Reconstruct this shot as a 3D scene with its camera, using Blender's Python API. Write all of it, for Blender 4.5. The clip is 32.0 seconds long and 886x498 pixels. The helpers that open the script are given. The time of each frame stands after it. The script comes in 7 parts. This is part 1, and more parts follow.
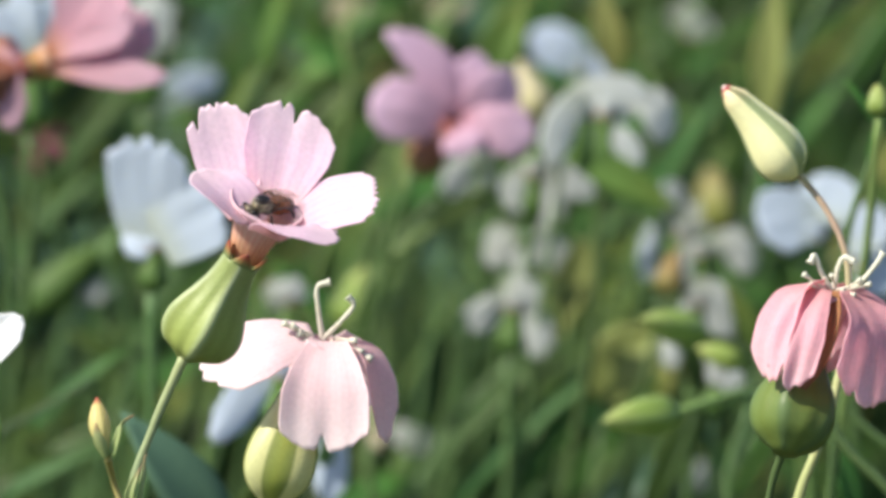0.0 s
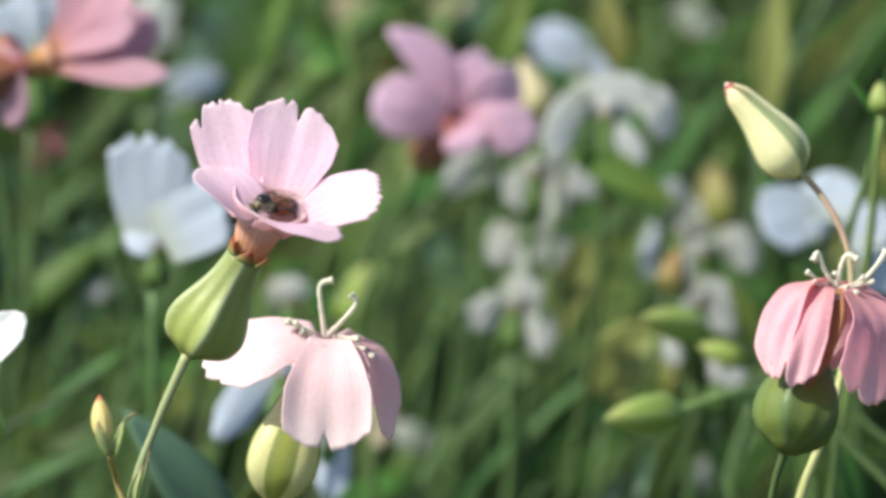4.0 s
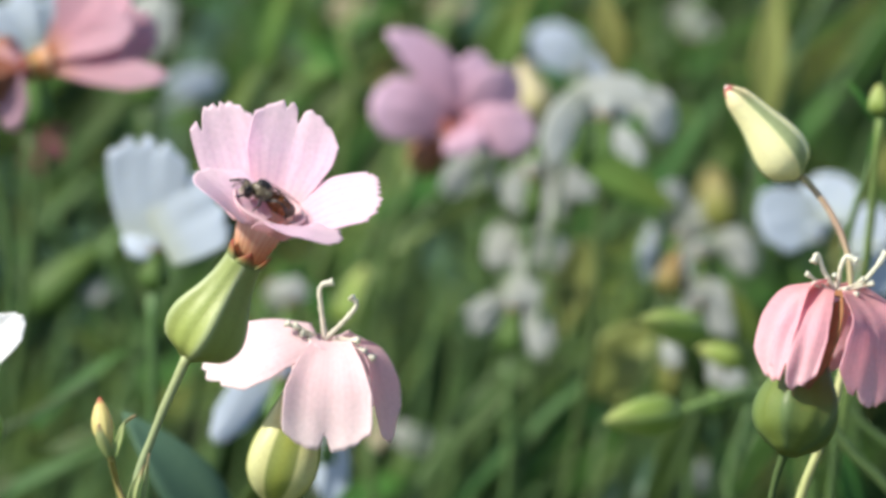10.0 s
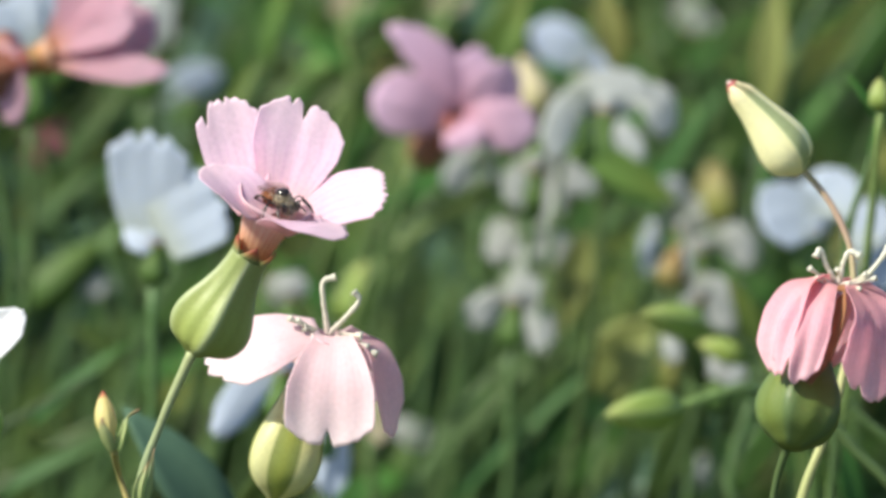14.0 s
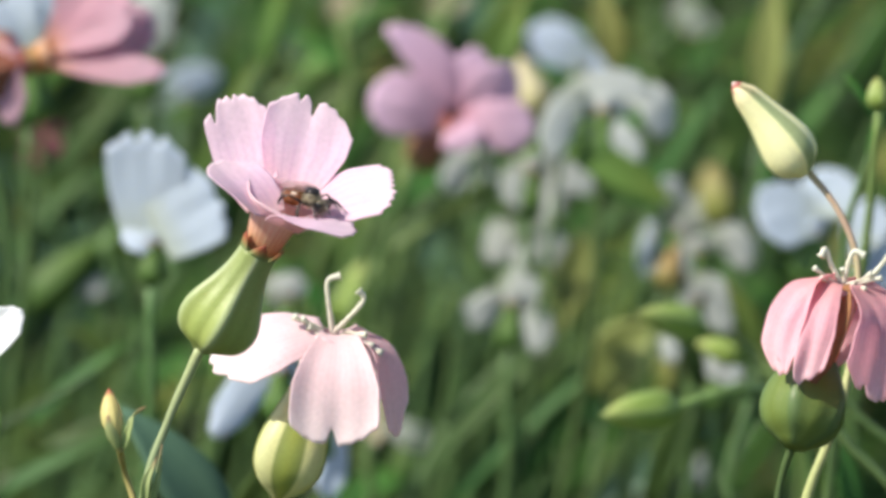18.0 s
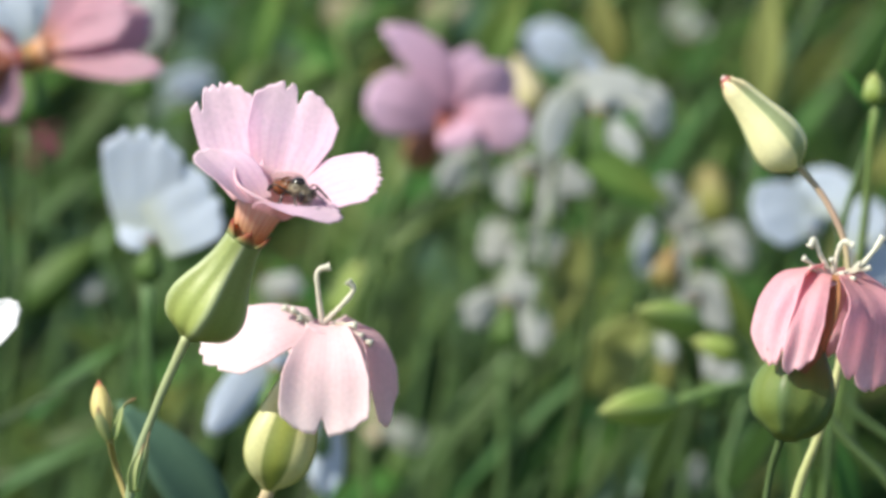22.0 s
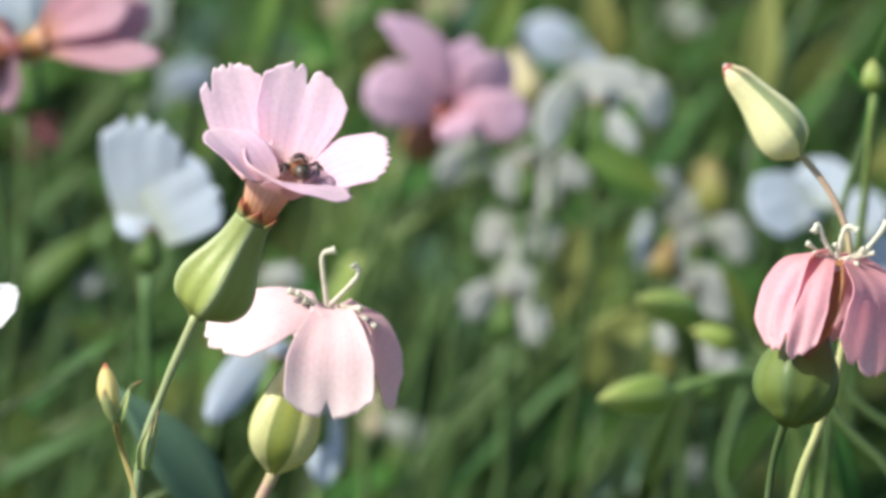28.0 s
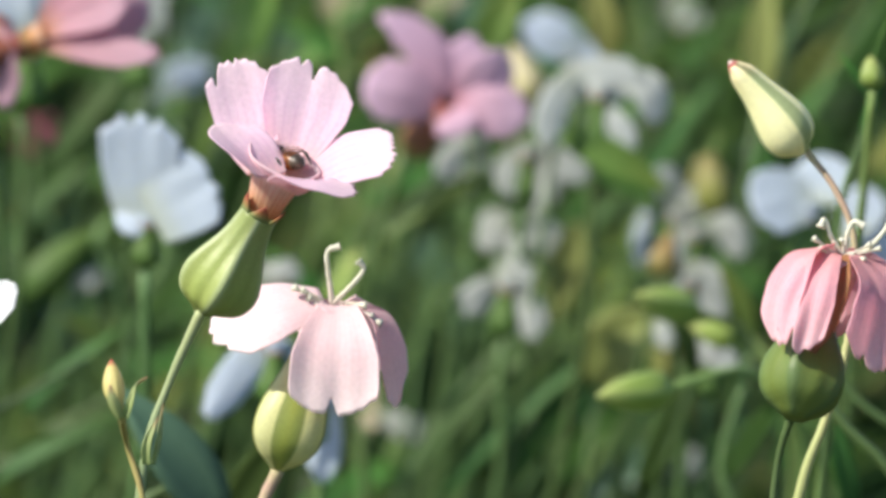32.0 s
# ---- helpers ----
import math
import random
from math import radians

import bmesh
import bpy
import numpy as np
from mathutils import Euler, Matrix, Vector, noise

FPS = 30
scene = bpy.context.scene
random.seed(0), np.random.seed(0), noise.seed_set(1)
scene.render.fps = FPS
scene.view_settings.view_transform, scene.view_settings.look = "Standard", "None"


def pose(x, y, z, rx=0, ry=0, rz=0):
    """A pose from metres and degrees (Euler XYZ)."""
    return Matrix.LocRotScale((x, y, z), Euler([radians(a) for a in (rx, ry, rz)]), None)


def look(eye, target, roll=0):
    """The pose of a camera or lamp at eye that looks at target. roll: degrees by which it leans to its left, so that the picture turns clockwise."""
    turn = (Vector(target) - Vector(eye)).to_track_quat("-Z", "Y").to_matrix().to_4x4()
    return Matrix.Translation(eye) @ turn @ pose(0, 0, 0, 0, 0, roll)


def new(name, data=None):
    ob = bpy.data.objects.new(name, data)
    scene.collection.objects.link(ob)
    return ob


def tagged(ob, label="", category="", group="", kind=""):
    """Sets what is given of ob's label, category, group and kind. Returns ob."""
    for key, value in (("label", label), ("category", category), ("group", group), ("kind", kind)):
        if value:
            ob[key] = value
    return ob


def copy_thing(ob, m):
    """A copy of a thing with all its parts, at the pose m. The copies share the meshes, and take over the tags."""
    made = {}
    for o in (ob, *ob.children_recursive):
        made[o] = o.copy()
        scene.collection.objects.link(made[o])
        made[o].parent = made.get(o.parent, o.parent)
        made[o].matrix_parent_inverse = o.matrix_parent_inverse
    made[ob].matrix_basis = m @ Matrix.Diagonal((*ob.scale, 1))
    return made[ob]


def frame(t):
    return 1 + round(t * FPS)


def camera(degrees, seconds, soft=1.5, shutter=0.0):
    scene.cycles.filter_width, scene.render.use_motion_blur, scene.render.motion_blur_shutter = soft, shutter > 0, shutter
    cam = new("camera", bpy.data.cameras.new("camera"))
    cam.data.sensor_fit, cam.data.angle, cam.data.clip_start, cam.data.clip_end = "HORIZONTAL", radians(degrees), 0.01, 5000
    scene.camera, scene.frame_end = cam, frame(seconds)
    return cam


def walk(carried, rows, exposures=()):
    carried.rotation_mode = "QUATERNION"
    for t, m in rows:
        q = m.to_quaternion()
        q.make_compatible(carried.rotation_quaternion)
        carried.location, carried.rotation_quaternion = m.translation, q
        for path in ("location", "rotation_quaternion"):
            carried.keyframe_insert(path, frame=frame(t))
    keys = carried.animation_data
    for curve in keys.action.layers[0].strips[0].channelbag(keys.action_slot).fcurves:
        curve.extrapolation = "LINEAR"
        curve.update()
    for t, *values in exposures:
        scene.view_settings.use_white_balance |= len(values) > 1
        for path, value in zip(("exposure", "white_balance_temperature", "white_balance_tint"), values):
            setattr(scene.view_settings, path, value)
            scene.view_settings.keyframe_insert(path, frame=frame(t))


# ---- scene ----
# A close view into a bed of pink and white cow cockle: a small bee forages in one open flower.
cam = camera(8.4, 32.0, soft=3.4)
cam.data.dof.use_dof = True
cam.data.dof.focus_distance = 0.756
cam.data.dof.aperture_fstop = 25.5
PATH = [
    (0, 0, 0.000075, 0.620279, 74.99141, 0, -0.01704),
    (0.5, 0, 0.000096, 0.620359, 74.98447, 0, -0.01843),
    (1, 0, 0.000063, 0.620236, 74.98533, 0, -0.01739),
    (1.5, 0, 0.000041, 0.620153, 74.98387, 0, -0.01424),
    (2, 0, 0.000057, 0.620214, 74.98011, 0, -0.00611),
    (2.5, 0, 0.00006, 0.620223, 74.98009, 0, 0.00417),
    (3, 0, 0.000056, 0.620208, 74.97729, 0, 0.00808),
    (3.5, 0, 0.000059, 0.62022, 74.97422, 0, 0.00704),
    (5.5, 0, -0, 0.619999, 74.98824, 0, 0),
    (6, 0, -0.000008, 0.61997, 74.98994, 0, -0.00069),
    (6.5, 0, -0.000017, 0.619937, 74.99416, 0, 0),
    (7, 0, -0.00001, 0.619964, 74.99406, 0, 0.00106),
    (7.5, 0, -0.000001, 0.619995, 74.99431, 0, 0.00181),
    (8, 0, -0.000002, 0.619994, 74.99806, 0, 0.00287),
    (8.5, 0, -0.000006, 0.619978, 75.00102, 0, 0.00285),
    (9, 0, -0.000002, 0.619992, 75.0041, 0, -0),
    (9.5, 0, 0.000013, 0.620049, 75.00601, 0, -0.00498),
    (10, 0, 0.00005, 0.620185, 74.99574, 0, -0.00641),
    (10.5, 0, 0.000092, 0.620342, 74.97909, 0, -0.00215),
    (11, 0, 0.000082, 0.620306, 74.9734, 0, 0.00211),
    (11.5, 0, 0.000055, 0.620205, 74.97166, 0, 0.00493),
    (12, 0, 0.000085, 0.620319, 74.95633, 0, 0.00493),
    (12.5, 0, 0.000153, 0.620571, 74.93155, 0, 0.00352),
    (13, 0, 0.000169, 0.620632, 74.92189, 0, 0.00352),
    (13.5, 0, 0.000115, 0.620428, 74.93146, 0, 0.00211),
    (14, 0, 0.000079, 0.620294, 74.93865, 0, -0.00141),
    (14.5, 0, 0.000091, 0.620338, 74.9387, 0, -0.00704),
    (16.5, 0, -0.000324, 0.618789, 75.03904, 0, -0.01713),
    (17, 0, -0.000394, 0.61853, 75.05412, 0, -0.01852),
    (17.5, 0, -0.00029, 0.618919, 75.02749, 0, -0.02093),
    (18, 0, -0.000241, 0.6191, 75.01468, 0, -0.02195),
    (18.5, 0, -0.000429, 0.618398, 75.05432, 0, -0.02373),
    (19, 0, -0.000644, 0.617597, 75.09486, 0, -0.02762),
    (19.5, 0, -0.000832, 0.616894, 75.12733, 0, -0.03327),
    (20, 0, -0.001007, 0.616243, 75.1619, 0, -0.03966),
    (20.5, 0, -0.001054, 0.616065, 75.17523, 0, -0.04213),
    (21, 0, -0.001091, 0.615929, 75.1892, 0, -0.04322),
    (21.5, 0, -0.001209, 0.615488, 75.22116, 0, -0.04723),
    (22, 0, -0.001306, 0.615127, 75.24426, 0, -0.05468),
    (22.5, 0, -0.001312, 0.615102, 75.23983, 0, -0.06558),
    (23, 0, -0.0013, 0.615148, 75.22775, 0, -0.07339),
    (23.5, 0, -0.001427, 0.614676, 75.24759, 0, -0.07589),
    (24, 0, -0.001658, 0.613814, 75.29153, 0, -0.07373),
    (24.5, 0, -0.0019, 0.612909, 75.33834, 0, -0.06804),
    (25, 0, -0.002094, 0.612185, 75.37077, 0, -0.06589),
    (25.5, 0, -0.002101, 0.612158, 75.3585, 0, -0.06658),
    (27.5, 0, -0.002953, 0.60898, 75.52617, 0, -0.0638),
    (28, 0, -0.002356, 0.611207, 75.39264, 0, -0.06734),
    (28.5, 0, -0.002178, 0.61187, 75.34485, 0, -0.07443),
    (29, 0, -0.002287, 0.611465, 75.36148, 0, -0.08154),
    (29.5, 0, -0.002608, 0.610266, 75.42767, 0, -0.08938),
    (30, 0, -0.002839, 0.609405, 75.4694, 0, -0.09614),
    (30.5, 0, -0.002852, 0.609358, 75.45974, 0, -0.09756),
    (31, 0, -0.002734, 0.609796, 75.43, 0, -0.09508),
    (31.5, 0, -0.00253, 0.610559, 75.39043, 0, -0.09114),
    (32, 0, -0.002335, 0.611285, 75.35578, 0, -0.08075),
]
walk(cam, [(t, pose(x, y, z, rx, ry, rz)) for t, x, y, z, rx, ry, rz in PATH], [(0.0, 0.47), (32.0, 0.47)])

# ---- daylight: a mid-morning sun from the left, a little in front of the flowers ----
SUN = Vector((-0.63, -0.22, 0.74)).normalized()
world = bpy.data.worlds.new("sky")
scene.world = world
world.use_nodes = True
wn = world.node_tree.nodes
sky = wn.new("ShaderNodeTexSky")
sky.sky_type = "NISHITA"
sky.sun_disc = False
sky.sun_elevation = math.asin(SUN.z)
sky.sun_rotation = math.atan2(SUN.x, SUN.y)
wn["Background"].inputs["Strength"].default_value = 0.11
world.node_tree.links.new(sky.outputs["Color"], wn["Background"].inputs["Color"])
sun_data = bpy.data.lights.new("sun", "SUN")
sun_data.energy = 5.0
sun_data.angle = radians(0.53)
sun_data.color = (1.0, 0.935, 0.80)
sun = new("sun", sun_data)
sun.matrix_world = look(SUN * 20, (0, 0, 0))


# ---- materials ----
def material(name):
    m = bpy.data.materials.new(name)
    m.use_nodes = True
    m.node_tree.nodes.clear()
    return m, m.node_tree.nodes, m.node_tree.links


def node(nodes, kind, **values):
    n = nodes.new("ShaderNode" + kind)
    for key, value in values.items():
        n.inputs[key.replace("_", " ")].default_value = value
    return n


def ramp(nodes, stops):
    n = nodes.new("ShaderNodeValToRGB")
    e = n.color_ramp.elements
    while len(e) < len(stops):
        e.new(0.5)
    for slot, (at, colour) in zip(e, stops):
        slot.position, slot.color = at, (*colour, 1)
    return n


def living(name, stops, across=None, veins=0.0, vein_colour=(0.5, 0.3, 0.4), through_light=0.4, rough=0.5, spread=0.12,
           bump=0.2, grain=900.0, gloss=0.3, vein_count=13.0):
    """A plant's skin: stops run along the part, across (optional) from its middle rib to its side."""
    m, nodes, links = material(name)
    uv = nodes.new("ShaderNodeTexCoord")
    sep = nodes.new("ShaderNodeSeparateXYZ")
    links.new(uv.outputs["UV"], sep.inputs[0])
    geo = nodes.new("ShaderNodeTexCoord")
    blot = node(nodes, "TexNoise", Scale=grain * 0.25, Detail=3.0)
    links.new(geo.outputs["Object"], blot.inputs["Vector"])
    fine = node(nodes, "TexNoise", Scale=grain * 2.2, Detail=4.0)
    links.new(geo.outputs["Object"], fine.inputs["Vector"])
    jit = nodes.new("ShaderNodeMath")
    jit.operation = "MULTIPLY_ADD"
    jit.inputs[1].default_value = 0.22
    links.new(blot.outputs["Fac"], jit.inputs[0])
    less = nodes.new("ShaderNodeMath")
    less.operation = "SUBTRACT"
    less.inputs[1].default_value = 0.11
    links.new(sep.outputs["Y"], less.inputs[0])
    links.new(less.outputs[0], jit.inputs[2])
    base = ramp(nodes, stops)
    links.new(jit.outputs[0], base.inputs["Fac"])
    colour = base.outputs["Color"]
    if across:
        side = ramp(nodes, across[1])
        links.new(sep.outputs["X"], side.inputs["Fac"])
        mix = nodes.new("ShaderNodeMix")
        mix.data_type, mix.blend_type = "RGBA", "MIX"
        mix.inputs["Factor"].default_value = across[0]
        links.new(colour, mix.inputs["A"])
        links.new(side.outputs["Color"], mix.inputs["B"])
        colour = mix.outputs["Result"]
    if veins:
        # lines that fan out from the claw to the tip
        wave = nodes.new("ShaderNodeMath")
        wave.operation = "MULTIPLY"
        wave.inputs[1].default_value = vein_count * math.pi
        links.new(sep.outputs["X"], wave.inputs[0])
        wob = nodes.new("ShaderNodeMath")
        wob.operation = "MULTIPLY_ADD"
        wob.inputs[1].default_value = 2.2
        links.new(blot.outputs["Fac"], wob.inputs[0])
        links.new(wave.outputs[0], wob.inputs[2])
        si = nodes.new("ShaderNodeMath")
        si.operation = "SINE"
        links.new(wob.outputs[0], si.inputs[0])
        ab = nodes.new("ShaderNodeMath")
        ab.operation = "POWER"
        mag = nodes.new("ShaderNodeMath")
        mag.operation = "ABSOLUTE"
        links.new(si.outputs[0], mag.inputs[0])
        links.new(mag.outputs[0], ab.inputs[0])
        ab.inputs[1].default_value = 9.0
        fade = ramp(nodes, [(0.0, (1, 1, 1)), (0.55, (0.6, 0.6, 0.6)), (0.85, (0, 0, 0))])
        links.new(sep.outputs["Y"], fade.inputs["Fac"])
        amt = nodes.new("ShaderNodeMath")
        amt.operation = "MULTIPLY"
        links.new(ab.outputs[0], amt.inputs[0])
        links.new(fade.outputs["Color"], amt.inputs[1])
        amt2 = nodes.new("ShaderNodeMath")
        amt2.operation = "MULTIPLY"
        amt2.inputs[1].default_value = veins
        links.new(amt.outputs[0], amt2.inputs[0])
        mix = nodes.new("ShaderNodeMix")
        mix.data_type = "RGBA"
        mix.inputs["B"].default_value = (*vein_colour, 1)
        links.new(amt2.outputs[0], mix.inputs["Factor"])
        links.new(colour, mix.inputs["A"])
        colour = mix.outputs["Result"]
    # each piece a little lighter, darker, yellower than the next
    info = nodes.new("ShaderNodeObjectInfo")
    hsv = nodes.new("ShaderNodeHueSaturation")
    for source, target, low, high in ((info.outputs["Random"], "Value", 1 - spread, 1 + spread),
                                      (info.outputs["Random"], "Hue", 0.5 - spread * 0.08, 0.5 + spread * 0.08)):
        r = node(nodes, "MapRange", To_Min=low, To_Max=high)
        links.new(source, r.inputs["Value"])
        links.new(r.outputs["Result"], hsv.inputs[target])
    links.new(colour, hsv.inputs["Color"])
    mot = nodes.new("ShaderNodeHueSaturation")
    r = node(nodes, "MapRange", To_Min=0.86, To_Max=1.14)
    links.new(fine.outputs["Fac"], r.inputs["Value"])
    links.new(r.outputs["Result"], mot.inputs["Value"])
    links.new(hsv.outputs["Color"], mot.inputs["Color"])
    b = node(nodes, "Bump", Strength=bump, Distance=0.0002)
    links.new(fine.outputs["Fac"], b.inputs["Height"])
    skin = node(nodes, "BsdfPrincipled", Roughness=rough)
    skin.inputs["Specular IOR Level"].default_value = gloss
    links.new(mot.outputs["Color"], skin.inputs["Base Color"])
    links.new(b.outputs["Normal"], skin.inputs["Normal"])
    glow = nodes.new("ShaderNodeBsdfTranslucent")
    links.new(mot.outputs["Color"], glow.inputs["Color"])
    both = node(nodes, "MixShader", Fac=through_light)
    links.new(skin.outputs[0], both.inputs[1])
    links.new(glow.outputs[0], both.inputs[2])
    out = nodes.new("ShaderNodeOutputMaterial")
    links.new(both.outputs[0], out.inputs["Surface"])
    return m


PETAL_PINK = living("pink_petal", [(0.0, (0.88, 0.64, 0.66)), (0.3, (0.90, 0.67, 0.78)), (0.55, (0.93, 0.74, 0.86)), (0.97, (0.96, 0.79, 0.87))],
                    veins=0.3, vein_count=8.0, vein_colour=(0.64, 0.38, 0.60), through_light=0.5, rough=0.55, spread=0.03, gloss=0.2)
PETAL_PALE = living("pale_pink_petal", [(0.0, (0.86, 0.68, 0.70)), (0.4, (0.95, 0.75, 0.79)), (0.97, (0.97, 0.85, 0.87))],
                    veins=0.2, vein_colour=(0.66, 0.38, 0.46), through_light=0.42, rough=0.6, spread=0.03, gloss=0.2)
# pale petal copy whose tint and translucency allow for its shaded side
PETAL_PALE_TURNED = living("pale_petal_shade_side", [(0.0, (0.84, 0.60, 0.62)), (0.4, (0.94, 0.74, 0.78)), (0.97, (0.96, 0.78, 0.82))],
                    veins=0.2, vein_colour=(0.66, 0.34, 0.44), through_light=0.65, rough=0.6, spread=0.03, gloss=0.2)
PETAL_ROSE = living("rose_petal", [(0.0, (0.78, 0.44, 0.44)), (0.4, (0.95, 0.58, 0.66)), (0.97, (0.96, 0.69, 0.75))],
                    veins=0.25, vein_colour=(0.62, 0.22, 0.34), through_light=0.52, rough=0.6, spread=0.05, gloss=0.2)
PETAL_MAUVE = living("mauve_petal", [(0.0, (0.44, 0.20, 0.26)), (0.22, (0.56, 0.34, 0.45)), (0.97, (0.62, 0.44, 0.60))],
                     veins=0.2, vein_colour=(0.5, 0.22, 0.36), through_light=0.25, rough=0.6, spread=0.08, gloss=0.2)
# white petals with open shade put into their colour: bluish here, grey below
PETAL_WHITE_SHADED = living("white_petal", [(0.0, (0.54, 0.60, 0.54)), (0.4, (0.55, 0.63, 0.72)), (0.97, (0.57, 0.65, 0.76))],
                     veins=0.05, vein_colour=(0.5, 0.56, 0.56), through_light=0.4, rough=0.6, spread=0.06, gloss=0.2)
PETAL_GREY_SHADED = living("shade_greyed_petal", [(0.0, (0.28, 0.32, 0.24)), (0.4, (0.53, 0.56, 0.54)), (0.97, (0.56, 0.59, 0.57))],
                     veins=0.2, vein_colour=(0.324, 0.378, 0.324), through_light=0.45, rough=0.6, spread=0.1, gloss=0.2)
# brighter copy of the grey petal: light added by colour for one flower
PETAL_GREY_LIT = living("lit_grey_petal", [(0.0, (0.46, 0.50, 0.42)), (0.4, (0.63, 0.66, 0.64)), (0.97, (0.66, 0.69, 0.67))],
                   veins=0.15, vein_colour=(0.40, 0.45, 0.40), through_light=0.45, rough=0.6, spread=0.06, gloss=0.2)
PETAL_BRIGHT = living("bright_white_petal", [(0.0, (0.74, 0.78, 0.68)), (0.4, (0.82, 0.84, 0.86)), (0.97, (0.84, 0.86, 0.88))],
                      veins=0.15, vein_colour=(0.66, 0.7, 0.7), through_light=0.35, rough=0.6, spread=0.04, gloss=0.2)
PETAL_CREAM = living("cream_petal", [(0.0, (0.44, 0.42, 0.26)), (0.97, (0.56, 0.50, 0.36))], through_light=0.4, rough=0.6, spread=0.08, gloss=0.2)
TUBE = living("corolla_tube", [(0.0, (0.66, 0.30, 0.10)), (0.3, (0.93, 0.62, 0.38)), (0.6, (0.95, 0.70, 0.62)), (0.97, (0.95, 0.74, 0.79))],
              veins=0.75, vein_colour=(0.70, 0.24, 0.16), through_light=0.5, rough=0.5, spread=0.03, vein_count=2.6)
TUBE_ORANGE = living("orange_throat", [(0.0, (0.36, 0.16, 0.04)), (0.5, (0.58, 0.30, 0.10)), (1.0, (0.74, 0.44, 0.34))], veins=0.5, vein_colour=(0.42, 0.12, 0.05), through_light=0.35, rough=0.5, spread=0.03, vein_count=2.2)
RIBS = [(0.0, (0.44, 0.50, 0.29)), (0.13, (0.41, 0.47, 0.25)), (0.26, (0.34, 0.39, 0.12)), (0.6, (0.30, 0.35, 0.09)), (1.0, (0.30, 0.36, 0.09))]
CALYX = living("calyx_green", [(0.0, (0.31, 0.38, 0.11)), (0.5, (0.28, 0.36, 0.12)), (0.72, (0.24, 0.31, 0.15)), (1.0, (0.20, 0.26, 0.14))],
               across=(0.6, RIBS), through_light=0.14, rough=0.42, spread=0.04, gloss=0.35)
# green furrows between pale ribs, darkened further for the shade of their hollows
RIBS_PALE = [(0.0, (0.72, 0.73, 0.40)), (0.46, (0.74, 0.73, 0.36)), (0.56, (0.15, 0.21, 0.04)), (0.78, (0.20, 0.27, 0.03)), (1.0, (0.27, 0.33, 0.03))]
CALYX_PALE = living("pale_calyx", [(0.0, (0.54, 0.60, 0.22)), (0.6, (0.66, 0.68, 0.30)), (1.0, (0.62, 0.66, 0.32))],
                    across=(0.75, RIBS_PALE), through_light=0.3, rough=0.42, spread=0.04, gloss=0.35)
# ripe green, also darkened for the shade of the petals above
RIBS_DARK = [(0.0, (0.12, 0.19, 0.08)), (0.2, (0.11, 0.18, 0.06)), (0.34, (0.155, 0.225, 0.06)), (1.0, (0.16, 0.22, 0.045))]
CALYX_DARK = living("ripe_shaded_calyx", [(0.0, (0.13, 0.20, 0.055)), (0.6, (0.11, 0.175, 0.05)), (1.0, (0.08, 0.13, 0.045))],
                    across=(0.75, RIBS_DARK), through_light=0.18, rough=0.45, spread=0.05, gloss=0.3)
RIBS_BUD = [(0.0, (0.20, 0.29, 0.15)), (0.20, (0.24, 0.34, 0.16)), (0.32, (0.97, 0.96, 0.56)), (1.0, (0.98, 0.97, 0.58))]
BUD = living("bud_green", [(0.0, (0.60, 0.64, 0.22)), (0.3, (0.97, 0.96, 0.52)), (0.78, (0.95, 0.92, 0.50)), (0.85, (0.66, 0.50, 0.28)), (0.92, (0.48, 0.07, 0.08))],
             across=(0.8, RIBS_BUD), through_light=0.25, rough=0.38, spread=0.03, gloss=0.4)
BUD_TIP = living("dark_red_bud_tip", [(0.0, (0.70, 0.62, 0.34)), (0.3, (0.50, 0.16, 0.14)), (0.75, (0.40, 0.06, 0.08)), (0.9, (0.75, 0.62, 0.56))], through_light=0.3, rough=0.45, spread=0.03, gloss=0.3)
BUD_RED = living("reddening_bud", [(0.0, (0.38, 0.36, 0.12)), (0.4, (0.68, 0.62, 0.26)), (0.82, (0.68, 0.58, 0.24)), (0.93, (0.50, 0.18, 0.10)), (1.0, (0.36, 0.08, 0.06))], through_light=0.3, rough=0.42, spread=0.03, gloss=0.35)
BUD_LEAFY = living("leafy_bud_green", [(0.0, (0.22, 0.36, 0.08)), (0.6, (0.30, 0.44, 0.10)), (1.0, (0.50, 0.56, 0.20))],
                   across=(0.3, RIBS), through_light=0.3, rough=0.45, spread=0.1, gloss=0.3)
TOOTH = living("calyx_tooth", [(0.1, (0.24, 0.30, 0.12)), (0.4, (0.38, 0.22, 0.09)), (0.65, (0.40, 0.13, 0.07)), (1.0, (0.30, 0.06, 0.06))], through_light=0.3, rough=0.5, spread=0.1)
STEM = living("stem_green", [(0.0, (0.16, 0.25, 0.10)), (0.6, (0.28, 0.36, 0.19)), (1.0, (0.40, 0.46, 0.23))], through_light=0.12, rough=0.45, spread=0.06, gloss=0.35)
STEM_PALE = living("pale_stem", [(0.0, (0.36, 0.42, 0.16)), (0.5, (0.46, 0.48, 0.22)), (0.85, (0.46, 0.32, 0.24)), (1.0, (0.46, 0.40, 0.22))],
                   through_light=0.12, rough=0.45, spread=0.05, gloss=0.35, bump=0.5)
STEM_RUST = living("rusty_stem", [(0.0, (0.28, 0.38, 0.14)), (0.6, (0.40, 0.34, 0.13)), (1.0, (0.44, 0.40, 0.14))], through_light=0.1, rough=0.5, spread=0.05)
STYLE = living("style_white", [(0.0, (0.80, 0.70, 0.62)), (0.5, (0.80, 0.78, 0.64)), (1.0, (0.82, 0.82, 0.70))], through_light=0.3, rough=0.6, spread=0.05)
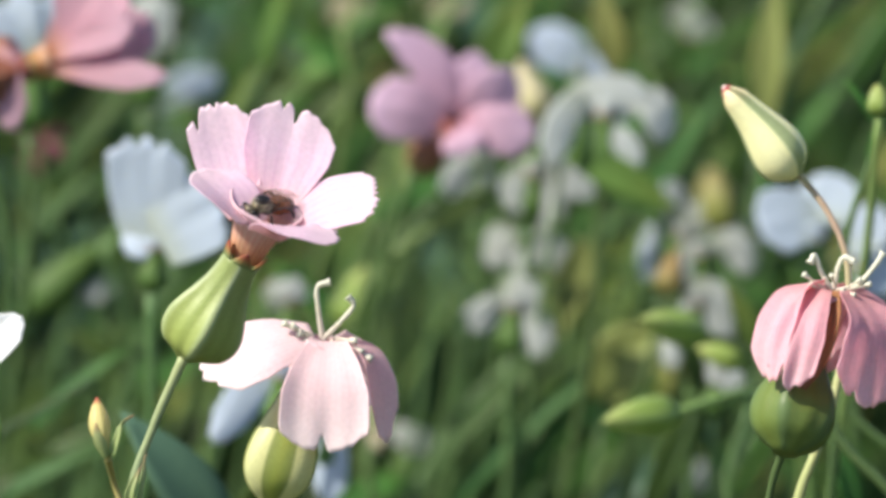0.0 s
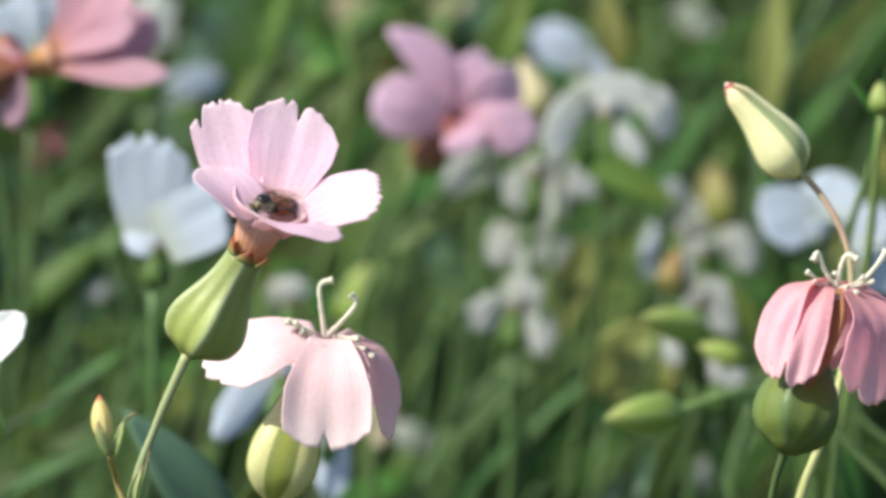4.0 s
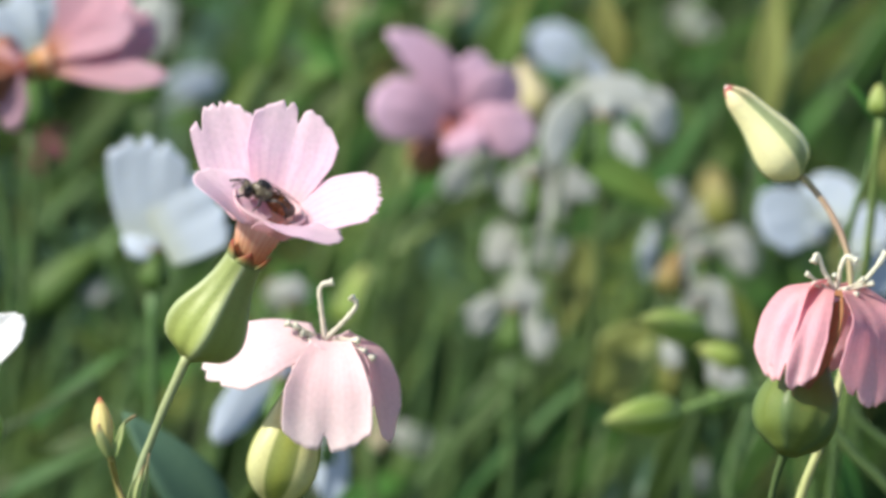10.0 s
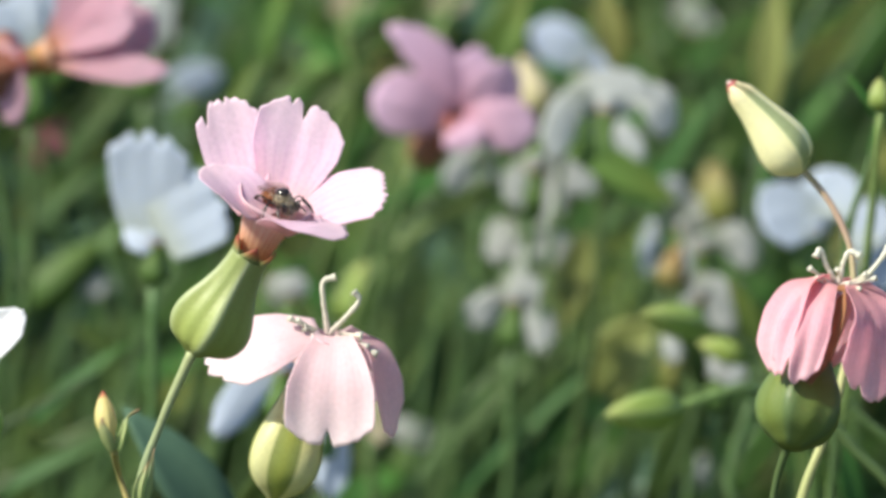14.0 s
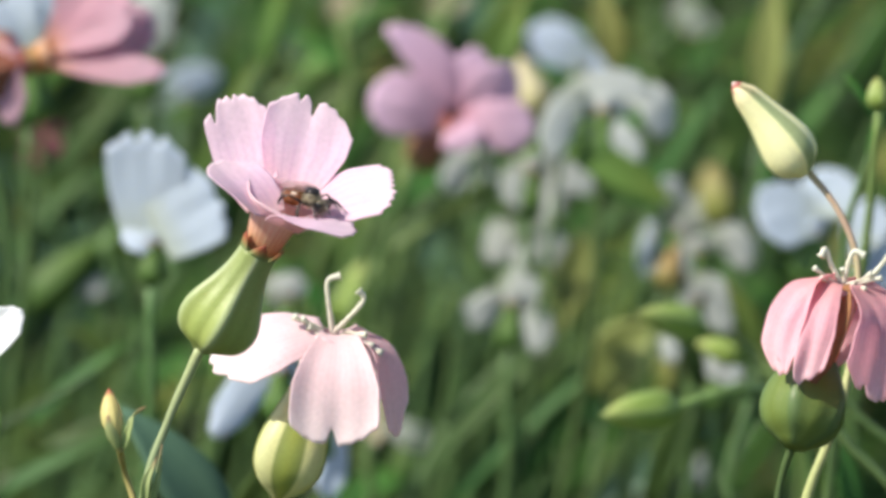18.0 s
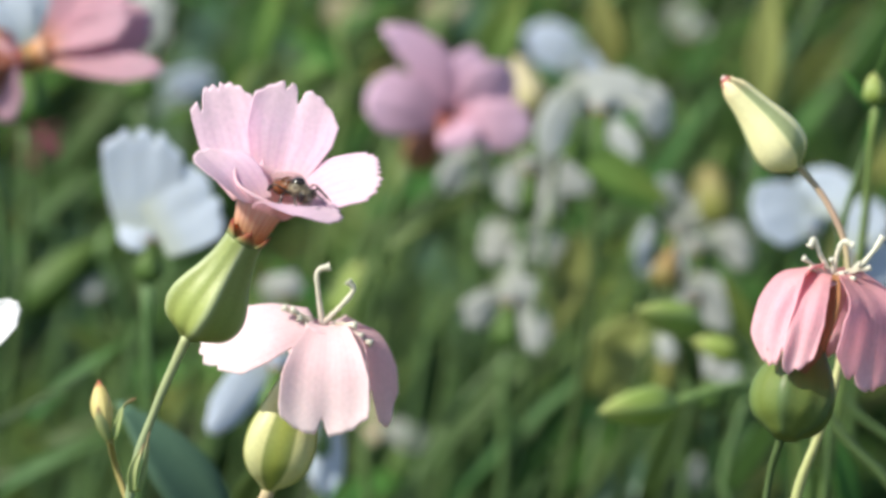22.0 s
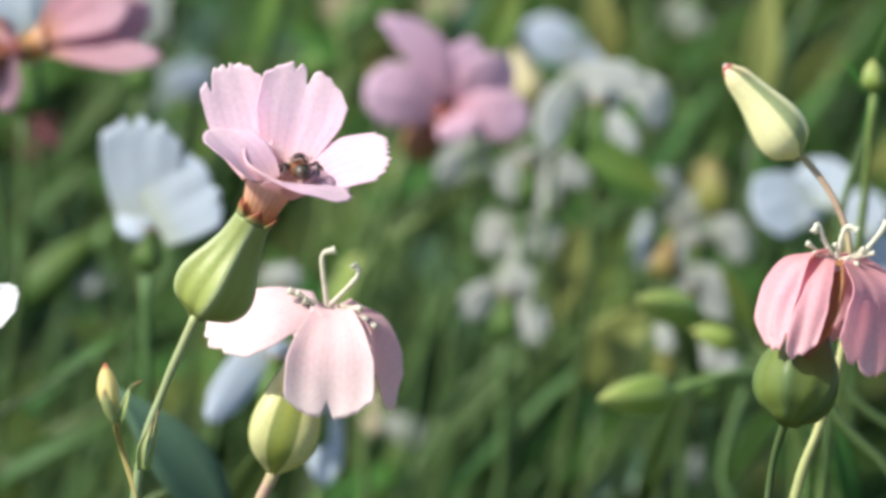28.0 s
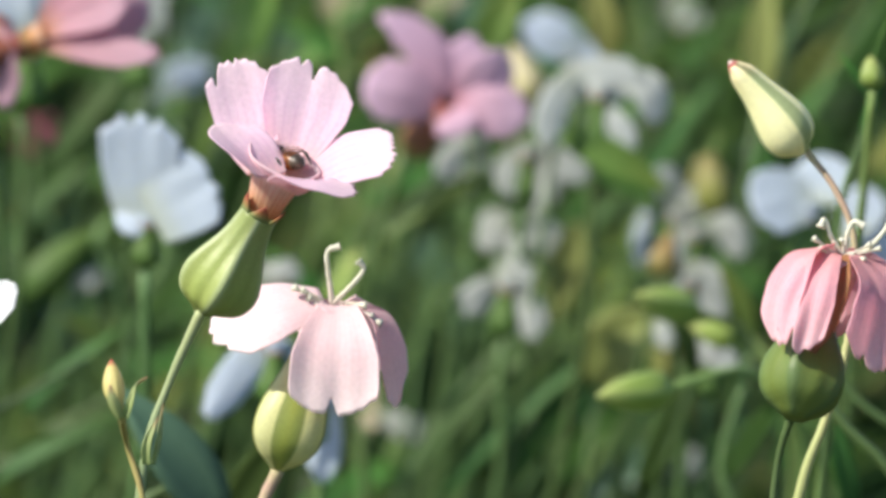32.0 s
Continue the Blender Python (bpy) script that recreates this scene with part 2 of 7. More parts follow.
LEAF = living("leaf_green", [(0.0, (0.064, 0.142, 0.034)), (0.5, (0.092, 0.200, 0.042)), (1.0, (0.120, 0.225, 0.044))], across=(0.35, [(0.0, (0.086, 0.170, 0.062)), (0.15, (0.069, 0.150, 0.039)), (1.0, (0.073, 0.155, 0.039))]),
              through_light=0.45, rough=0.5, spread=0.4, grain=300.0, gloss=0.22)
# lit and shaded copies of the leaf: sunlight and shade put into colour
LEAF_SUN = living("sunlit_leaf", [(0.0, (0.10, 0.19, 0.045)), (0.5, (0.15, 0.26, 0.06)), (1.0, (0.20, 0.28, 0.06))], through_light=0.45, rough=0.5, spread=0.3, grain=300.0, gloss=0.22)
LEAF_SHADED = living("shaded_leaf", [(0.0, (0.045, 0.105, 0.03)), (1.0, (0.075, 0.155, 0.036))], through_light=0.4, rough=0.5, spread=0.3, grain=300.0, gloss=0.2)
LEAF_BLUE = living("bluish_leaf", [(0.0, (0.07, 0.14, 0.08)), (1.0, (0.10, 0.19, 0.12))], through_light=0.3, rough=0.5, spread=0.25, grain=300.0, gloss=0.4)
LEAF_YELLOW = living("yellowed_leaf", [(0.0, (0.24, 0.26, 0.08)), (1.0, (0.34, 0.35, 0.12))], through_light=0.45, rough=0.5, spread=0.25, grain=300.0)
LEAF_PALE = living("pale_bract", [(0.0, (0.36, 0.46, 0.18)), (0.7, (0.44, 0.50, 0.24)), (1.0, (0.46, 0.26, 0.16))], through_light=0.4, rough=0.5, spread=0.05)
STEM_MID = living("green_side_stem", [(0.0, (0.13, 0.22, 0.07)), (1.0, (0.22, 0.32, 0.10))], through_light=0.1, rough=0.45, spread=0.15)
STEM_DEEP = living("deep_green_stem", [(0.0, (0.06, 0.11, 0.035)), (1.0, (0.10, 0.17, 0.06))], through_light=0.1, rough=0.45, spread=0.2)
PETAL_MAUVE2 = living("shaded_pink_petal", [(0.0, (0.56, 0.24, 0.06)), (0.10, (0.70, 0.42, 0.36)), (0.3, (0.72, 0.46, 0.54)), (0.97, (0.74, 0.52, 0.62))],
                      veins=0.3, vein_colour=(0.56, 0.26, 0.34), through_light=0.6, rough=0.6, spread=0.06, gloss=0.2)
CALYX_RUST = living("rusty_calyx", [(0.0, (0.22, 0.26, 0.08)), (0.4, (0.28, 0.13, 0.07)), (1.0, (0.34, 0.10, 0.08))], through_light=0.25, rough=0.5, spread=0.05)
BUD_CREAM = living("cream_bud", [(0.0, (0.34, 0.38, 0.14)), (0.3, (0.62, 0.57, 0.34)), (1.0, (0.70, 0.62, 0.44))], through_light=0.35, rough=0.5, spread=0.1)
BUD_AMBER = living("amber_bud", [(0.0, (0.24, 0.27, 0.08)), (0.5, (0.40, 0.30, 0.11)), (1.0, (0.52, 0.36, 0.16))], through_light=0.35, rough=0.5, spread=0.1)
# darkened copy of the leafy bud green, with shade in its colour
BUD_SHADE = living("shaded_bud_green", [(0.0, (0.07, 0.15, 0.035)), (1.0, (0.12, 0.21, 0.05))], through_light=0.25, rough=0.5, spread=0.1)
BUD_GOLD = living("golden_bud", [(0.0, (0.20, 0.27, 0.06)), (0.5, (0.29, 0.31, 0.09)), (1.0, (0.38, 0.34, 0.13))], through_light=0.3, rough=0.5, spread=0.15)
# brown of the added strip that stands for the flower neck
NECK_BROWN = living("brown_neck_strip", [(0.0, (0.34, 0.16, 0.07)), (0.6, (0.30, 0.15, 0.06)), (1.0, (0.18, 0.10, 0.05))], veins=0.4, vein_colour=(0.16, 0.07, 0.03), through_light=0.2, rough=0.7, spread=0.05)
WILT = living("wilted_petal", [(0.0, (0.14, 0.04, 0.05)), (1.0, (0.22, 0.07, 0.10))], through_light=0.3, rough=0.7, spread=0.15)


def blades_material():
    """Grass and leaves too many to count, each blade with its own green."""
    m, nodes, links = material("meadow_blades")
    geo = nodes.new("ShaderNodeNewGeometry")
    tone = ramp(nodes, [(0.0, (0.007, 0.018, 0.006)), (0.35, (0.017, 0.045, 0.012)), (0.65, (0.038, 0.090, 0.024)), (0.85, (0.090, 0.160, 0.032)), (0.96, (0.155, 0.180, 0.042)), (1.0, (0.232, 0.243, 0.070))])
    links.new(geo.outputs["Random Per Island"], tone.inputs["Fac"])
    tex = nodes.new("ShaderNodeTexCoord")
    n = node(nodes, "TexNoise", Scale=140.0, Detail=4.0)
    links.new(tex.outputs["Object"], n.inputs["Vector"])
    hsv = nodes.new("ShaderNodeHueSaturation")
    r = node(nodes, "MapRange", To_Min=0.75, To_Max=1.25)
    links.new(n.outputs["Fac"], r.inputs["Value"])
    # sun and dark gaps painted by noise: whole clumps lightened or darkened
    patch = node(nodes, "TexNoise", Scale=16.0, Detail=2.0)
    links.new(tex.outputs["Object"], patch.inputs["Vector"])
    clump_shade = node(nodes, "MapRange", From_Min=0.35, From_Max=0.68, To_Min=0.26, To_Max=1.9)
    links.new(patch.outputs["Fac"], clump_shade.inputs["Value"])
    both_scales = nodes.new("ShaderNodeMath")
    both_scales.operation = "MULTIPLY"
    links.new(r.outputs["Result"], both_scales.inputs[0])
    links.new(clump_shade.outputs["Result"], both_scales.inputs[1])
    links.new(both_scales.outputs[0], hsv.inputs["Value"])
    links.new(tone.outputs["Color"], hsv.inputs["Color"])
    skin = node(nodes, "BsdfPrincipled", Roughness=0.45)
    skin.inputs["Specular IOR Level"].default_value = 0.2
    links.new(hsv.outputs["Color"], skin.inputs["Base Color"])
    glow = nodes.new("ShaderNodeBsdfTranslucent")
    links.new(hsv.outputs["Color"], glow.inputs["Color"])
    both = node(nodes, "MixShader", Fac=0.4)
    links.new(skin.outputs[0], both.inputs[1])
    links.new(glow.outputs[0], both.inputs[2])
    out = nodes.new("ShaderNodeOutputMaterial")
    links.new(both.outputs[0], out.inputs["Surface"])
    return m


def soil_material():
    m, nodes, links = material("soil")
    tex = nodes.new("ShaderNodeTexCoord")
    big = node(nodes, "TexNoise", Scale=1.3, Detail=6.0)
    small = node(nodes, "TexNoise", Scale=60.0, Detail=8.0)
    for n in (big, small):
        links.new(tex.outputs["Object"], n.inputs["Vector"])
    a = ramp(nodes, [(0.35, (0.05, 0.07, 0.025)), (0.62, (0.09, 0.12, 0.04))])
    c = ramp(nodes, [(0.3, (0.03, 0.022, 0.014)), (0.7, (0.10, 0.075, 0.05))])
    links.new(big.outputs["Fac"], a.inputs["Fac"])
    links.new(small.outputs["Fac"], c.inputs["Fac"])
    mix = nodes.new("ShaderNodeMix")
    mix.data_type = "RGBA"
    mix.inputs["Factor"].default_value = 0.5
    links.new(a.outputs["Color"], mix.inputs["A"])
    links.new(c.outputs["Color"], mix.inputs["B"])
    bump = node(nodes, "Bump", Strength=0.8, Distance=0.01)
    links.new(small.outputs["Fac"], bump.inputs["Height"])
    skin = node(nodes, "BsdfPrincipled", Roughness=0.95)
    links.new(mix.outputs["Result"], skin.inputs["Base Color"])
    links.new(bump.outputs["Normal"], skin.inputs["Normal"])
    out = nodes.new("ShaderNodeOutputMaterial")
    links.new(skin.outputs[0], out.inputs["Surface"])
    return m


def insect_material(name, stops, rough=0.35, scale=1400.0, through_light=0.0):
    m, nodes, links = material(name)
    tex = nodes.new("ShaderNodeTexCoord")
    n = node(nodes, "TexNoise", Scale=scale, Detail=5.0)
    links.new(tex.outputs["Object"], n.inputs["Vector"])
    tone = ramp(nodes, stops)
    links.new(n.outputs["Fac"], tone.inputs["Fac"])
    bump = node(nodes, "Bump", Strength=0.35, Distance=0.0002)
    links.new(n.outputs["Fac"], bump.inputs["Height"])
    skin = node(nodes, "BsdfPrincipled", Roughness=rough)
    skin.inputs["Specular IOR Level"].default_value = 0.5
    links.new(tone.outputs["Color"], skin.inputs["Base Color"])
    links.new(bump.outputs["Normal"], skin.inputs["Normal"])
    last = skin.outputs[0]
    if through_light:
        clear = nodes.new("ShaderNodeBsdfTransparent")
        both = node(nodes, "MixShader", Fac=through_light)
        links.new(skin.outputs[0], both.inputs[1])
        links.new(clear.outputs[0], both.inputs[2])
        last = both.outputs[0]
    out = nodes.new("ShaderNodeOutputMaterial")
    links.new(last, out.inputs["Surface"])
    return m


BEE_BLACK = insect_material("bee_black", [(0.35, (0.010, 0.008, 0.008)), (0.7, (0.025, 0.020, 0.018))], rough=0.36)
BEE_HAIRY = insect_material("bee_grey_down", [(0.36, (0.020, 0.016, 0.010)), (0.52, (0.11, 0.088, 0.052)), (0.72, (0.40, 0.34, 0.22))], rough=0.42, scale=2600.0)
BEE_BROWN = insect_material("bee_dark_brown", [(0.35, (0.03, 0.022, 0.016)), (0.7, (0.11, 0.08, 0.055))], rough=0.4)
BEE_RED = insect_material("bee_red_brown", [(0.3, (0.06, 0.020, 0.008)), (0.5, (0.18, 0.062, 0.02)), (0.75, (0.34, 0.13, 0.04))], rough=0.26)
BEE_EYE = insect_material("bee_eye", [(0.3, (0.008, 0.007, 0.008)), (0.7, (0.022, 0.018, 0.016))], rough=0.22)
BEE_WING = insect_material("bee_wing", [(0.3, (0.12, 0.06, 0.035)), (0.7, (0.20, 0.11, 0.07))], rough=0.22, through_light=0.8)
BEE_DOWN = insect_material("bee_hairs", [(0.3, (0.34, 0.30, 0.20)), (0.7, (0.60, 0.54, 0.42))], rough=0.7)
BLADES = blades_material()
SOIL = soil_material()


# ---- shape helpers ----
def mesh_of(name, verts, faces, uvs=None, smooth=True):
    me = bpy.data.meshes.new(name)
    me.from_pydata([tuple(v) for v in verts], [], faces)
    if uvs is not None:
        layer = me.uv_layers.new(name="UVMap")
        flat = np.empty(2 * len(me.loops))
        idx = np.empty(len(me.loops), dtype=int)
        me.loops.foreach_get("vertex_index", idx)
        flat[0::2], flat[1::2] = np.array(uvs)[idx, 0], np.array(uvs)[idx, 1]
        layer.data.foreach_set("uv", flat)
    if smooth:
        me.polygons.foreach_set("use_smooth", [True] * len(me.polygons))
    me.update()
    return me


def part(name, me, mat, parent, label="", m=None):
    """Links a mesh as one object under a thing or a part; m is its pose in the world."""
    ob = new(name, me)
    if not me.materials:
        me.materials.append(mat)
    if parent is not None:
        ob.parent = parent
        up = Matrix()
        p = parent
        while p is not None:
            up = p.matrix_basis @ up
            p = p.parent
        ob.matrix_basis = up.inverted() @ (m if m is not None else Matrix())
    elif m is not None:
        ob.matrix_basis = m
    return tagged(ob, label=label) if label else ob


def thing(name, base, label, category, group=""):
    ob = new(name)
    ob.empty_display_size = 0.01
    ob.matrix_basis = Matrix.Translation(base)
    return tagged(ob, label, category, group)


def stand(point, axis, side=(1, 0, 0)):
    """A pose at point whose z runs along axis and whose x lies towards side."""
    z = Vector(axis).normalized()
    x = Vector(side)
    x = (x - z * x.dot(z)).normalized()
    y = z.cross(x)
    m = Matrix((x, y, z)).transposed().to_4x4()
    m.translation = point
    return m


def curve_points(points, steps):
    """A smooth line through a few points, however unevenly they lie."""
    p = [Vector(q) for q in points]
    p = [p[0] * 2 - p[1]] + p + [p[-1] * 2 - p[-2]]
    out = []
    for i in range(1, len(p) - 2):
        a, b, c, d = p[i - 1:i + 3]
        k = [0.0]
        for u, v in ((a, b), (b, c), (c, d)):
            k.append(k[-1] + max((v - u).length, 1e-7) ** 0.5)
        for n in range(steps):
            t = k[1] + (k[2] - k[1]) * n / steps
            e = a.lerp(b, t / k[1])
            f = b.lerp(c, (t - k[1]) / (k[2] - k[1]))
            g = c.lerp(d, (t - k[2]) / (k[3] - k[2]))
            h = e.lerp(f, t / k[2])
            m = f.lerp(g, (t - k[1]) / (k[3] - k[1]))
            out.append(h.lerp(m, (t - k[1]) / (k[2] - k[1])))
    out.append(p[-2])
    return out


def tube_mesh(points, radii, sides=8, steps=6, wobble=0.0, knob=0.0):
    """A tapered round stalk along a smooth line, closed at both ends."""
    line = curve_points(points, steps)
    n = len(line)
    verts, faces, uvs = [], [], []
    ref = Vector((0.31, -0.87, 0.2))
    for i, c in enumerate(line):
        d = (line[min(i + 1, n - 1)] - line[max(i - 1, 0)]).normalized()
        u = d.cross(ref).normalized()
        w = d.cross(u)
        s = i / (n - 1)
        k = s * (len(radii) - 1)
        j = min(int(k), len(radii) - 2)
        r = radii[j] * (1 - (k - j)) + radii[j + 1] * (k - j)
        r *= 1 + wobble * math.sin(9.0 * s + 2.0 * math.sin(23.0 * s))
        if knob and i == n - 1:
            r *= 1 + knob
        for q in range(sides):
            a = 2 * math.pi * q / sides
            verts.append(c + (u * math.cos(a) + w * math.sin(a)) * r)
            uvs.append((abs(2 * q / sides - 1), s))
    for i in range(n - 1):
        for q in range(sides):
            a, b = i * sides + q, i * sides + (q + 1) % sides
            faces.append((a, b, b + sides, a + sides))
    faces.append(tuple(range(sides))[::-1])
    faces.append(tuple(range((n - 1) * sides, n * sides)))
    return mesh_of("stalk", verts, faces, uvs)


def sheet_mesh(rows, thickness):
    """A thin skin with thickness from a grid of (point, u, v) rows."""
    nr, nc = len(rows), len(rows[0])
    pts = np.array([[tuple(p) for p, _, _ in row] for row in rows])
    du = np.gradient(pts, axis=1)
    dv = np.gradient(pts, axis=0)
    nor = np.cross(du, dv)
    nor /= np.maximum(np.linalg.norm(nor, axis=2, keepdims=True), 1e-12)
    top = (pts + nor * thickness / 2).reshape(-1, 3)
    low = (pts - nor * thickness / 2).reshape(-1, 3)
    uv = [(u, v) for row in rows for _, u, v in row]
    k = nr * nc
    faces = []
    for i in range(nr - 1):
        for j in range(nc - 1):
            a = i * nc + j
            faces.append((a, a + 1, a + nc + 1, a + nc))
            faces.append((k + a, k + a + nc, k + a + nc + 1, k + a + 1))
    rim = [j for j in range(nc)] + [i * nc + nc - 1 for i in range(1, nr)] + [(nr - 1) * nc + j for j in range(nc - 2, -1, -1)] + [i * nc for i in range(nr - 2, 0, -1)]
    for a, b in zip(rim, rim[1:] + rim[:1]):
        faces.append((a, k + a, k + b, b))
    return mesh_of("skin", np.vstack([top, low]), faces, uv + uv)


def petal_mesh(length, width, bend, notch=0.14, teeth=0.05, cup=0.12, twist=0.0, ripple=0.03, claw=0.22, seed=0, fine=True, sweep=0.0, fold=0.0, slant=0.0, wrap=0.0):
    """A petal from its claw at the origin; z is the flower's axis, x points outwards. bend: angles from the axis along it."""
    nu, nv = (43, 19) if fine else (11, 9)
    rng = random.Random(seed)
    ph = [rng.uniform(0, 6.28) for _ in range(6)]
    line, x, z = [], 0.0, 0.0
    n = 60
    for i in range(n + 1):
        s = i / n
        k = s * (len(bend) - 1)
        j = min(int(k), len(bend) - 2)
        f = k - j
        f = f * f * (3 - 2 * f)
        a = radians(bend[j] * (1 - f) + bend[j + 1] * f)
        line.append((x, z, a))
        x += math.sin(a) * length / n
        z += math.cos(a) * length / n
    rows = []
    for iv in range(nv):
        row = []
        for iu in range(nu):
            t = 2 * iu / (nu - 1) - 1
            tooth = teeth * (0.5 + 0.5 * math.sin((26.0 if fine else 15.0) * t + ph[0] + 1.5 * math.sin(3 * t + ph[5]))) * (0.65 + 0.35 * math.sin(7 * t + ph[1]))
            top = 1 - notch * math.exp(-(t / 0.13) ** 2) - tooth - 0.27 * abs(t) ** 2.7 - slant * max(0.0, t)
            s = top * iv / (nv - 1)
            w = claw + (1 - claw) * min(1, s / 0.72) ** 1.05
            w *= 1 - 0.22 * max(0, (s - 0.72) / 0.28) ** 2
            p = s * n
            j = min(int(p), n - 1)
            f = p - j
            cx = line[j][0] * (1 - f) + line[j + 1][0] * f
            cz = line[j][1] * (1 - f) + line[j + 1][1] * f
            a = line[j][2]
            across = t * w * width / 2
            lift = cup * width * (t * t) * w + ripple * width * s * math.sin(4.2 * t + ph[2]) * math.sin(5 * s + ph[3]) + 0.4 * ripple * width * s * math.sin(11 * t + ph[4])
            lift += fold * width * abs(t) * w
            tw = twist * s
            oy = across * math.cos(tw) - lift * math.sin(tw)
            on = across * math.sin(tw) + lift * math.cos(tw)
            if wrap:
                # the claw hugs the round throat
                g = max(0.0, 1 - s / 0.45)
                g = g * g * (3 - 2 * g)
                r = wrap + cx
                phi = max(-1.5, min(1.5, across / r))
                cx -= g * r * (1 - math.cos(phi))
                oy = oy * (1 - g) + g * r * math.sin(phi)
            row.append((Vector((cx - math.cos(a) * on, oy + sweep * s * s * length, cz + math.sin(a) * on)), (t + 1) / 2, s))
        rows.append(row)
    return sheet_mesh(rows, 0.00016)


def blade_mesh(spine, width, side, side_end, profile=(0.5, 0.8, 1.0, 0.95), round=0.3, power=2.6, teeth=0.04, count=7, notches=(), cup=0.0, fold=0.0,
               ripple=0.02, slant=0.0, seed=0, nu=61, nv=23, thick=0.00016):
    """A petal along a curved spine; side and side_end are the way across it at its claw and at its tip.
    notches: place across (-1 to 1), depth, half width. teeth: ragged points along the tip."""
    rng = random.Random(seed)
    knots = 2 * count + 1
    at = [-1 + 2 * (k + rng.uniform(-0.3, 0.3)) / (knots - 1) for k in range(knots)]
    high = [teeth * rng.uniform(0.5, 1.0) if k % 2 else teeth * rng.uniform(0.0, 0.3) for k in range(knots)]
    ph = [rng.uniform(0, 6.28) for _ in range(4)]
    line = curve_points(spine, 16)
    run = np.concatenate([[0], np.cumsum([(b - a).length for a, b in zip(line, line[1:])])])
    run /= run[-1]
    xyz = np.array([tuple(p) for p in line])
    a0, a1 = Vector(side).normalized(), Vector(side_end).normalized()

    def spot(s):
        return Vector([np.interp(s, run, xyz[:, k]) for k in range(3)])

    rows = []
    for iv in range(nv):
        row = []
        for iu in range(nu):
            t = 2 * iu / (nu - 1) - 1
            top = 1 - round * abs(t) ** power - float(np.interp(t, at, high)) - slant * t
            for place, deep, half in notches:
                top -= deep * math.exp(-((t - place) / half) ** 2)
            s = max(0.0, top) * iv / (nv - 1)
            d = (spot(min(1, s + 0.03)) - spot(max(0, s - 0.03))).normalized()
            a = a0.lerp(a1, s)
            a = (a - d * a.dot(d)).normalized()
            n = a.cross(d)
            w = float(np.interp(s, np.linspace(0, 1, len(profile)), profile))
            lift = (cup * t * t + fold * abs(t)) * w + ripple * s * (math.sin(4.2 * t + ph[0]) * math.sin(5 * s + ph[1]) + 0.5 * math.sin(9 * t + ph[2]))
            row.append((spot(s) + a * (t * w * width / 2) + n * (lift * width), (t + 1) / 2, s))
        rows.append(row)
    return sheet_mesh(rows, thick)


def slope(point):
    """Axes at a flower, in millimetres: across, up along its face, and out of it towards the open side of the bed."""
    c, q = math.cos(radians(15)), math.sin(radians(15))
    m = Matrix(((1, 0, 0), (0, q, -c), (0, c, q))).to_4x4()
    m.translation = point
    return m


def add_blades(plant, point, petals, mat, label="", first=1, name="petal", nu=61, nv=23):
    """petals: spine in the flower's own axes, width, way across at claw and tip, then anything else that blade_mesh takes."""
    m = slope(point)
    turn = m.to_3x3()
    for k, (spine, width, side, side_end, more) in enumerate(petals):
        here = [m @ (Vector(q) * 0.001) for q in spine]
        root = here[0]
        more = dict(dict(seed=first + k, nu=nu, nv=nv), **more)
        me = blade_mesh([q - root for q in here], width * 0.001, turn @ Vector(side), turn @ Vector(side_end), **more)
        part(name, me, mat, plant, label, Matrix.Translation(root))


def pod_mesh(length, radius, profile, ribs=5, rib=0.1, sharp=5.0, turn=0.0, sides=60, rings=26, bow=0.0):
    """A hollow ribbed calyx or bud along z. profile: radii from base to top as shares of the widest."""
    verts, faces, uvs = [], [], []
    for i in range(rings):
        s = i / (rings - 1)
        k = s * (len(profile) - 1)
        j = min(int(k), len(profile) - 2)
        f = k - j
        p0, p1 = profile[max(j - 1, 0)], profile[j]
        p2, p3 = profile[j + 1], profile[min(j + 2, len(profile) - 1)]
        r = 0.5 * (2 * p1 + (p2 - p0) * f + (2 * p0 - 5 * p1 + 4 * p2 - p3) * f * f + (3 * p1 - p0 - 3 * p2 + p3) * f ** 3)
        r = max(r, 0.01) * radius
        for q in range(sides):
            a = 2 * math.pi * q / sides
            near = math.cos(ribs * (a + turn))
            crest = max(0.0, 0.5 + 0.5 * near) ** sharp
            swell = 0.012 * math.cos(2 * ribs * (a + turn))
            rr = r * (1 + rib * crest * math.sin(math.pi * min(1, 0.12 + s * 0.95)) + swell)
            verts.append((rr * math.cos(a) + bow * math.sin(math.pi * s) * length, rr * math.sin(a), s * length))
            uvs.append((math.acos(max(-1, min(1, near))) / math.pi, s))
    for i in range(rings - 1):
        for q in range(sides):
            a, b = i * sides + q, i * sides + (q + 1) % sides
            faces.append((a, b, b + sides, a + sides))
    faces.append(tuple(range(sides))[::-1])
    faces.append(tuple(range((rings - 1) * sides, rings * sides)))
    return mesh_of("pod", verts, faces, uvs)


def funnel_mesh(length, radius, profile, lobes=5, sides=60, rings=18):
    """An open, slightly lobed throat along z; its rim carries the petals."""
    rows = []
    for i in range(rings):
        s = i / (rings - 1)
        r = radius * float(np.interp(s, np.linspace(0, 1, len(profile)), profile))
        row = []
        for q in range(sides + 1):
            a = 2 * math.pi * q / sides
            rr = r * (1 + 0.03 * math.cos(lobes * a))
            row.append((Vector((rr * math.cos(a), rr * math.sin(a), s * length)), abs((q * 10 / sides) % 2 - 1), s))
        rows.append(row)
    return sheet_mesh(rows, 0.00025)


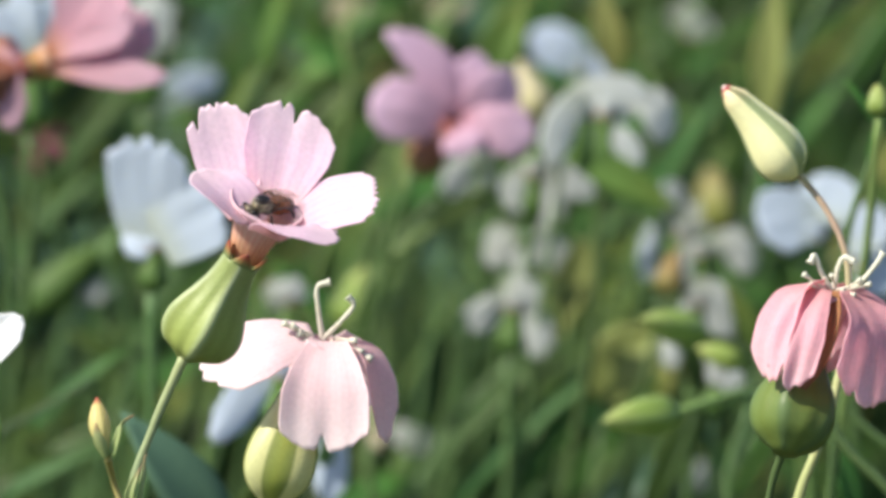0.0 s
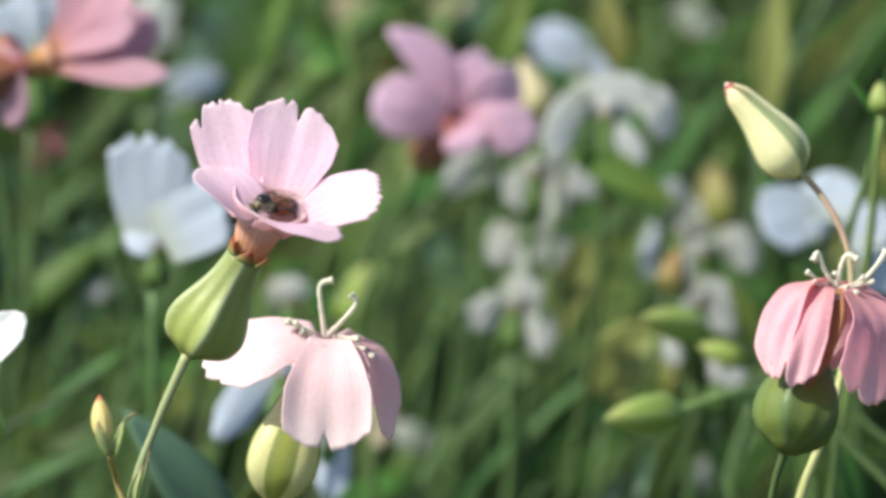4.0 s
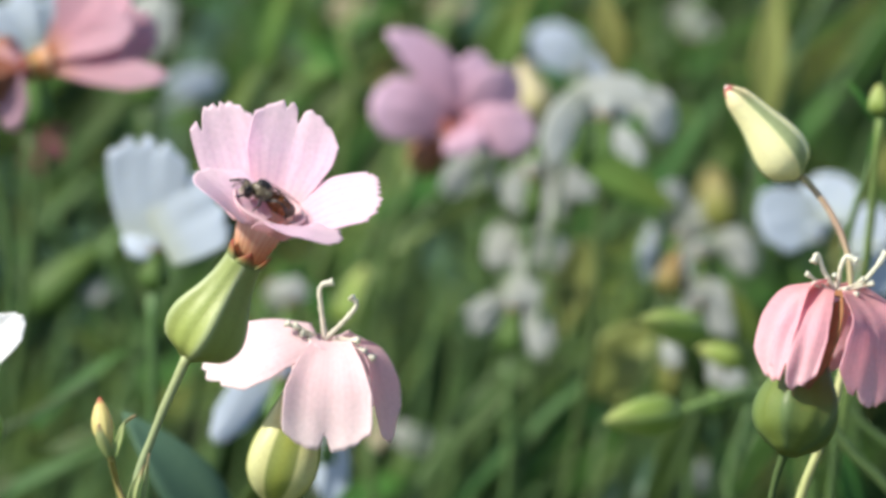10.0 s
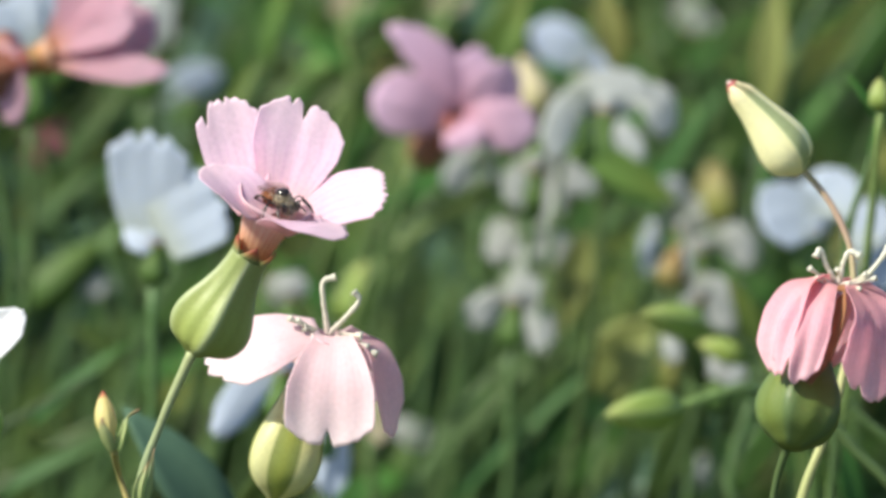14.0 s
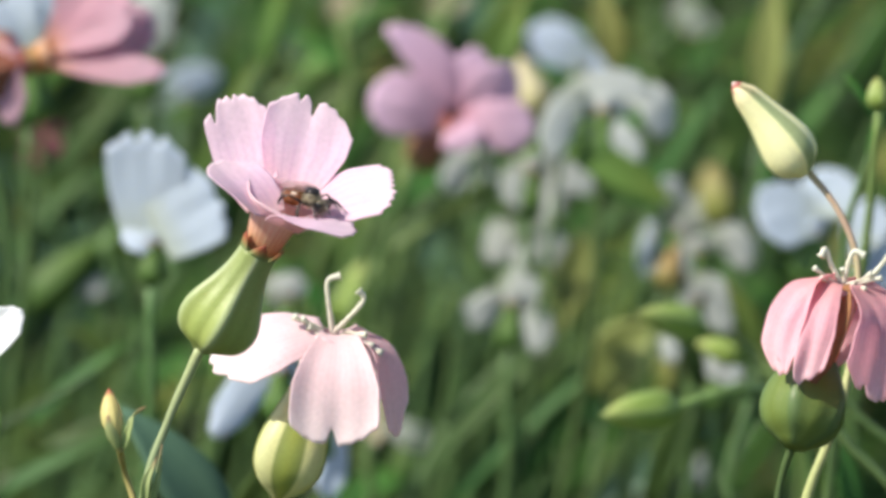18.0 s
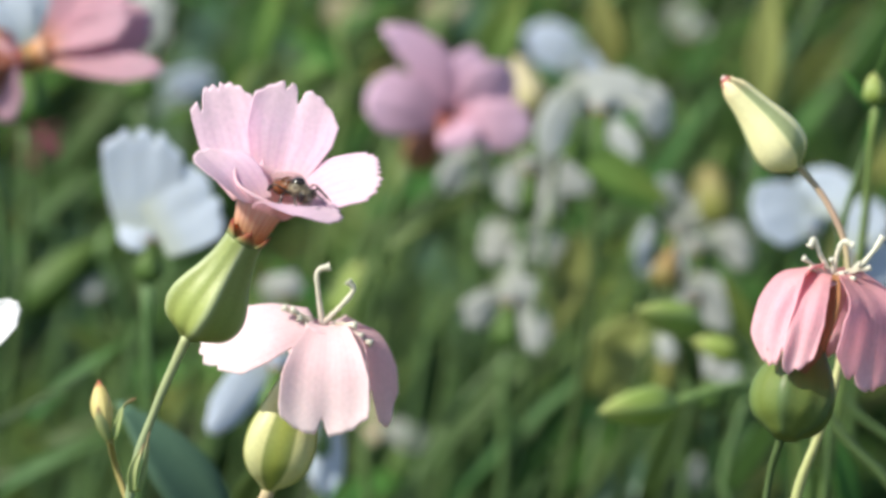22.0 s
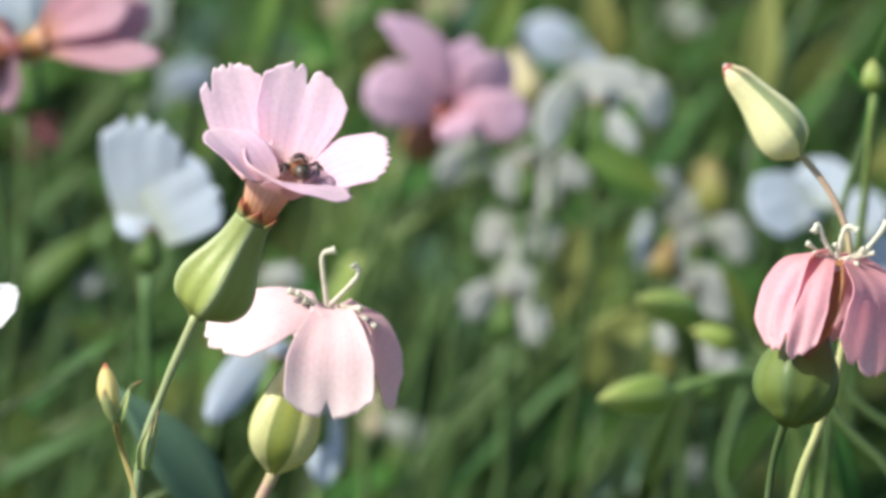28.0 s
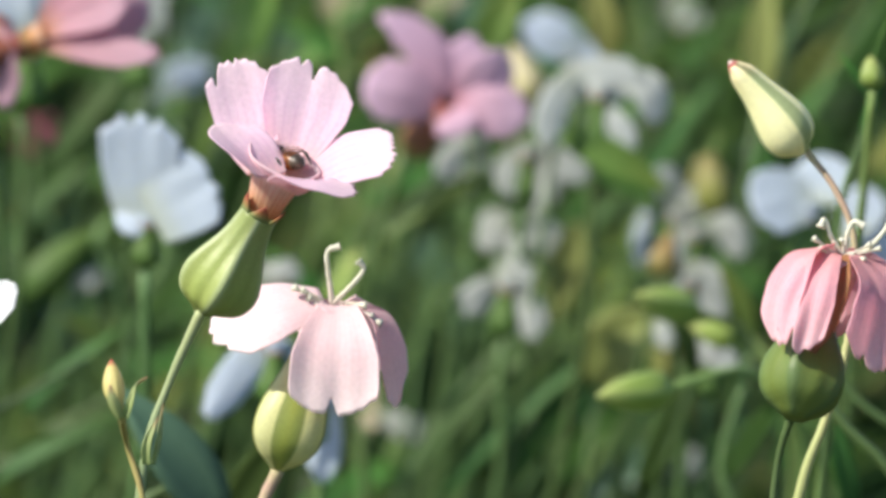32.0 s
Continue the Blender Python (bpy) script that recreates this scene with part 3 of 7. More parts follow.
def leaf_mesh(length, width, droop=30.0, lift=20.0, fold=0.25, nv=11, nu=5, twist=0.3):
    """A lance-shaped leaf from the origin along x, arching down."""
    rows, x, z = [], 0.0, 0.0
    for iv in range(nv):
        s = iv / (nv - 1)
        a = radians(lift - (lift + droop) * s)
        w = width * max(0.03, math.sin(math.pi * min(1, 0.1 + 0.9 * s) ** 0.8) ** 0.9) / 2
        row = []
        for iu in range(nu):
            t = 2 * iu / (nu - 1) - 1
            up = fold * w * t * t + twist * s * t * w
            row.append((Vector((x - math.sin(a) * up, t * w, z + math.cos(a) * up)), abs(t), s))
        rows.append(row)
        x += math.cos(a) * length / (nv - 1)
        z += math.sin(a) * length / (nv - 1)
    return sheet_mesh(rows, 0.0003)


def tooth_mesh(length, width, round=1.0):
    """A pointed, slightly hollow tooth along x."""
    rows = []
    for k in range(7):
        t = k / 6
        w = width * 0.5 * (1 - t ** 1.25) + 0.00003
        rows.append([(Vector((t * length, u * w, round - math.sqrt(max(round * round - u * u * w * w, 0.0)))), abs(u), t) for u in (-1, -0.5, 0, 0.5, 1)])
    return sheet_mesh(rows, 0.00022)


CALYX_FORM = (0.18, 0.72, 0.96, 1.0, 0.93, 0.80, 0.68, 0.60, 0.56)
ROUND_FORM = (0.14, 0.74, 0.96, 1.0, 0.97, 0.86, 0.68, 0.5, 0.4)
BUD_FORM = (0.2, 0.78, 0.97, 1.0, 0.92, 0.78, 0.62, 0.46, 0.3, 0.05)
BLUNT_BUD_FORM = (0.24, 0.80, 0.98, 1.0, 0.93, 0.83, 0.72, 0.63, 0.56, 0.48, 0.24)
SLIM_BUD_FORM = (0.3, 0.72, 0.94, 1.0, 0.97, 0.88, 0.76, 0.6, 0.36, 0.05)


def add_calyx(plant, foot, top, radius, mat, form=CALYX_FORM, teeth=True, turn=0.0, label="", rib=0.1, sharp=5.0, ribs=5):
    foot, top = Vector(foot), Vector(top)
    length = (top - foot).length
    m = stand(foot, top - foot)
    calyx = part("calyx", pod_mesh(length, radius, form, ribs=ribs, turn=turn, rib=rib, sharp=sharp), mat, plant, label, m)
    if teeth:
        neck = form[-1] * radius
        spike = tooth_mesh(length * 0.14, neck * 1.12, neck)
        for k in range(5):
            a = 2 * math.pi * (k + 0.0) / 5 - turn
            tm = m @ Matrix.Translation((0, 0, length * 0.985)) @ Matrix.Rotation(a, 4, "Z") @ Matrix.Translation((neck * 0.99, 0, 0)) @ Matrix.Rotation(radians(-79), 4, "Y")
            part("calyx_tooth", spike, TOOTH, calyx, "pointed red-brown tooth", tm)
    return calyx


def add_styles(plant, mouth, specs, radius=0.00035):
    """specs: side, up, forward steps of each style's end, in metres, with a curl."""
    for mid, end, curl in specs:
        a = Vector(mouth)
        pts = [a, a + Vector(mid) * 0.6, a + Vector(mid), a + Vector(end), a + Vector(curl)]
        part("style", tube_mesh(pts, (radius * 1.1, radius, radius * 0.9, radius * 1.25), sides=8, steps=6, wobble=0.12, knob=0.25), STYLE, plant, "curled creamy white style")


# ---- ground ----
def ground():
    n = 60
    half = 60.0
    coords = [math.copysign(abs(k) ** 2.2, k) * half for k in np.linspace(-1, 1, n)]
    verts = [(x, y + 1.5, 0.012 * noise.noise((x * 1.4, y * 1.4, 0.0)) - 0.004) for y in coords for x in coords]
    faces = [(j * n + i, j * n + i + 1, (j + 1) * n + i + 1, (j + 1) * n + i) for j in range(n - 1) for i in range(n - 1)]
    ob = part("ground", mesh_of("ground", verts, faces), SOIL, None)
    tagged(ob, "dark soil of a flower bed under thick green growth", "ground", kind="structure")
    out = [(x, y, -0.03) for x, y in ((-3000, -3000), (3000, -3000), (3000, 3000), (-3000, 3000))]
    far = part("ground_far", mesh_of("ground_far", out, [(0, 1, 2, 3)]), SOIL, None)
    tagged(far, "flat green and brown field reaching to the horizon", "ground", kind="structure")


ground()


def meadow(name, count, span, height, width, seed, label, clear=None, lean=(0.0, 1.0)):
    """Blades and narrow leaves too many to count, each bent, folded and tapered."""
    rng = np.random.default_rng(seed)
    verts, faces = [], []
    made = 0
    while made < count:
        x, y = rng.uniform(span[0], span[1]), rng.uniform(span[2], span[3])
        h = rng.uniform(*height) * (0.72 + 0.4 * noise.noise((x * 3, y * 3, seed)) + 0.45 * noise.noise((x * 13, y * 9, seed + 5)))
        if clear and not clear(x, y, h):
            continue
        made += 1
        w = rng.uniform(*width)
        az = rng.uniform(0, 2 * math.pi)
        side = Vector((math.cos(az), math.sin(az), 0))
        bend = rng.uniform(0.1, 0.75) * h
        tilt = Vector((rng.uniform(*lean), rng.uniform(-0.25, 0.25), 0)) * h
        drift = Vector((-side.y, side.x, 0)) * bend
        z0 = rng.uniform(0.0, 0.35) * h if rng.random() < 0.45 else 0.0
        k = len(verts)
        steps = 5
        for i in range(steps + 1):
            s = i / steps
            c = Vector((x, y, 0)) + tilt * s + drift * s * s + Vector((0, 0, z0 + (h - z0) * (s - 0.18 * s ** 3)))
            ww = w * (0.35 + 0.65 * math.sin(math.pi * min(1, 0.15 + 0.8 * s))) * (1 - s ** 4) * 0.5 + 0.0002
            mid = c + Vector((-side.y, side.x, 0)) * ww * 0.5
            verts += [c - side * ww, mid, c + side * ww]
        for i in range(steps):
            a = k + 3 * i
            faces += [(a, a + 1, a + 4, a + 3), (a + 1, a + 2, a + 5, a + 4)]
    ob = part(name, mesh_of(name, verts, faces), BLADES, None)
    return tagged(ob, label, "grass", kind="stuff")


def low_enough(x, y, h):
    """Keeps the growth before the near flowers below the line of sight."""
    return (y > 1.02 or h < 0.62 - 0.36 * y - 0.10) and (abs(x) > 0.1 or abs(y) > 0.1)


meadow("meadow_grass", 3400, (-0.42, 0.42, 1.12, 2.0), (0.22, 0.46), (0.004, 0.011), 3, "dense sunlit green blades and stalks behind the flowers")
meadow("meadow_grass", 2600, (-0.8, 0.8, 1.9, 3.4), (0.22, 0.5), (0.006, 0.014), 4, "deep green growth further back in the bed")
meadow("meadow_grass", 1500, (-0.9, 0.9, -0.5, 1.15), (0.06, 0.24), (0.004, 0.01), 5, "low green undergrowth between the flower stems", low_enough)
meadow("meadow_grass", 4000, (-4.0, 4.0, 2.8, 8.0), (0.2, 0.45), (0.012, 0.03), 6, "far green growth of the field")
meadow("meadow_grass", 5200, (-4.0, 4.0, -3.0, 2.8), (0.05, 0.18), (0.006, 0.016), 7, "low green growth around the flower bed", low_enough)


# ---- things ----
def add_petals(plant, mouth, axis, side, petals, mat, ring=0.0022, fine=True, label=""):
    """petals: turn round the axis, length, width, bends, then anything else that petal_mesh takes."""
    m = stand(mouth, axis, side)
    for k, (turn, length, width, bend, more) in enumerate(petals):
        pm = m @ Matrix.Rotation(radians(turn), 4, "Z") @ Matrix.Translation((ring, 0, 0))
        part("petal", petal_mesh(length, width, bend, seed=k + 1, fine=fine, **more), mat, plant, label, pm)


def add_tube(plant, foot, top, r0, r1, mat=None):
    foot, top = Vector(foot), Vector(top)
    part("corolla_tube", pod_mesh((top - foot).length, r1, tuple(r0 / r1 + (1 - r0 / r1) * (k / 6) ** 1.3 for k in range(7)), rib=0.04, sharp=2.0, sides=40, rings=12), mat or TUBE, plant, "", stand(foot, top - foot))


def add_stem(plant, points, radii, mat, label="", steps=8, sides=10):
    return part("stem", tube_mesh(points, radii, sides=sides, steps=steps, wobble=0.03), mat, plant, label)


def add_leaf(plant, point, axis, length, width, mat, up=(0, 0, 1), name="leaf", label="", **more):
    x = Vector(axis).normalized()
    z = Vector(up)
    z = (z - x * z.dot(x)).normalized()
    m = Matrix((x, z.cross(x), z)).transposed().to_4x4()
    m.translation = point
    return part(name, leaf_mesh(length, width, **more), mat, plant, label, m)


# the open pink flower that the bee visits
visited = thing("pink_flower", (-0.0413, 0.72125, 0), "open pale pink flower with veined petals on ribbed green calyx", "flower", "pink flowers")
add_stem(visited, [(-0.0413, 0.72125, 0), (-0.04024, 0.71174, 0.35913), (-0.0386, 0.71835, 0.39541), (-0.03585, 0.72054, 0.40357), (-0.03154, 0.72111, 0.41344)], (0.0010, 0.0009, 0.0006, 0.00054, 0.0007), STEM)
add_calyx(visited, (-0.0318, 0.72195, 0.41269), (-0.02433, 0.72082, 0.42589), 0.0043, CALYX, form=(0.2, 0.80, 0.99, 1.0, 0.90, 0.76, 0.65, 0.58, 0.55), turn=0.31, label="swollen yellow-green calyx with five ribs", rib=0.24, sharp=3.0)
part("corolla_tube", funnel_mesh(0.0084, 0.0047, (0.42, 0.46, 0.52, 0.59, 0.68, 0.81, 1.0)), TUBE, visited, "orange-striped throat paling to pink", stand((-0.02432, 0.72241, 0.42524), (0.361, -0.213, 0.908)))
add_blades(visited, (-0.02173, 0.72151, 0.43041), [
    ([(-2.1, 1.08, -2.2), (-4.23, 6.31, -5.2), (-6.45, 15.06, -6.2)], 8.11, (1, 0.15, 0.25), (1, 0.36, -0.1), dict(profile=(0.55, 0.82, 0.97, 1.0, 0.92), teeth=0.06, count=7, notches=((-0.66, 0.13, 0.07),), cup=0.02, round=0.16, ripple=0.012)),
    ([(1.25, 1.44, -2.8), (2.54, 7.01, -4.6), (4.41, 14.56, -5.8)], 11.46, (1, 0.2, 0), (1, 0.28, -0.1), dict(profile=(0.4, 0.74, 0.96, 1.0, 0.92), teeth=0.04, count=8, notches=((0.0, 0.17, 0.07), (-0.34, 0.05, 0.05)), cup=0.02, fold=0.05, round=0.22, power=2.6, slant=0.06, ripple=0.012)),
    ([(3.12, -0.04, -0.8), (8.18, 2.74, 0.4), (14.47, 4.0, 1.0)], 9.92, (-0.12, 0.66, -0.74), (-0.12, 0.62, -0.78), dict(profile=(0.5, 0.86, 1.0, 1.0, 0.94), teeth=0.07, count=9, cup=0.05, round=0.15, power=3.5, ripple=0.014, fold=0.02)),
    ([(-1.33, -0.28, 4.6), (-4.16, 2.93, 3.0), (-8.08, 6.44, 0.6)], 9.78, (0.34, 0.34, -0.88), (0.3, 0.4, -0.86), dict(profile=(0.62, 0.92, 1.0, 0.96, 0.8), teeth=0.03, count=5, cup=0.1, round=0.28, power=2.2, ripple=0.012)),
    ([(0.2, -1.46, 4.4), (2.04, -0.56, 5.8), (5.25, -0.91, 6.8), (9.67, -1.81, 6.0)], 9.08, (1, -0.1, -0.35), (0.35, 0.12, -0.93), dict(profile=(0.6, 0.86, 1.0, 0.97, 0.85), teeth=0.05, count=6, cup=0.04, round=0.22, ripple=0.02)),
], PETAL_PINK)
add_blades(visited, (-0.03804, 0.70742, 0.39711), [
    ([(0.02, 0.01, 0.3), (0.19, 2.6, 1.0), (1.57, 6.06, 0.8)], 1.11, (1, 0.2, 0.2), (1, 0.2, 0.2), dict(profile=(0.8, 1, 0.7, 0.2), teeth=0, cup=0.3, round=0.3, power=1.5, ripple=0)),
    ([(0.71, 0.01, 0.3), (1.42, 3.14, 0.6), (2.12, 7.44, 0.6)], 0.97, (0.7, 0, -0.6), (0.7, 0, -0.6), dict(profile=(0.8, 1, 0.7, 0.2), teeth=0, cup=0.3, round=0.3, power=1.5, ripple=0)),
], LEAF_PALE, "small pale green bract", name="bract", nu=13, nv=15)

# the fading pink flower below it, petals folded back
folded = thing("fading_pink_flower", (-0.02513, 0.74514, 0), "fading pink flower with petals folded down over its pale calyx", "flower", "pink flowers")
add_stem(folded, [(-0.02513, 0.74514, 0), (-0.02586, 0.7372, 0.35754), (-0.02449, 0.74143, 0.38109), (-0.02201, 0.74298, 0.38687)], (0.0010, 0.0009, 0.0008, 0.0009), STEM_PALE)
add_calyx(folded, (-0.02215, 0.74292, 0.38666), (-0.01805, 0.74585, 0.40144), 0.0046, CALYX_PALE, turn=0.80, ribs=4, teeth=False, label="swollen pale green calyx with yellow ribs", form=(0.14, 0.66, 0.93, 1.0, 0.97, 0.87, 0.74, 0.6, 0.48), rib=0.12, sharp=1.0)
add_tube(folded, (-0.01834, 0.74562, 0.40059), (-0.01511, 0.74599, 0.40775), 0.0020, 0.0027)
add_blades(folded, (-0.01504, 0.74599, 0.40775), [
    ([(-1.22, 1.27, 0.4), (-7.41, -0.01, 2.2), (-15.66, -3.91, 2.6)], 10.02, (-0.22, 0.72, -0.66), (-0.4, 0.7, -0.6), dict(profile=(0.4, 0.78, 1.0, 0.98, 0.8), teeth=0.04, count=5, cup=-0.06, round=0.24, notches=((-0.5, 0.05, 0.1),))),
    ([(0.83, 0.27, 1.6), (0.53, -4.59, 5.0), (0.18, -13.95, 5.6)], 11.62, (1, 0.02, 0), (1, -0.05, 0), dict(profile=(0.42, 0.72, 0.97, 1.0, 0.9), teeth=0.03, count=7, cup=-0.09, round=0.16, notches=((-0.05, 0.13, 0.1),))),
    ([(1.64, 0.95, -1.8), (3.93, -2.61, -5), (4.07, -9.19, -5)], 7.26, (-1, 0, 0), (-1, 0, 0), dict(profile=(0.4, 0.75, 1.0, 0.9), teeth=0.05, count=5, cup=-0.12, round=0.3)),
    ([(-0.83, 1.09, -1.8), (-1.63, -1.88, -5), (-1.63, -5.53, -5)], 5.81, (-1, 0, 0), (-1, 0, 0), dict(profile=(0.4, 0.75, 1.0, 0.9), teeth=0.05, count=5, cup=-0.12, round=0.3)),
], PETAL_PALE, first=11)
add_blades(folded, (-0.01504, 0.74599, 0.40775), [
    ([(2.99, 0.25, 0.4), (5.9, -1.77, 1.0), (8.22, -13.01, 1.2)], 6.97, (0.46, 0.16, -0.86), (0.52, 0.05, -0.84), dict(profile=(0.4, 0.75, 1.0, 0.9, 0.6), teeth=0.05, count=5, cup=-0.12, round=0.3)),
], PETAL_PALE_TURNED, "shaded petal turned away, tinted deeper pink", first=17)
add_styles(folded, (-0.01503, 0.74562, 0.40831), [
    ((-0.00057, 0.00042, 0.00434), (-0.00057, 0.00081, 0.00691), (0.001, 0.00082, 0.0075)),
    ((0.00215, -0.00014, 0.00226), (0.00402, 0.00036, 0.00466), (0.0033, 0.00048, 0.00567)),
])
for a, b in (((-0.01626, 0.74577, 0.40887), (-0.01899, 0.74495, 0.41046)), ((-0.01626, 0.74569, 0.40859), (-0.01812, 0.74469, 0.40948)), ((-0.01583, 0.74562, 0.40831), (-0.01711, 0.74439, 0.40836)), ((-0.01408, 0.74562, 0.40831), (-0.0129, 0.74428, 0.40794)), ((-0.01365, 0.74569, 0.40859), (-0.01073, 0.74443, 0.4085)), ((-0.01336, 0.74562, 0.40831), (-0.00986, 0.74405, 0.4071)), ((-0.01307, 0.74551, 0.40789), (-0.0087, 0.74383, 0.40626)), ((-0.01771, 0.74584, 0.40915), (-0.02, 0.74503, 0.41074))):
    part("stamen", tube_mesh([a, (Vector(a) * 0.4 + Vector(b) * 0.6), b], (0.00022, 0.0002, 0.0005), sides=6, steps=4, knob=0.2), STYLE, folded, "short creamy stamen")

# a slender bud beside the stem of the visited flower
small = thing("small_flower_bud", (-0.03786, 0.72316, 0), "tiny yellow-green bud with a reddish tip on a thin stalk", "flower bud", "flower buds")
add_stem(small, [(-0.03786, 0.72316, 0), (-0.03701, 0.71546, 0.36528), (-0.03875, 0.71997, 0.38987), (-0.0408, 0.7218, 0.3967), (-0.04096, 0.71303, 0.40258)], (0.0006, 0.0005, 0.0004, 0.0004, 0.00045), STEM_RUST, sides=8)
part("bud", pod_mesh(0.0079, 0.0013, (0.22, 0.36, 0.52, 0.74, 0.94, 1.0, 0.94, 0.76, 0.5, 0.1), rib=0.06, sides=40, rings=20, bow=-0.04), BUD_RED, small, "yellow-green bud with a red tip", stand((-0.04096, 0.71299, 0.40244), (-0.00151, 0.00392, 0.00692)))
add_blades(small, (-0.04096, 0.71299, 0.40244), [
    ([(0.43, 0.29, 0.2), (1.21, 2.53, 0.5), (1.84, 4.34, 0.6), (3.23, 5.39, 0.4)], 1.05, (0.8, 0.5, 0.3), (0.3, 0.9, 0.3), dict(profile=(0.8, 1, 0.8, 0.45, 0.25), teeth=0, cup=0.3, round=0.1, ripple=0)),
    ([(-0.25, 0.16, 0.6), (-1.11, 2.35, 1.4), (-1.38, 4.44, 1.6)], 1.67, (1, 0, 0.2), (1, 0, 0.2), dict(profile=(0.5, 0.9, 1, 0.8), teeth=0, cup=-0.3, round=0.6, power=1.4, ripple=0)),
], LEAF_PALE, "curled pale bract", name="bract", nu=13, nv=13)

# the rose-pink flower hanging shut over a ripe calyx
rose = thing("rose_pink_flower", (0.04274, 0.73749, 0), "rose pink flower with drooping petals closed round a round green calyx", "flower", "pink flowers")
add_stem(rose, [(0.04274, 0.73749, 0), (0.04051, 0.72775, 0.35709), (0.04198, 0.73554, 0.39003), (0.04374, 0.73531, 0.39688)], (0.0008, 0.0007, 0.00045, 0.0006), STEM_DEEP)
add_calyx(rose, (0.04394, 0.73371, 0.39672), (0.04744, 0.74272, 0.40909), 0.0052, CALYX_DARK, form=(0.30, 0.80, 0.98, 1.0, 0.92, 0.76, 0.58, 0.45, 0.38), turn=0.55, teeth=False, label="round ripe dark green calyx", rib=0.09, sharp=2.0)
add_tube(rose, (0.04713, 0.73718, 0.40772), (0.04979, 0.73844, 0.41631), 0.0020, 0.0026)
add_blades(rose, (0.04987, 0.73841, 0.41618), [
    ([(-1.24, 1.74, 0.2), (-4.75, -0.04, 1.4), (-7.24, -5.33, 2.4), (-7.98, -10.9, 2.8)], 6.31, (0.8, 0.3, 0.5), (0.75, 0.1, 0.65), dict(profile=(0.4, 0.8, 1.0, 0.95, 0.8), teeth=0.05, count=4, cup=-0.16, round=0.25, ripple=0.03)),
    ([(-1.48, 0.96, 1.8), (-3.94, -2.87, 4.6), (-6.54, -11.84, 5.2)], 7.17, (0.95, 0.1, 0.3), (0.9, 0.15, 0.4), dict(profile=(0.42, 0.8, 1.0, 0.95, 0.8), teeth=0.06, count=5, cup=0.04, round=0.18, notches=((-0.2, 0.2, 0.12),), ripple=0.09)),
    ([(2.11, 0.68, 1.6), (5.09, -4.16, 4.0), (3.63, -14.14, 4.4)], 12.77, (0.74, 0.0, -0.66), (0.78, -0.1, -0.6), dict(profile=(0.34, 0.62, 0.94, 1.0, 0.8), teeth=0.03, count=6, cup=-0.1, fold=0.05, round=0.26, notches=((-0.35, 0.1, 0.1),), ripple=0.03)),
    ([(2.46, 1.16, -1.4), (6.49, -2.79, -1.5), (8.18, -11.41, -1)], 7.89, (0.3, 0.1, -0.95), (0.3, 0.1, -0.95), dict(profile=(0.4, 0.75, 1.0, 0.9), teeth=0.05, count=5, cup=-0.12, round=0.3)),
    ([(0.04, 1.52, -1.8), (-0.33, -2.83, -5), (-1.05, -10.06, -5)], 8.61, (-1, 0, 0), (-1, 0, 0), dict(profile=(0.4, 0.75, 1.0, 0.9), teeth=0.05, count=5, cup=-0.12, round=0.3)),
], PETAL_ROSE, first=21)
# a strip added for the brown tube and calyx neck between the petals
add_blades(rose, (0.04987, 0.73841, 0.41618), [
    ([(0.13, 0.67, 1.2), (-0.92, -3.8, 4.2), (-4.08, -12.0, 4.6)], 3.16, (0.95, 0.15, 0.25), (0.95, 0.15, 0.25), dict(profile=(0.5, 0.9, 1.0, 0.9, 0.7), teeth=0.05, count=3, cup=-0.05, round=0.2)),
], NECK_BROWN, "brown strip standing in for the neck between the petals", first=29)
add_styles(rose, (0.04987, 0.73854, 0.41666), [
    ((-0.00158, 0.00005, 0.00296), (-0.0023, 0.00026, 0.00483), (-0.00287, -0.00028, 0.00394)),
    ((0.00072, 0.00026, 0.0032), (0.00143, 0.00046, 0.00448), (0.00273, 0.00017, 0.00397)),
    ((0.00287, -0.00051, 0.00088), (0.00531, 0.00002, 0.00341), (0.00646, 0.00061, 0.00504)),
])
for a, b in (((0.04916, 0.73763, 0.41713), (0.04607, 0.73703, 0.41952)), ((0.04858, 0.73757, 0.41693), (0.04693, 0.73669, 0.41828)), ((0.05059, 0.73763, 0.41713), (0.05266, 0.73632, 0.4169)), ((0.05131, 0.73763, 0.41713), (0.05466, 0.73669, 0.41828)), ((0.05131, 0.73767, 0.41727), (0.05337, 0.73684, 0.41883)), ((0.05023, 0.7377, 0.41741), (0.04965, 0.73699, 0.41939))):
    part("stamen", tube_mesh([a, (Vector(a) * 0.4 + Vector(b) * 0.6), b], (0.00018, 0.00015, 0.0004), sides=6, steps=4), STYLE, rose, "short creamy stamen")

# the tall yellow-green bud arching over the rose-pink flower
tall = thing("tall_flower_bud", (0.04484, 0.75469, 0), "pale yellow-green flower bud with red tip on an arching stalk", "flower bud", "flower buds")
add_stem(tall, [(0.04484, 0.75469, 0), (0.04188, 0.74665, 0.35418), (0.04662, 0.74987, 0.38555), (0.04912, 0.75162, 0.39209), (0.05154, 0.75449, 0.39891), (0.05315, 0.75793, 0.40788), (0.053, 0.76099, 0.41545), (0.05055, 0.76349, 0.42091), (0.04691, 0.76568, 0.42523)],
         (0.0009, 0.0008, 0.0007, 0.00065, 0.0006, 0.0005, 0.00045, 0.00045, 0.0005), STEM_PALE)
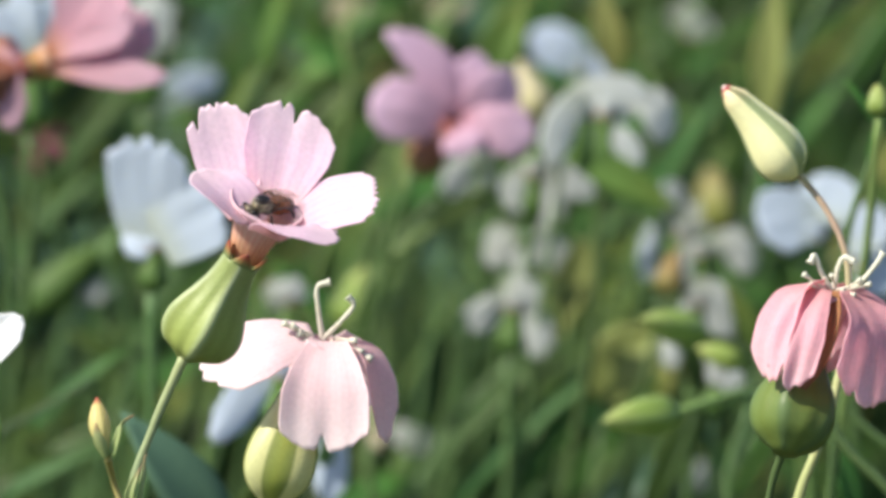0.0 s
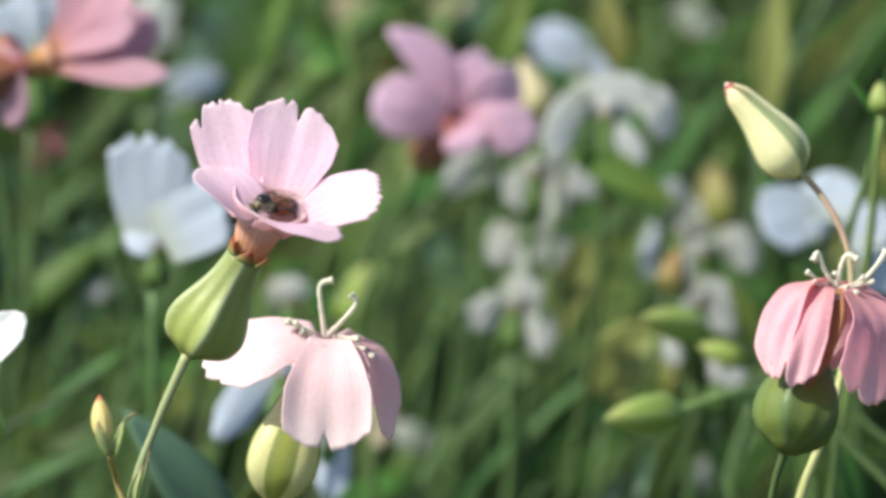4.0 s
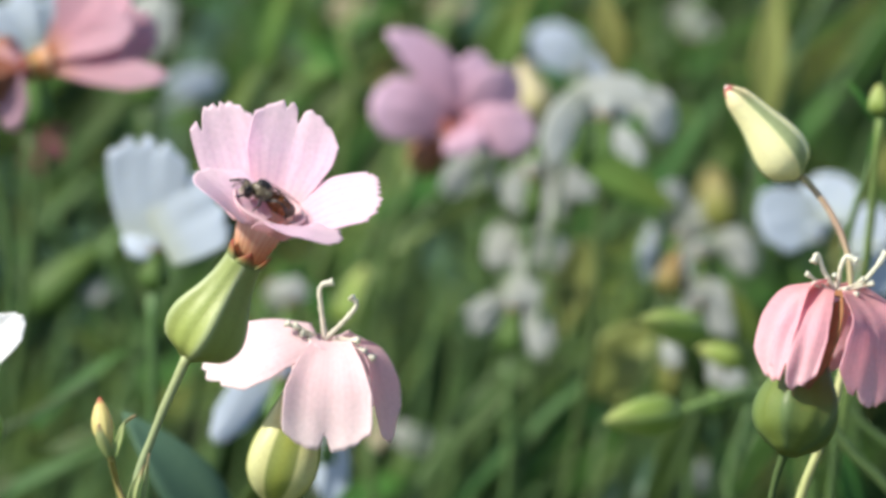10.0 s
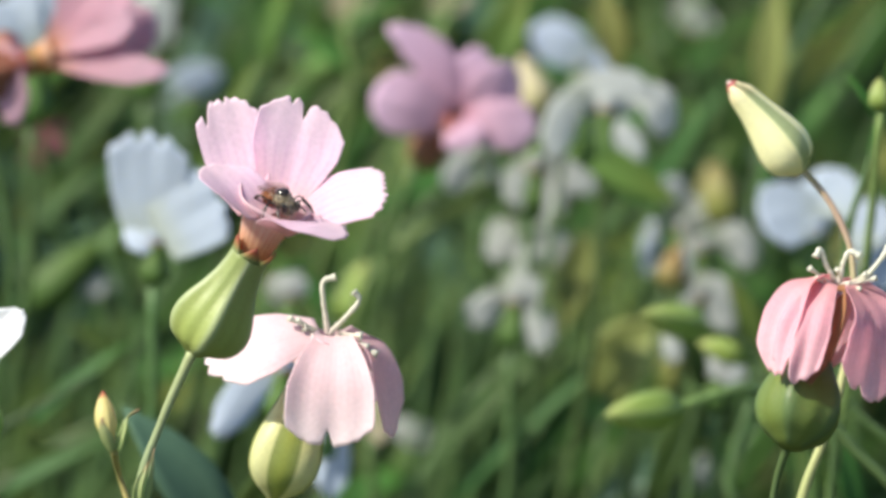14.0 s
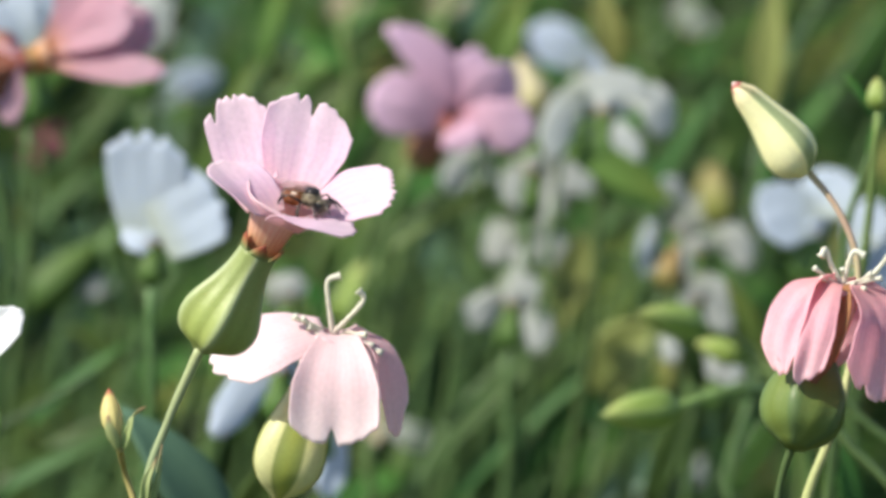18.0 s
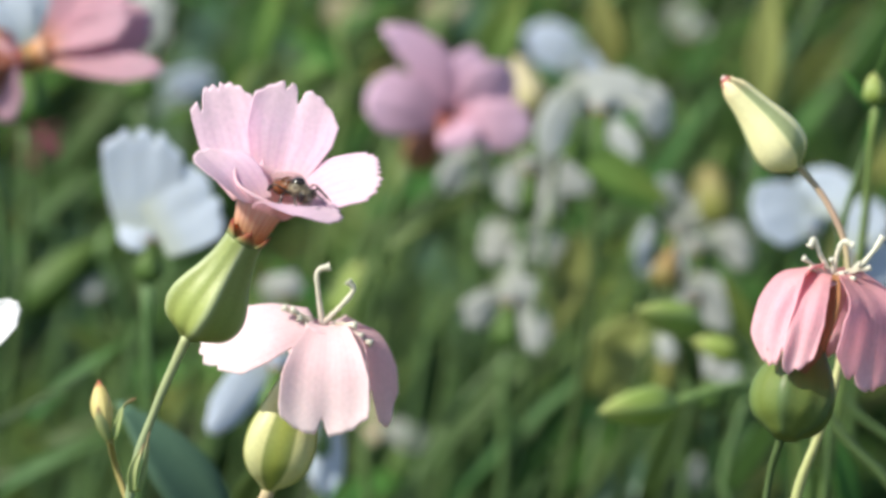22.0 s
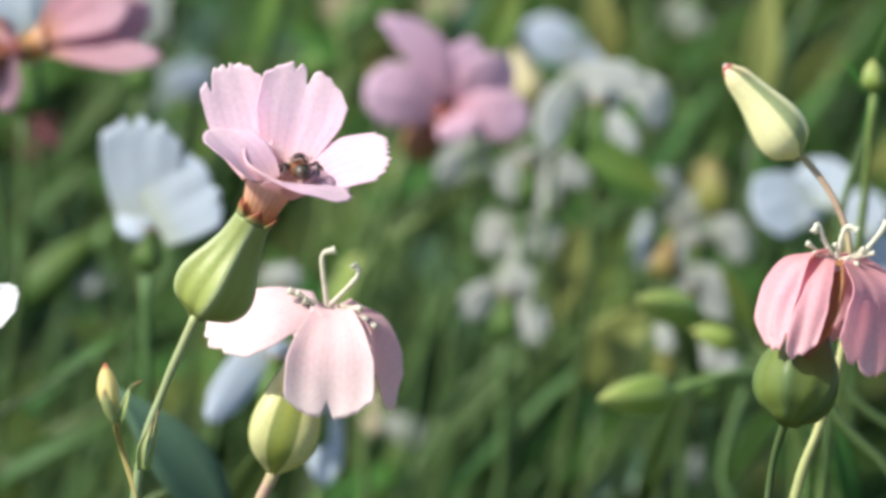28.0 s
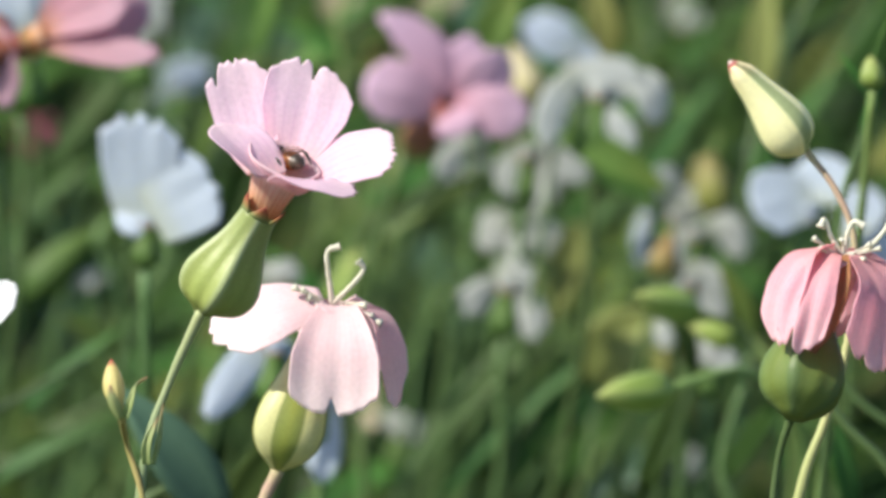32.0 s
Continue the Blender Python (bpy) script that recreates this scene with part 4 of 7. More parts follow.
part("bud", pod_mesh(0.0148, 0.0035, BLUNT_BUD_FORM, ribs=3, rib=0.10, sharp=1.6, turn=1.05, bow=0.03), BUD, tall, "plump ribbed bud with a red tip", stand((0.04669, 0.76556, 0.4248), (-0.625, 0.079, 0.777), (0.8, 0.155, 0.58)))
part("bud_tip", pod_mesh(0.0017, 0.00098, (1.0, 1.0, 0.92, 0.75, 0.5, 0.2), ribs=5, rib=0.15, sharp=1.5, sides=30, rings=10), BUD_TIP, tall, "dark red tip with a pale point", stand((0.03807, 0.76665, 0.43552), (-0.66, 0.079, 0.745)))


# ---- the plants behind ----
def bed_flower(label, point, petals, mat, name="white_flower", group="white flowers", axis=(0.1, 0.1, 1.0), size=0.7, calyx=None, throat=None, first=1, way=-0.1):
    """A flower further back on its own stalk: stem, calyx, throat and ragged petals."""
    point, axis = Vector(point), Vector(axis).normalized()
    base = Vector((point.x + way, point.y + 0.03, 0.0))
    plant = thing(name, base, label, "flower", group)
    neck = point - axis * 0.004 * size
    foot = neck - axis * 0.0135 * size
    under = foot - (axis * 0.4 + Vector((0, 0, 0.6))) * 0.03
    add_stem(plant, [base, under * 0.45 + base * 0.55 + Vector((0.01, 0.006, 0)), under, foot], (0.0011, 0.001, 0.0008, 0.0008), STEM_DEEP, steps=6, sides=7)
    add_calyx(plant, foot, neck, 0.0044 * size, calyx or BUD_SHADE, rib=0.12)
    add_tube(plant, neck - axis * 0.001, point, 0.0022 * size, 0.0032 * size, throat or mat)
    add_blades(plant, point, petals, mat, first=first, nu=25, nv=11)
    return plant


# pink flowers at the edge of the bed, one seen from its side, one drooping
bed_flower('pink flower seen from the side with an orange-brown throat', (-0.06028, 0.90591, 0.40765), [
    ([(-0.41, 0.73, -1), (4.93, 5.65, -2), (8.42, 14.38, -2)], 13.07, (0.84, -0.5, 0.3), (0.84, -0.5, 0.3), dict(teeth=0.06, count=4, round=0.25, cup=0.1, ripple=0.02, profile=(0.25, 0.6, 0.9, 1, 0.9))),
    ([(0.13, 0.59, -2), (8.2, 3.17, -6), (16.48, 5.4, -7)], 10.45, (0.27, -0.9, 0.3), (0.27, -0.9, 0.3), dict(teeth=0.06, count=4, round=0.25, cup=-0.06, ripple=0.02, profile=(0.25, 0.6, 0.9, 1, 0.9))),
    ([(0.3, 0.6, 1.5), (6.0, 3.2, 3.6), (13.4, 5.8, 4.4)], 7.8, (0.3, -0.8, 0.5), (0.3, -0.8, 0.5), dict(teeth=0.06, count=4, round=0.25, cup=0.06, ripple=0.02, profile=(0.25, 0.6, 0.9, 1, 0.9))),
    ([(0.32, -0.38, 1), (6.1, 0.95, 3), (13.1, 3.17, 4)], 7.84, (0.28, -0.96, 0.18), (0.28, -0.96, 0.18), dict(teeth=0.06, count=4, round=0.3, cup=0.1, ripple=0.02, profile=(0.3, 0.7, 1, 1, 0.9))),
    ([(0.06, -1.07, 1), (8.76, -2.2, 5.0), (18.91, -2.9, 8)], 5.0, (-0.05, -0.92, 0.32), (-0.05, -0.92, 0.32), dict(teeth=0.06, count=4, round=0.3, cup=-0.06, ripple=0.02, profile=(0.4, 0.7, 0.9, 1, 0.9))),
], PETAL_MAUVE2, first=47, name="pink_flower", group="pink flowers", axis=(0.95, 0.175, 0.3), size=0.82, calyx=CALYX_RUST, throat=TUBE_ORANGE)
bed_flower('pink flower with drooping petals beside a wilted one', (-0.07483, 0.9069, 0.41136), [
    ([(5.23, -1.31, 0), (7.55, -5.29, 2), (8.85, -15.29, 2)], 5.75, (-0.97, -0.24, -0.36), (-0.97, -0.24, -0.36), dict(teeth=0.06, count=4, round=0.25, cup=-0.06, ripple=0.02, profile=(0.6, 0.8, 0.9, 1, 0.9))),
    ([(4.36, -1.31, 0), (3.2, -5.29, 2), (2.77, -14.42, 2)], 5.75, (-0.99, 0.13, 0.09), (-0.99, 0.13, 0.09), dict(teeth=0.06, count=4, round=0.25, cup=-0.06, ripple=0.02, profile=(0.6, 0.9, 1.0, 0.95, 0.8))),
    ([(6.03, -0.84, -1), (7.7, -2.11, -2), (8.06, -8.64, -3)], 4.36, (-0.96, -0.27, -0.27), (-0.96, -0.27, -0.27), dict(teeth=0.06, count=4, round=0.25, cup=-0.06, ripple=0.02, profile=(0.6, 0.9, 1.0, 0.95, 0.8))),
], PETAL_MAUVE2, first=54, name="pink_flower", group="pink flowers", axis=(-0.3, -0.06, 0.95), size=0.7)
# mauve flower behind the visited one
bed_flower('mauve-pink flower with spreading petals and red-brown base', (0.00225, 0.97124, 0.38099), [
    ([(-1.22, 0.0, 0), (-7.77, 2.49, 2), (-14.31, 3.89, 2)], 10.49, (0.29, 0.96, 0.0), (0.29, 0.96, 0.0), dict(teeth=0.03, count=4, round=0.25, cup=-0.06, ripple=0.02, profile=(0.35, 0.75, 1, 1, 0.9))),
    ([(-0.94, 0.96, -1), (-3.56, 10.09, -2), (-11.64, 16.0, -2)], 7.68, (0.81, 0.58, -0.36), (0.81, 0.58, -0.36), dict(teeth=0.05, count=4, round=0.25, cup=-0.06, ripple=0.02, profile=(0.6, 0.9, 1, 0.8, 0.5))),
    ([(0.66, 1.36, -2), (2.26, 6.83, -3), (4.14, 12.65, -3)], 8.62, (0.96, -0.29, 0.09), (0.96, -0.29, 0.09), dict(teeth=0.06, count=4, round=0.25, cup=-0.06, ripple=0.02, profile=(0.5, 0.85, 1, 0.8, 0.5))),
    ([(1.59, 0.94, 0), (5.61, 4.38, 1), (9.73, 9.34, 1)], 8.62, (0.72, -0.7, -0.27), (0.72, -0.7, -0.27), dict(teeth=0.06, count=4, round=0.25, cup=-0.06, ripple=0.02, profile=(0.4, 0.8, 1, 0.95, 0.85))),
    ([(1.12, -0.02, 1), (6.72, -0.62, 3), (13.72, -1.74, 3)], 8.62, (-0.13, -0.99, -0.1), (-0.13, -0.99, -0.1), dict(teeth=0.06, count=4, round=0.25, cup=-0.06, ripple=0.02, profile=(0.45, 0.85, 1, 1, 0.9))),
    ([(-0.0, -0.3, 1), (1.11, -2.67, 3), (1.86, -5.1, 3)], 7.49, (-0.93, -0.37, -0.18), (-0.93, -0.37, -0.18), dict(teeth=0.06, count=4, round=0.25, cup=-0.06, ripple=0.02, profile=(0.6, 0.9, 1, 0.9))),
], PETAL_MAUVE, first=61, name="mauve_pink_flower", group="pink flowers", axis=(0.62, -0.35, 0.75), size=0.68, calyx=CALYX_RUST, throat=CALYX_RUST)
# white flowers, some with shade put into grey or bluish petal colours
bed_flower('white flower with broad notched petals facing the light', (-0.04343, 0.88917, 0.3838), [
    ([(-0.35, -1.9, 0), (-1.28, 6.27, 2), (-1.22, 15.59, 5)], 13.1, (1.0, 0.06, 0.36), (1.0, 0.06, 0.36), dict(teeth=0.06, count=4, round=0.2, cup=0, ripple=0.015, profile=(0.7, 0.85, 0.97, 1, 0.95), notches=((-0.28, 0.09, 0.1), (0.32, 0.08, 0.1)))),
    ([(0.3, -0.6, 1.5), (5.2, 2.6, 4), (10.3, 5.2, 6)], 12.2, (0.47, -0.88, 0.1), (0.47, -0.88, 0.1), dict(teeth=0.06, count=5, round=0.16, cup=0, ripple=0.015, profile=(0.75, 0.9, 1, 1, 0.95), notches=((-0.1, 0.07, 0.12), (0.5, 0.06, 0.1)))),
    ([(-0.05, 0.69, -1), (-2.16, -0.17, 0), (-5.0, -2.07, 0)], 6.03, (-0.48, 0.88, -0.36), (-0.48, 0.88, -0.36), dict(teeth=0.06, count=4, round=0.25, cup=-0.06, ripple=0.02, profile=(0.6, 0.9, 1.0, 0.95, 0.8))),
], PETAL_WHITE_SHADED, first=68, size=0.5)
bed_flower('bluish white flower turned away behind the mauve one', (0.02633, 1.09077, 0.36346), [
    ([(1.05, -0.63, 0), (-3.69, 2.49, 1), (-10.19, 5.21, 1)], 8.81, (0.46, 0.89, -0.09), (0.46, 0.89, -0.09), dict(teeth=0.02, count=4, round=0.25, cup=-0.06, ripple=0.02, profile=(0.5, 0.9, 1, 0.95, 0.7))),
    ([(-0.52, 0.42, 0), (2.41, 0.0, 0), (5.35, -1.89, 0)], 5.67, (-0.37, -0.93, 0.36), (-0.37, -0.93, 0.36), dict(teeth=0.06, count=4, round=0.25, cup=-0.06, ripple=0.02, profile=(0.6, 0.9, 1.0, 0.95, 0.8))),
], PETAL_WHITE_SHADED, first=75, size=0.5)
bed_flower('brightened white flower with petals arching down', (0.02754, 0.97231, 0.38498), [
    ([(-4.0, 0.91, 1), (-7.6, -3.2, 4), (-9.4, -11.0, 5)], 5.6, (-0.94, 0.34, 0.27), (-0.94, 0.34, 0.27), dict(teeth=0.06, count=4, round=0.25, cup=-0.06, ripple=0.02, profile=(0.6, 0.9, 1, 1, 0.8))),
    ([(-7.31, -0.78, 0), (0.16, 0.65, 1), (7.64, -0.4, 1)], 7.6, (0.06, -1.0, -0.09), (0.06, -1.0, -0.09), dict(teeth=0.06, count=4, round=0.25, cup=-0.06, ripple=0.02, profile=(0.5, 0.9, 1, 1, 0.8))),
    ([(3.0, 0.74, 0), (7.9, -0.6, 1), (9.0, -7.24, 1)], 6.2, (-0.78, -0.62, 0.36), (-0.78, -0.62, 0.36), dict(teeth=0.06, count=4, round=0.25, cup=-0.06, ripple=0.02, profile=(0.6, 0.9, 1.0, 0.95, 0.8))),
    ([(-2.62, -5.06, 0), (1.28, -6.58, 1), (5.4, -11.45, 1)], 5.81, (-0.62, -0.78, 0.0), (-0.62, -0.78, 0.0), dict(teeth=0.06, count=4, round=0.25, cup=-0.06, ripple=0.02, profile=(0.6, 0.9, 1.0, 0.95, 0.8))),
], PETAL_GREY_LIT, first=82, size=0.7)
bed_flower('shaded white flower hanging below the mauve one', (0.00728, 1.01863, 0.36467), [
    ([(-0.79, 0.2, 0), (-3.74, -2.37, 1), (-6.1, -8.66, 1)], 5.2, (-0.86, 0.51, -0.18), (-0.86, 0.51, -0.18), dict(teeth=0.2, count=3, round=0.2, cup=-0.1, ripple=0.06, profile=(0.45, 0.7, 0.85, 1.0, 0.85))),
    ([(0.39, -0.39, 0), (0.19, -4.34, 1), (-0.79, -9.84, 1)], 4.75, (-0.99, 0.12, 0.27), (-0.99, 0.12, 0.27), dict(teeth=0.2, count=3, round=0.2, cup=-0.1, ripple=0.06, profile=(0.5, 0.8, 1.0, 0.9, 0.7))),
], PETAL_GREY_SHADED, first=89, size=0.6)
bed_flower('drooping shaded white flower with folded petals', (0.01602, 0.99878, 0.36786), [
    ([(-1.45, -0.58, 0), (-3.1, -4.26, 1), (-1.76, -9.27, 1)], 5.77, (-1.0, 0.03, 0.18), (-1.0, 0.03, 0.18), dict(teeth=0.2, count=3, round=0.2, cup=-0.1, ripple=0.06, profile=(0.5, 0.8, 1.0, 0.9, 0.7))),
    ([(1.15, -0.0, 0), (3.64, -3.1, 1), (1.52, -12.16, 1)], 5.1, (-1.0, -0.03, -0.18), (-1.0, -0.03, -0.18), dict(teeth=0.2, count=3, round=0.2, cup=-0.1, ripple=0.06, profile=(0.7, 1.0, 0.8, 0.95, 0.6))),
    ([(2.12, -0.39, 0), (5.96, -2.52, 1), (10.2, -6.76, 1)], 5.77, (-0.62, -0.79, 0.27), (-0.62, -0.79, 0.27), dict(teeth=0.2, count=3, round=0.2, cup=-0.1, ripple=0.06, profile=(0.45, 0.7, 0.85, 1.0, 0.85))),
], PETAL_GREY_SHADED, first=96, size=0.6)
bed_flower('shaded white flower hanging among the leaves', (0.01383, 1.0053, 0.35356), [
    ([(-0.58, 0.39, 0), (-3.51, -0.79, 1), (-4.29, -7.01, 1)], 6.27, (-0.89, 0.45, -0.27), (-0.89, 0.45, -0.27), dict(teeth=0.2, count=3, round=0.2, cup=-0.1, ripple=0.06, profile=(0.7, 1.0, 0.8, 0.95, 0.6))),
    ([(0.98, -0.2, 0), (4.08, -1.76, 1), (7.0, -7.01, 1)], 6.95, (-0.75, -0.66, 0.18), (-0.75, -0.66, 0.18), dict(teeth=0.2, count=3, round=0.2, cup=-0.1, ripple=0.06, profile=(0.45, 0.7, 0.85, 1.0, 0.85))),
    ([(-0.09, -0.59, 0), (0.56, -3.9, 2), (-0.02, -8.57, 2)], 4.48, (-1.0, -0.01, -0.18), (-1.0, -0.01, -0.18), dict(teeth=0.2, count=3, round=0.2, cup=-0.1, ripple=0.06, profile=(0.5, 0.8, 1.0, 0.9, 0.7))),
], PETAL_GREY_SHADED, first=103, size=0.6)
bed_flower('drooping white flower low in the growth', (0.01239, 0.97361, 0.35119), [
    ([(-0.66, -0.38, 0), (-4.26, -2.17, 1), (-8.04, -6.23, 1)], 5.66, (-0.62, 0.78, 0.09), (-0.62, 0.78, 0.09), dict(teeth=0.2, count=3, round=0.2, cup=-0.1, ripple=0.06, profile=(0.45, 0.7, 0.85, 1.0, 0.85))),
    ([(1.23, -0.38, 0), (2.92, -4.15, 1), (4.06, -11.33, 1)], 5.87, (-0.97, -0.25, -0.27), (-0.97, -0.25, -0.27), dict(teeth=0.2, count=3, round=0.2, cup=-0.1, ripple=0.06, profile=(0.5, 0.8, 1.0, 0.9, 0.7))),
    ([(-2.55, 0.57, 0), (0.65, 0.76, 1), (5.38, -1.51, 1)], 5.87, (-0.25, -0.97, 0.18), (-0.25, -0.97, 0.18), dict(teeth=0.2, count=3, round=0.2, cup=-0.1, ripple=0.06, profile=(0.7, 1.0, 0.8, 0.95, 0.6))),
], PETAL_GREY_SHADED, first=110, size=0.6)
bed_flower('shaded white flower with spread petals', (0.04239, 1.01527, 0.35213), [
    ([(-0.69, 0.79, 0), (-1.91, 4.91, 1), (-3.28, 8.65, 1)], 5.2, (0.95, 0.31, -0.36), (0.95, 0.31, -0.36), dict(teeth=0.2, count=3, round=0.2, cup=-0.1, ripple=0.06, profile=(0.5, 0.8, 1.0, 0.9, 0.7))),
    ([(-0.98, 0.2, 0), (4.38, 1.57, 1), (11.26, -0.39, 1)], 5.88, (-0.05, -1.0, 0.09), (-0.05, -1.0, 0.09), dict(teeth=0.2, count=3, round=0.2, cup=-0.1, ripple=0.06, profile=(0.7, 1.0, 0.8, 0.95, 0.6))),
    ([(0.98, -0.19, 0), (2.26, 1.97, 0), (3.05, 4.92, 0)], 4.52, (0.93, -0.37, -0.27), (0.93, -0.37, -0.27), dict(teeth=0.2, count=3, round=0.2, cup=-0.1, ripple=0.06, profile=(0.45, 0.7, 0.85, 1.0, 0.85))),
], PETAL_GREY_SHADED, first=117, size=0.6)
bed_flower('narrow white flower behind yellowed leaves', (0.03753, 1.02489, 0.34939), [
    ([(0.2, 0.2, 0), (-1.03, -3.77, 1), (-1.42, -9.33, 1)], 3.57, (-0.99, 0.16, 0.0), (-0.99, 0.16, 0.0), dict(teeth=0.06, count=4, round=0.25, cup=-0.06, ripple=0.02, profile=(0.6, 0.9, 1.0, 0.95, 0.8))),
], PETAL_WHITE_SHADED, first=124, size=0.45)
bed_flower('shaded white flower hanging over a green calyx', (0.04491, 1.00489, 0.35205), [
    ([(-1.27, 0.0, 0), (-2.09, -3.7, 1), (-1.89, -8.56, 1)], 7.62, (-1.0, 0.07, 0.36), (-1.0, 0.07, 0.36), dict(teeth=0.2, count=3, round=0.2, cup=-0.1, ripple=0.06, profile=(0.45, 0.7, 0.85, 1.0, 0.85))),
    ([(1.26, -0.39, 0), (5.5, 0.0, 1), (8.23, -6.42, 1)], 5.83, (-0.65, -0.76, 0.0), (-0.65, -0.76, 0.0), dict(teeth=0.2, count=3, round=0.2, cup=-0.1, ripple=0.06, profile=(0.5, 0.8, 1.0, 0.9, 0.7))),
], PETAL_GREY_SHADED, first=131, size=0.6)
bed_flower('shaded white flower half hidden by green buds', (0.04271, 0.96411, 0.35439), [
    ([(-2.25, 0.57, 0), (2.02, -1.49, 1), (7.26, -8.04, 1)], 8.19, (-0.67, -0.74, -0.09), (-0.67, -0.74, -0.09), dict(teeth=0.2, count=3, round=0.2, cup=-0.1, ripple=0.06, profile=(0.5, 0.8, 1.0, 0.9, 0.7))),
    ([(0.0, -0.37, 0), (-1.44, -4.11, 1), (-1.72, -7.85, 1)], 4.74, (-0.98, 0.22, 0.36), (-0.98, 0.22, 0.36), dict(teeth=0.2, count=3, round=0.2, cup=-0.1, ripple=0.06, profile=(0.7, 1.0, 0.8, 0.95, 0.6))),
], PETAL_GREY_SHADED, first=138, size=0.6)
bed_flower('shaded pale flower behind the side buds', (0.04507, 0.94176, 0.34827), [
    ([(-3.95, 1.01, 0), (0.05, -0.81, 1), (4.82, -2.82, 1)], 5.7, (-0.4, -0.92, 0.27), (-0.4, -0.92, 0.27), dict(teeth=0.2, count=3, round=0.2, cup=-0.1, ripple=0.06, profile=(0.7, 1.0, 0.8, 0.95, 0.6))),
    ([(-8.9, 4.31, 0), (-8.21, 2.68, 1), (-7.11, -0.99, 1)], 3.59, (-0.95, -0.33, -0.09), (-0.95, -0.33, -0.09), dict(teeth=0.2, count=3, round=0.2, cup=-0.1, ripple=0.06, profile=(0.45, 0.7, 0.85, 1.0, 0.85))),
], PETAL_GREY_SHADED, first=145, size=0.5)
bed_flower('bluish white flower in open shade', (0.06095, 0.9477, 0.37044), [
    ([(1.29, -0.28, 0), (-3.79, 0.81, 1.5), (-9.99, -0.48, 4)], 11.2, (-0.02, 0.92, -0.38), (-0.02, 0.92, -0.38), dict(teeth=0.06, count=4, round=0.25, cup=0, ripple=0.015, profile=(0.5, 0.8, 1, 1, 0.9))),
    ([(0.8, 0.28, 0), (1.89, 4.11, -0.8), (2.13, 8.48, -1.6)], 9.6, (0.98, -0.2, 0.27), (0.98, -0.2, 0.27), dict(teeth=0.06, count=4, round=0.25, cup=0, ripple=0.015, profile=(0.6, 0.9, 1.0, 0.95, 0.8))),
], PETAL_WHITE_SHADED, first=152, size=0.66)
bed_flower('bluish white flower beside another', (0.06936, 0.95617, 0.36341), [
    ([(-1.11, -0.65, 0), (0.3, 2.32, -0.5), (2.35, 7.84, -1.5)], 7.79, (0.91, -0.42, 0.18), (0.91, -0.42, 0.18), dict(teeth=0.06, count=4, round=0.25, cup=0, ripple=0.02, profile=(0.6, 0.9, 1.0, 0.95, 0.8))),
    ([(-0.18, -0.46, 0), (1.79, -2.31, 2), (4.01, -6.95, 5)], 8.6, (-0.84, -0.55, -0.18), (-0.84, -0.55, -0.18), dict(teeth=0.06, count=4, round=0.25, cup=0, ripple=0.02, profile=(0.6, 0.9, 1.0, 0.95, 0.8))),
], PETAL_WHITE_SHADED, first=159, size=0.66)
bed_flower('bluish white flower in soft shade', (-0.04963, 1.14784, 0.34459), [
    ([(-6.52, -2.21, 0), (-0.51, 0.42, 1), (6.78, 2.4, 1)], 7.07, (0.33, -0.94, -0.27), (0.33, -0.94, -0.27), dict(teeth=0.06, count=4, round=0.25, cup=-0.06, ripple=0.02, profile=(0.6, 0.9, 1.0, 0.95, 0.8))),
], PETAL_WHITE_SHADED, first=166, size=0.5)
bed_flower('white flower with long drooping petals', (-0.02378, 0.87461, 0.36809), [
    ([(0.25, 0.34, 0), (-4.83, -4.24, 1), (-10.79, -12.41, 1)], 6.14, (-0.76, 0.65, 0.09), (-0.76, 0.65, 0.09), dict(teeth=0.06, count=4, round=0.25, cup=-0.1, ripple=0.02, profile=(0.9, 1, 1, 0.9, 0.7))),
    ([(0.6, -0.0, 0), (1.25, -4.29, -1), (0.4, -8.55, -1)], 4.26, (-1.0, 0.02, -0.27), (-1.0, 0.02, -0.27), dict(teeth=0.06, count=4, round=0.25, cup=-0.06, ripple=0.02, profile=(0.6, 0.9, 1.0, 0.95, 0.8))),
], PETAL_WHITE_SHADED, first=173, size=0.6)
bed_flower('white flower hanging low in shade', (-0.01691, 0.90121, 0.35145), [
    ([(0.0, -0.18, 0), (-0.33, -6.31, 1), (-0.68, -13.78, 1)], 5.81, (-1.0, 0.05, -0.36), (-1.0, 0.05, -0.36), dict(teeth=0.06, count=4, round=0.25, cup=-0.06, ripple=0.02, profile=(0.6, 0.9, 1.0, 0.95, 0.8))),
], PETAL_WHITE_SHADED, first=180, size=0.5)
bed_flower('shaded pale flower behind the styles', (-0.02473, 0.96414, 0.35448), [
    ([(-4.31, -1.78, 0), (-0.72, 0.1, 1), (3.21, -0.46, 1)], 5.39, (0.17, -0.99, 0.0), (0.17, -0.99, 0.0), dict(teeth=0.2, count=3, round=0.2, cup=-0.1, ripple=0.06, profile=(0.7, 1.0, 0.8, 0.95, 0.6))),
], PETAL_GREY_SHADED, first=187, size=0.5)
bed_flower('white flower at the edge of the bed', (-0.06023, 0.75927, 0.40131), [
    ([(-0.74, -0.59, 0), (1.85, 2.68, 1), (5.54, 6.23, 1)], 5.62, (0.74, -0.67, 0.36), (0.74, -0.67, 0.36), dict(teeth=0.06, count=4, round=0.25, cup=0.08, ripple=0.02, profile=(0.6, 0.9, 1, 0.9, 0.7))),
], PETAL_BRIGHT, first=194, size=0.7, calyx=BUD_LEAFY)
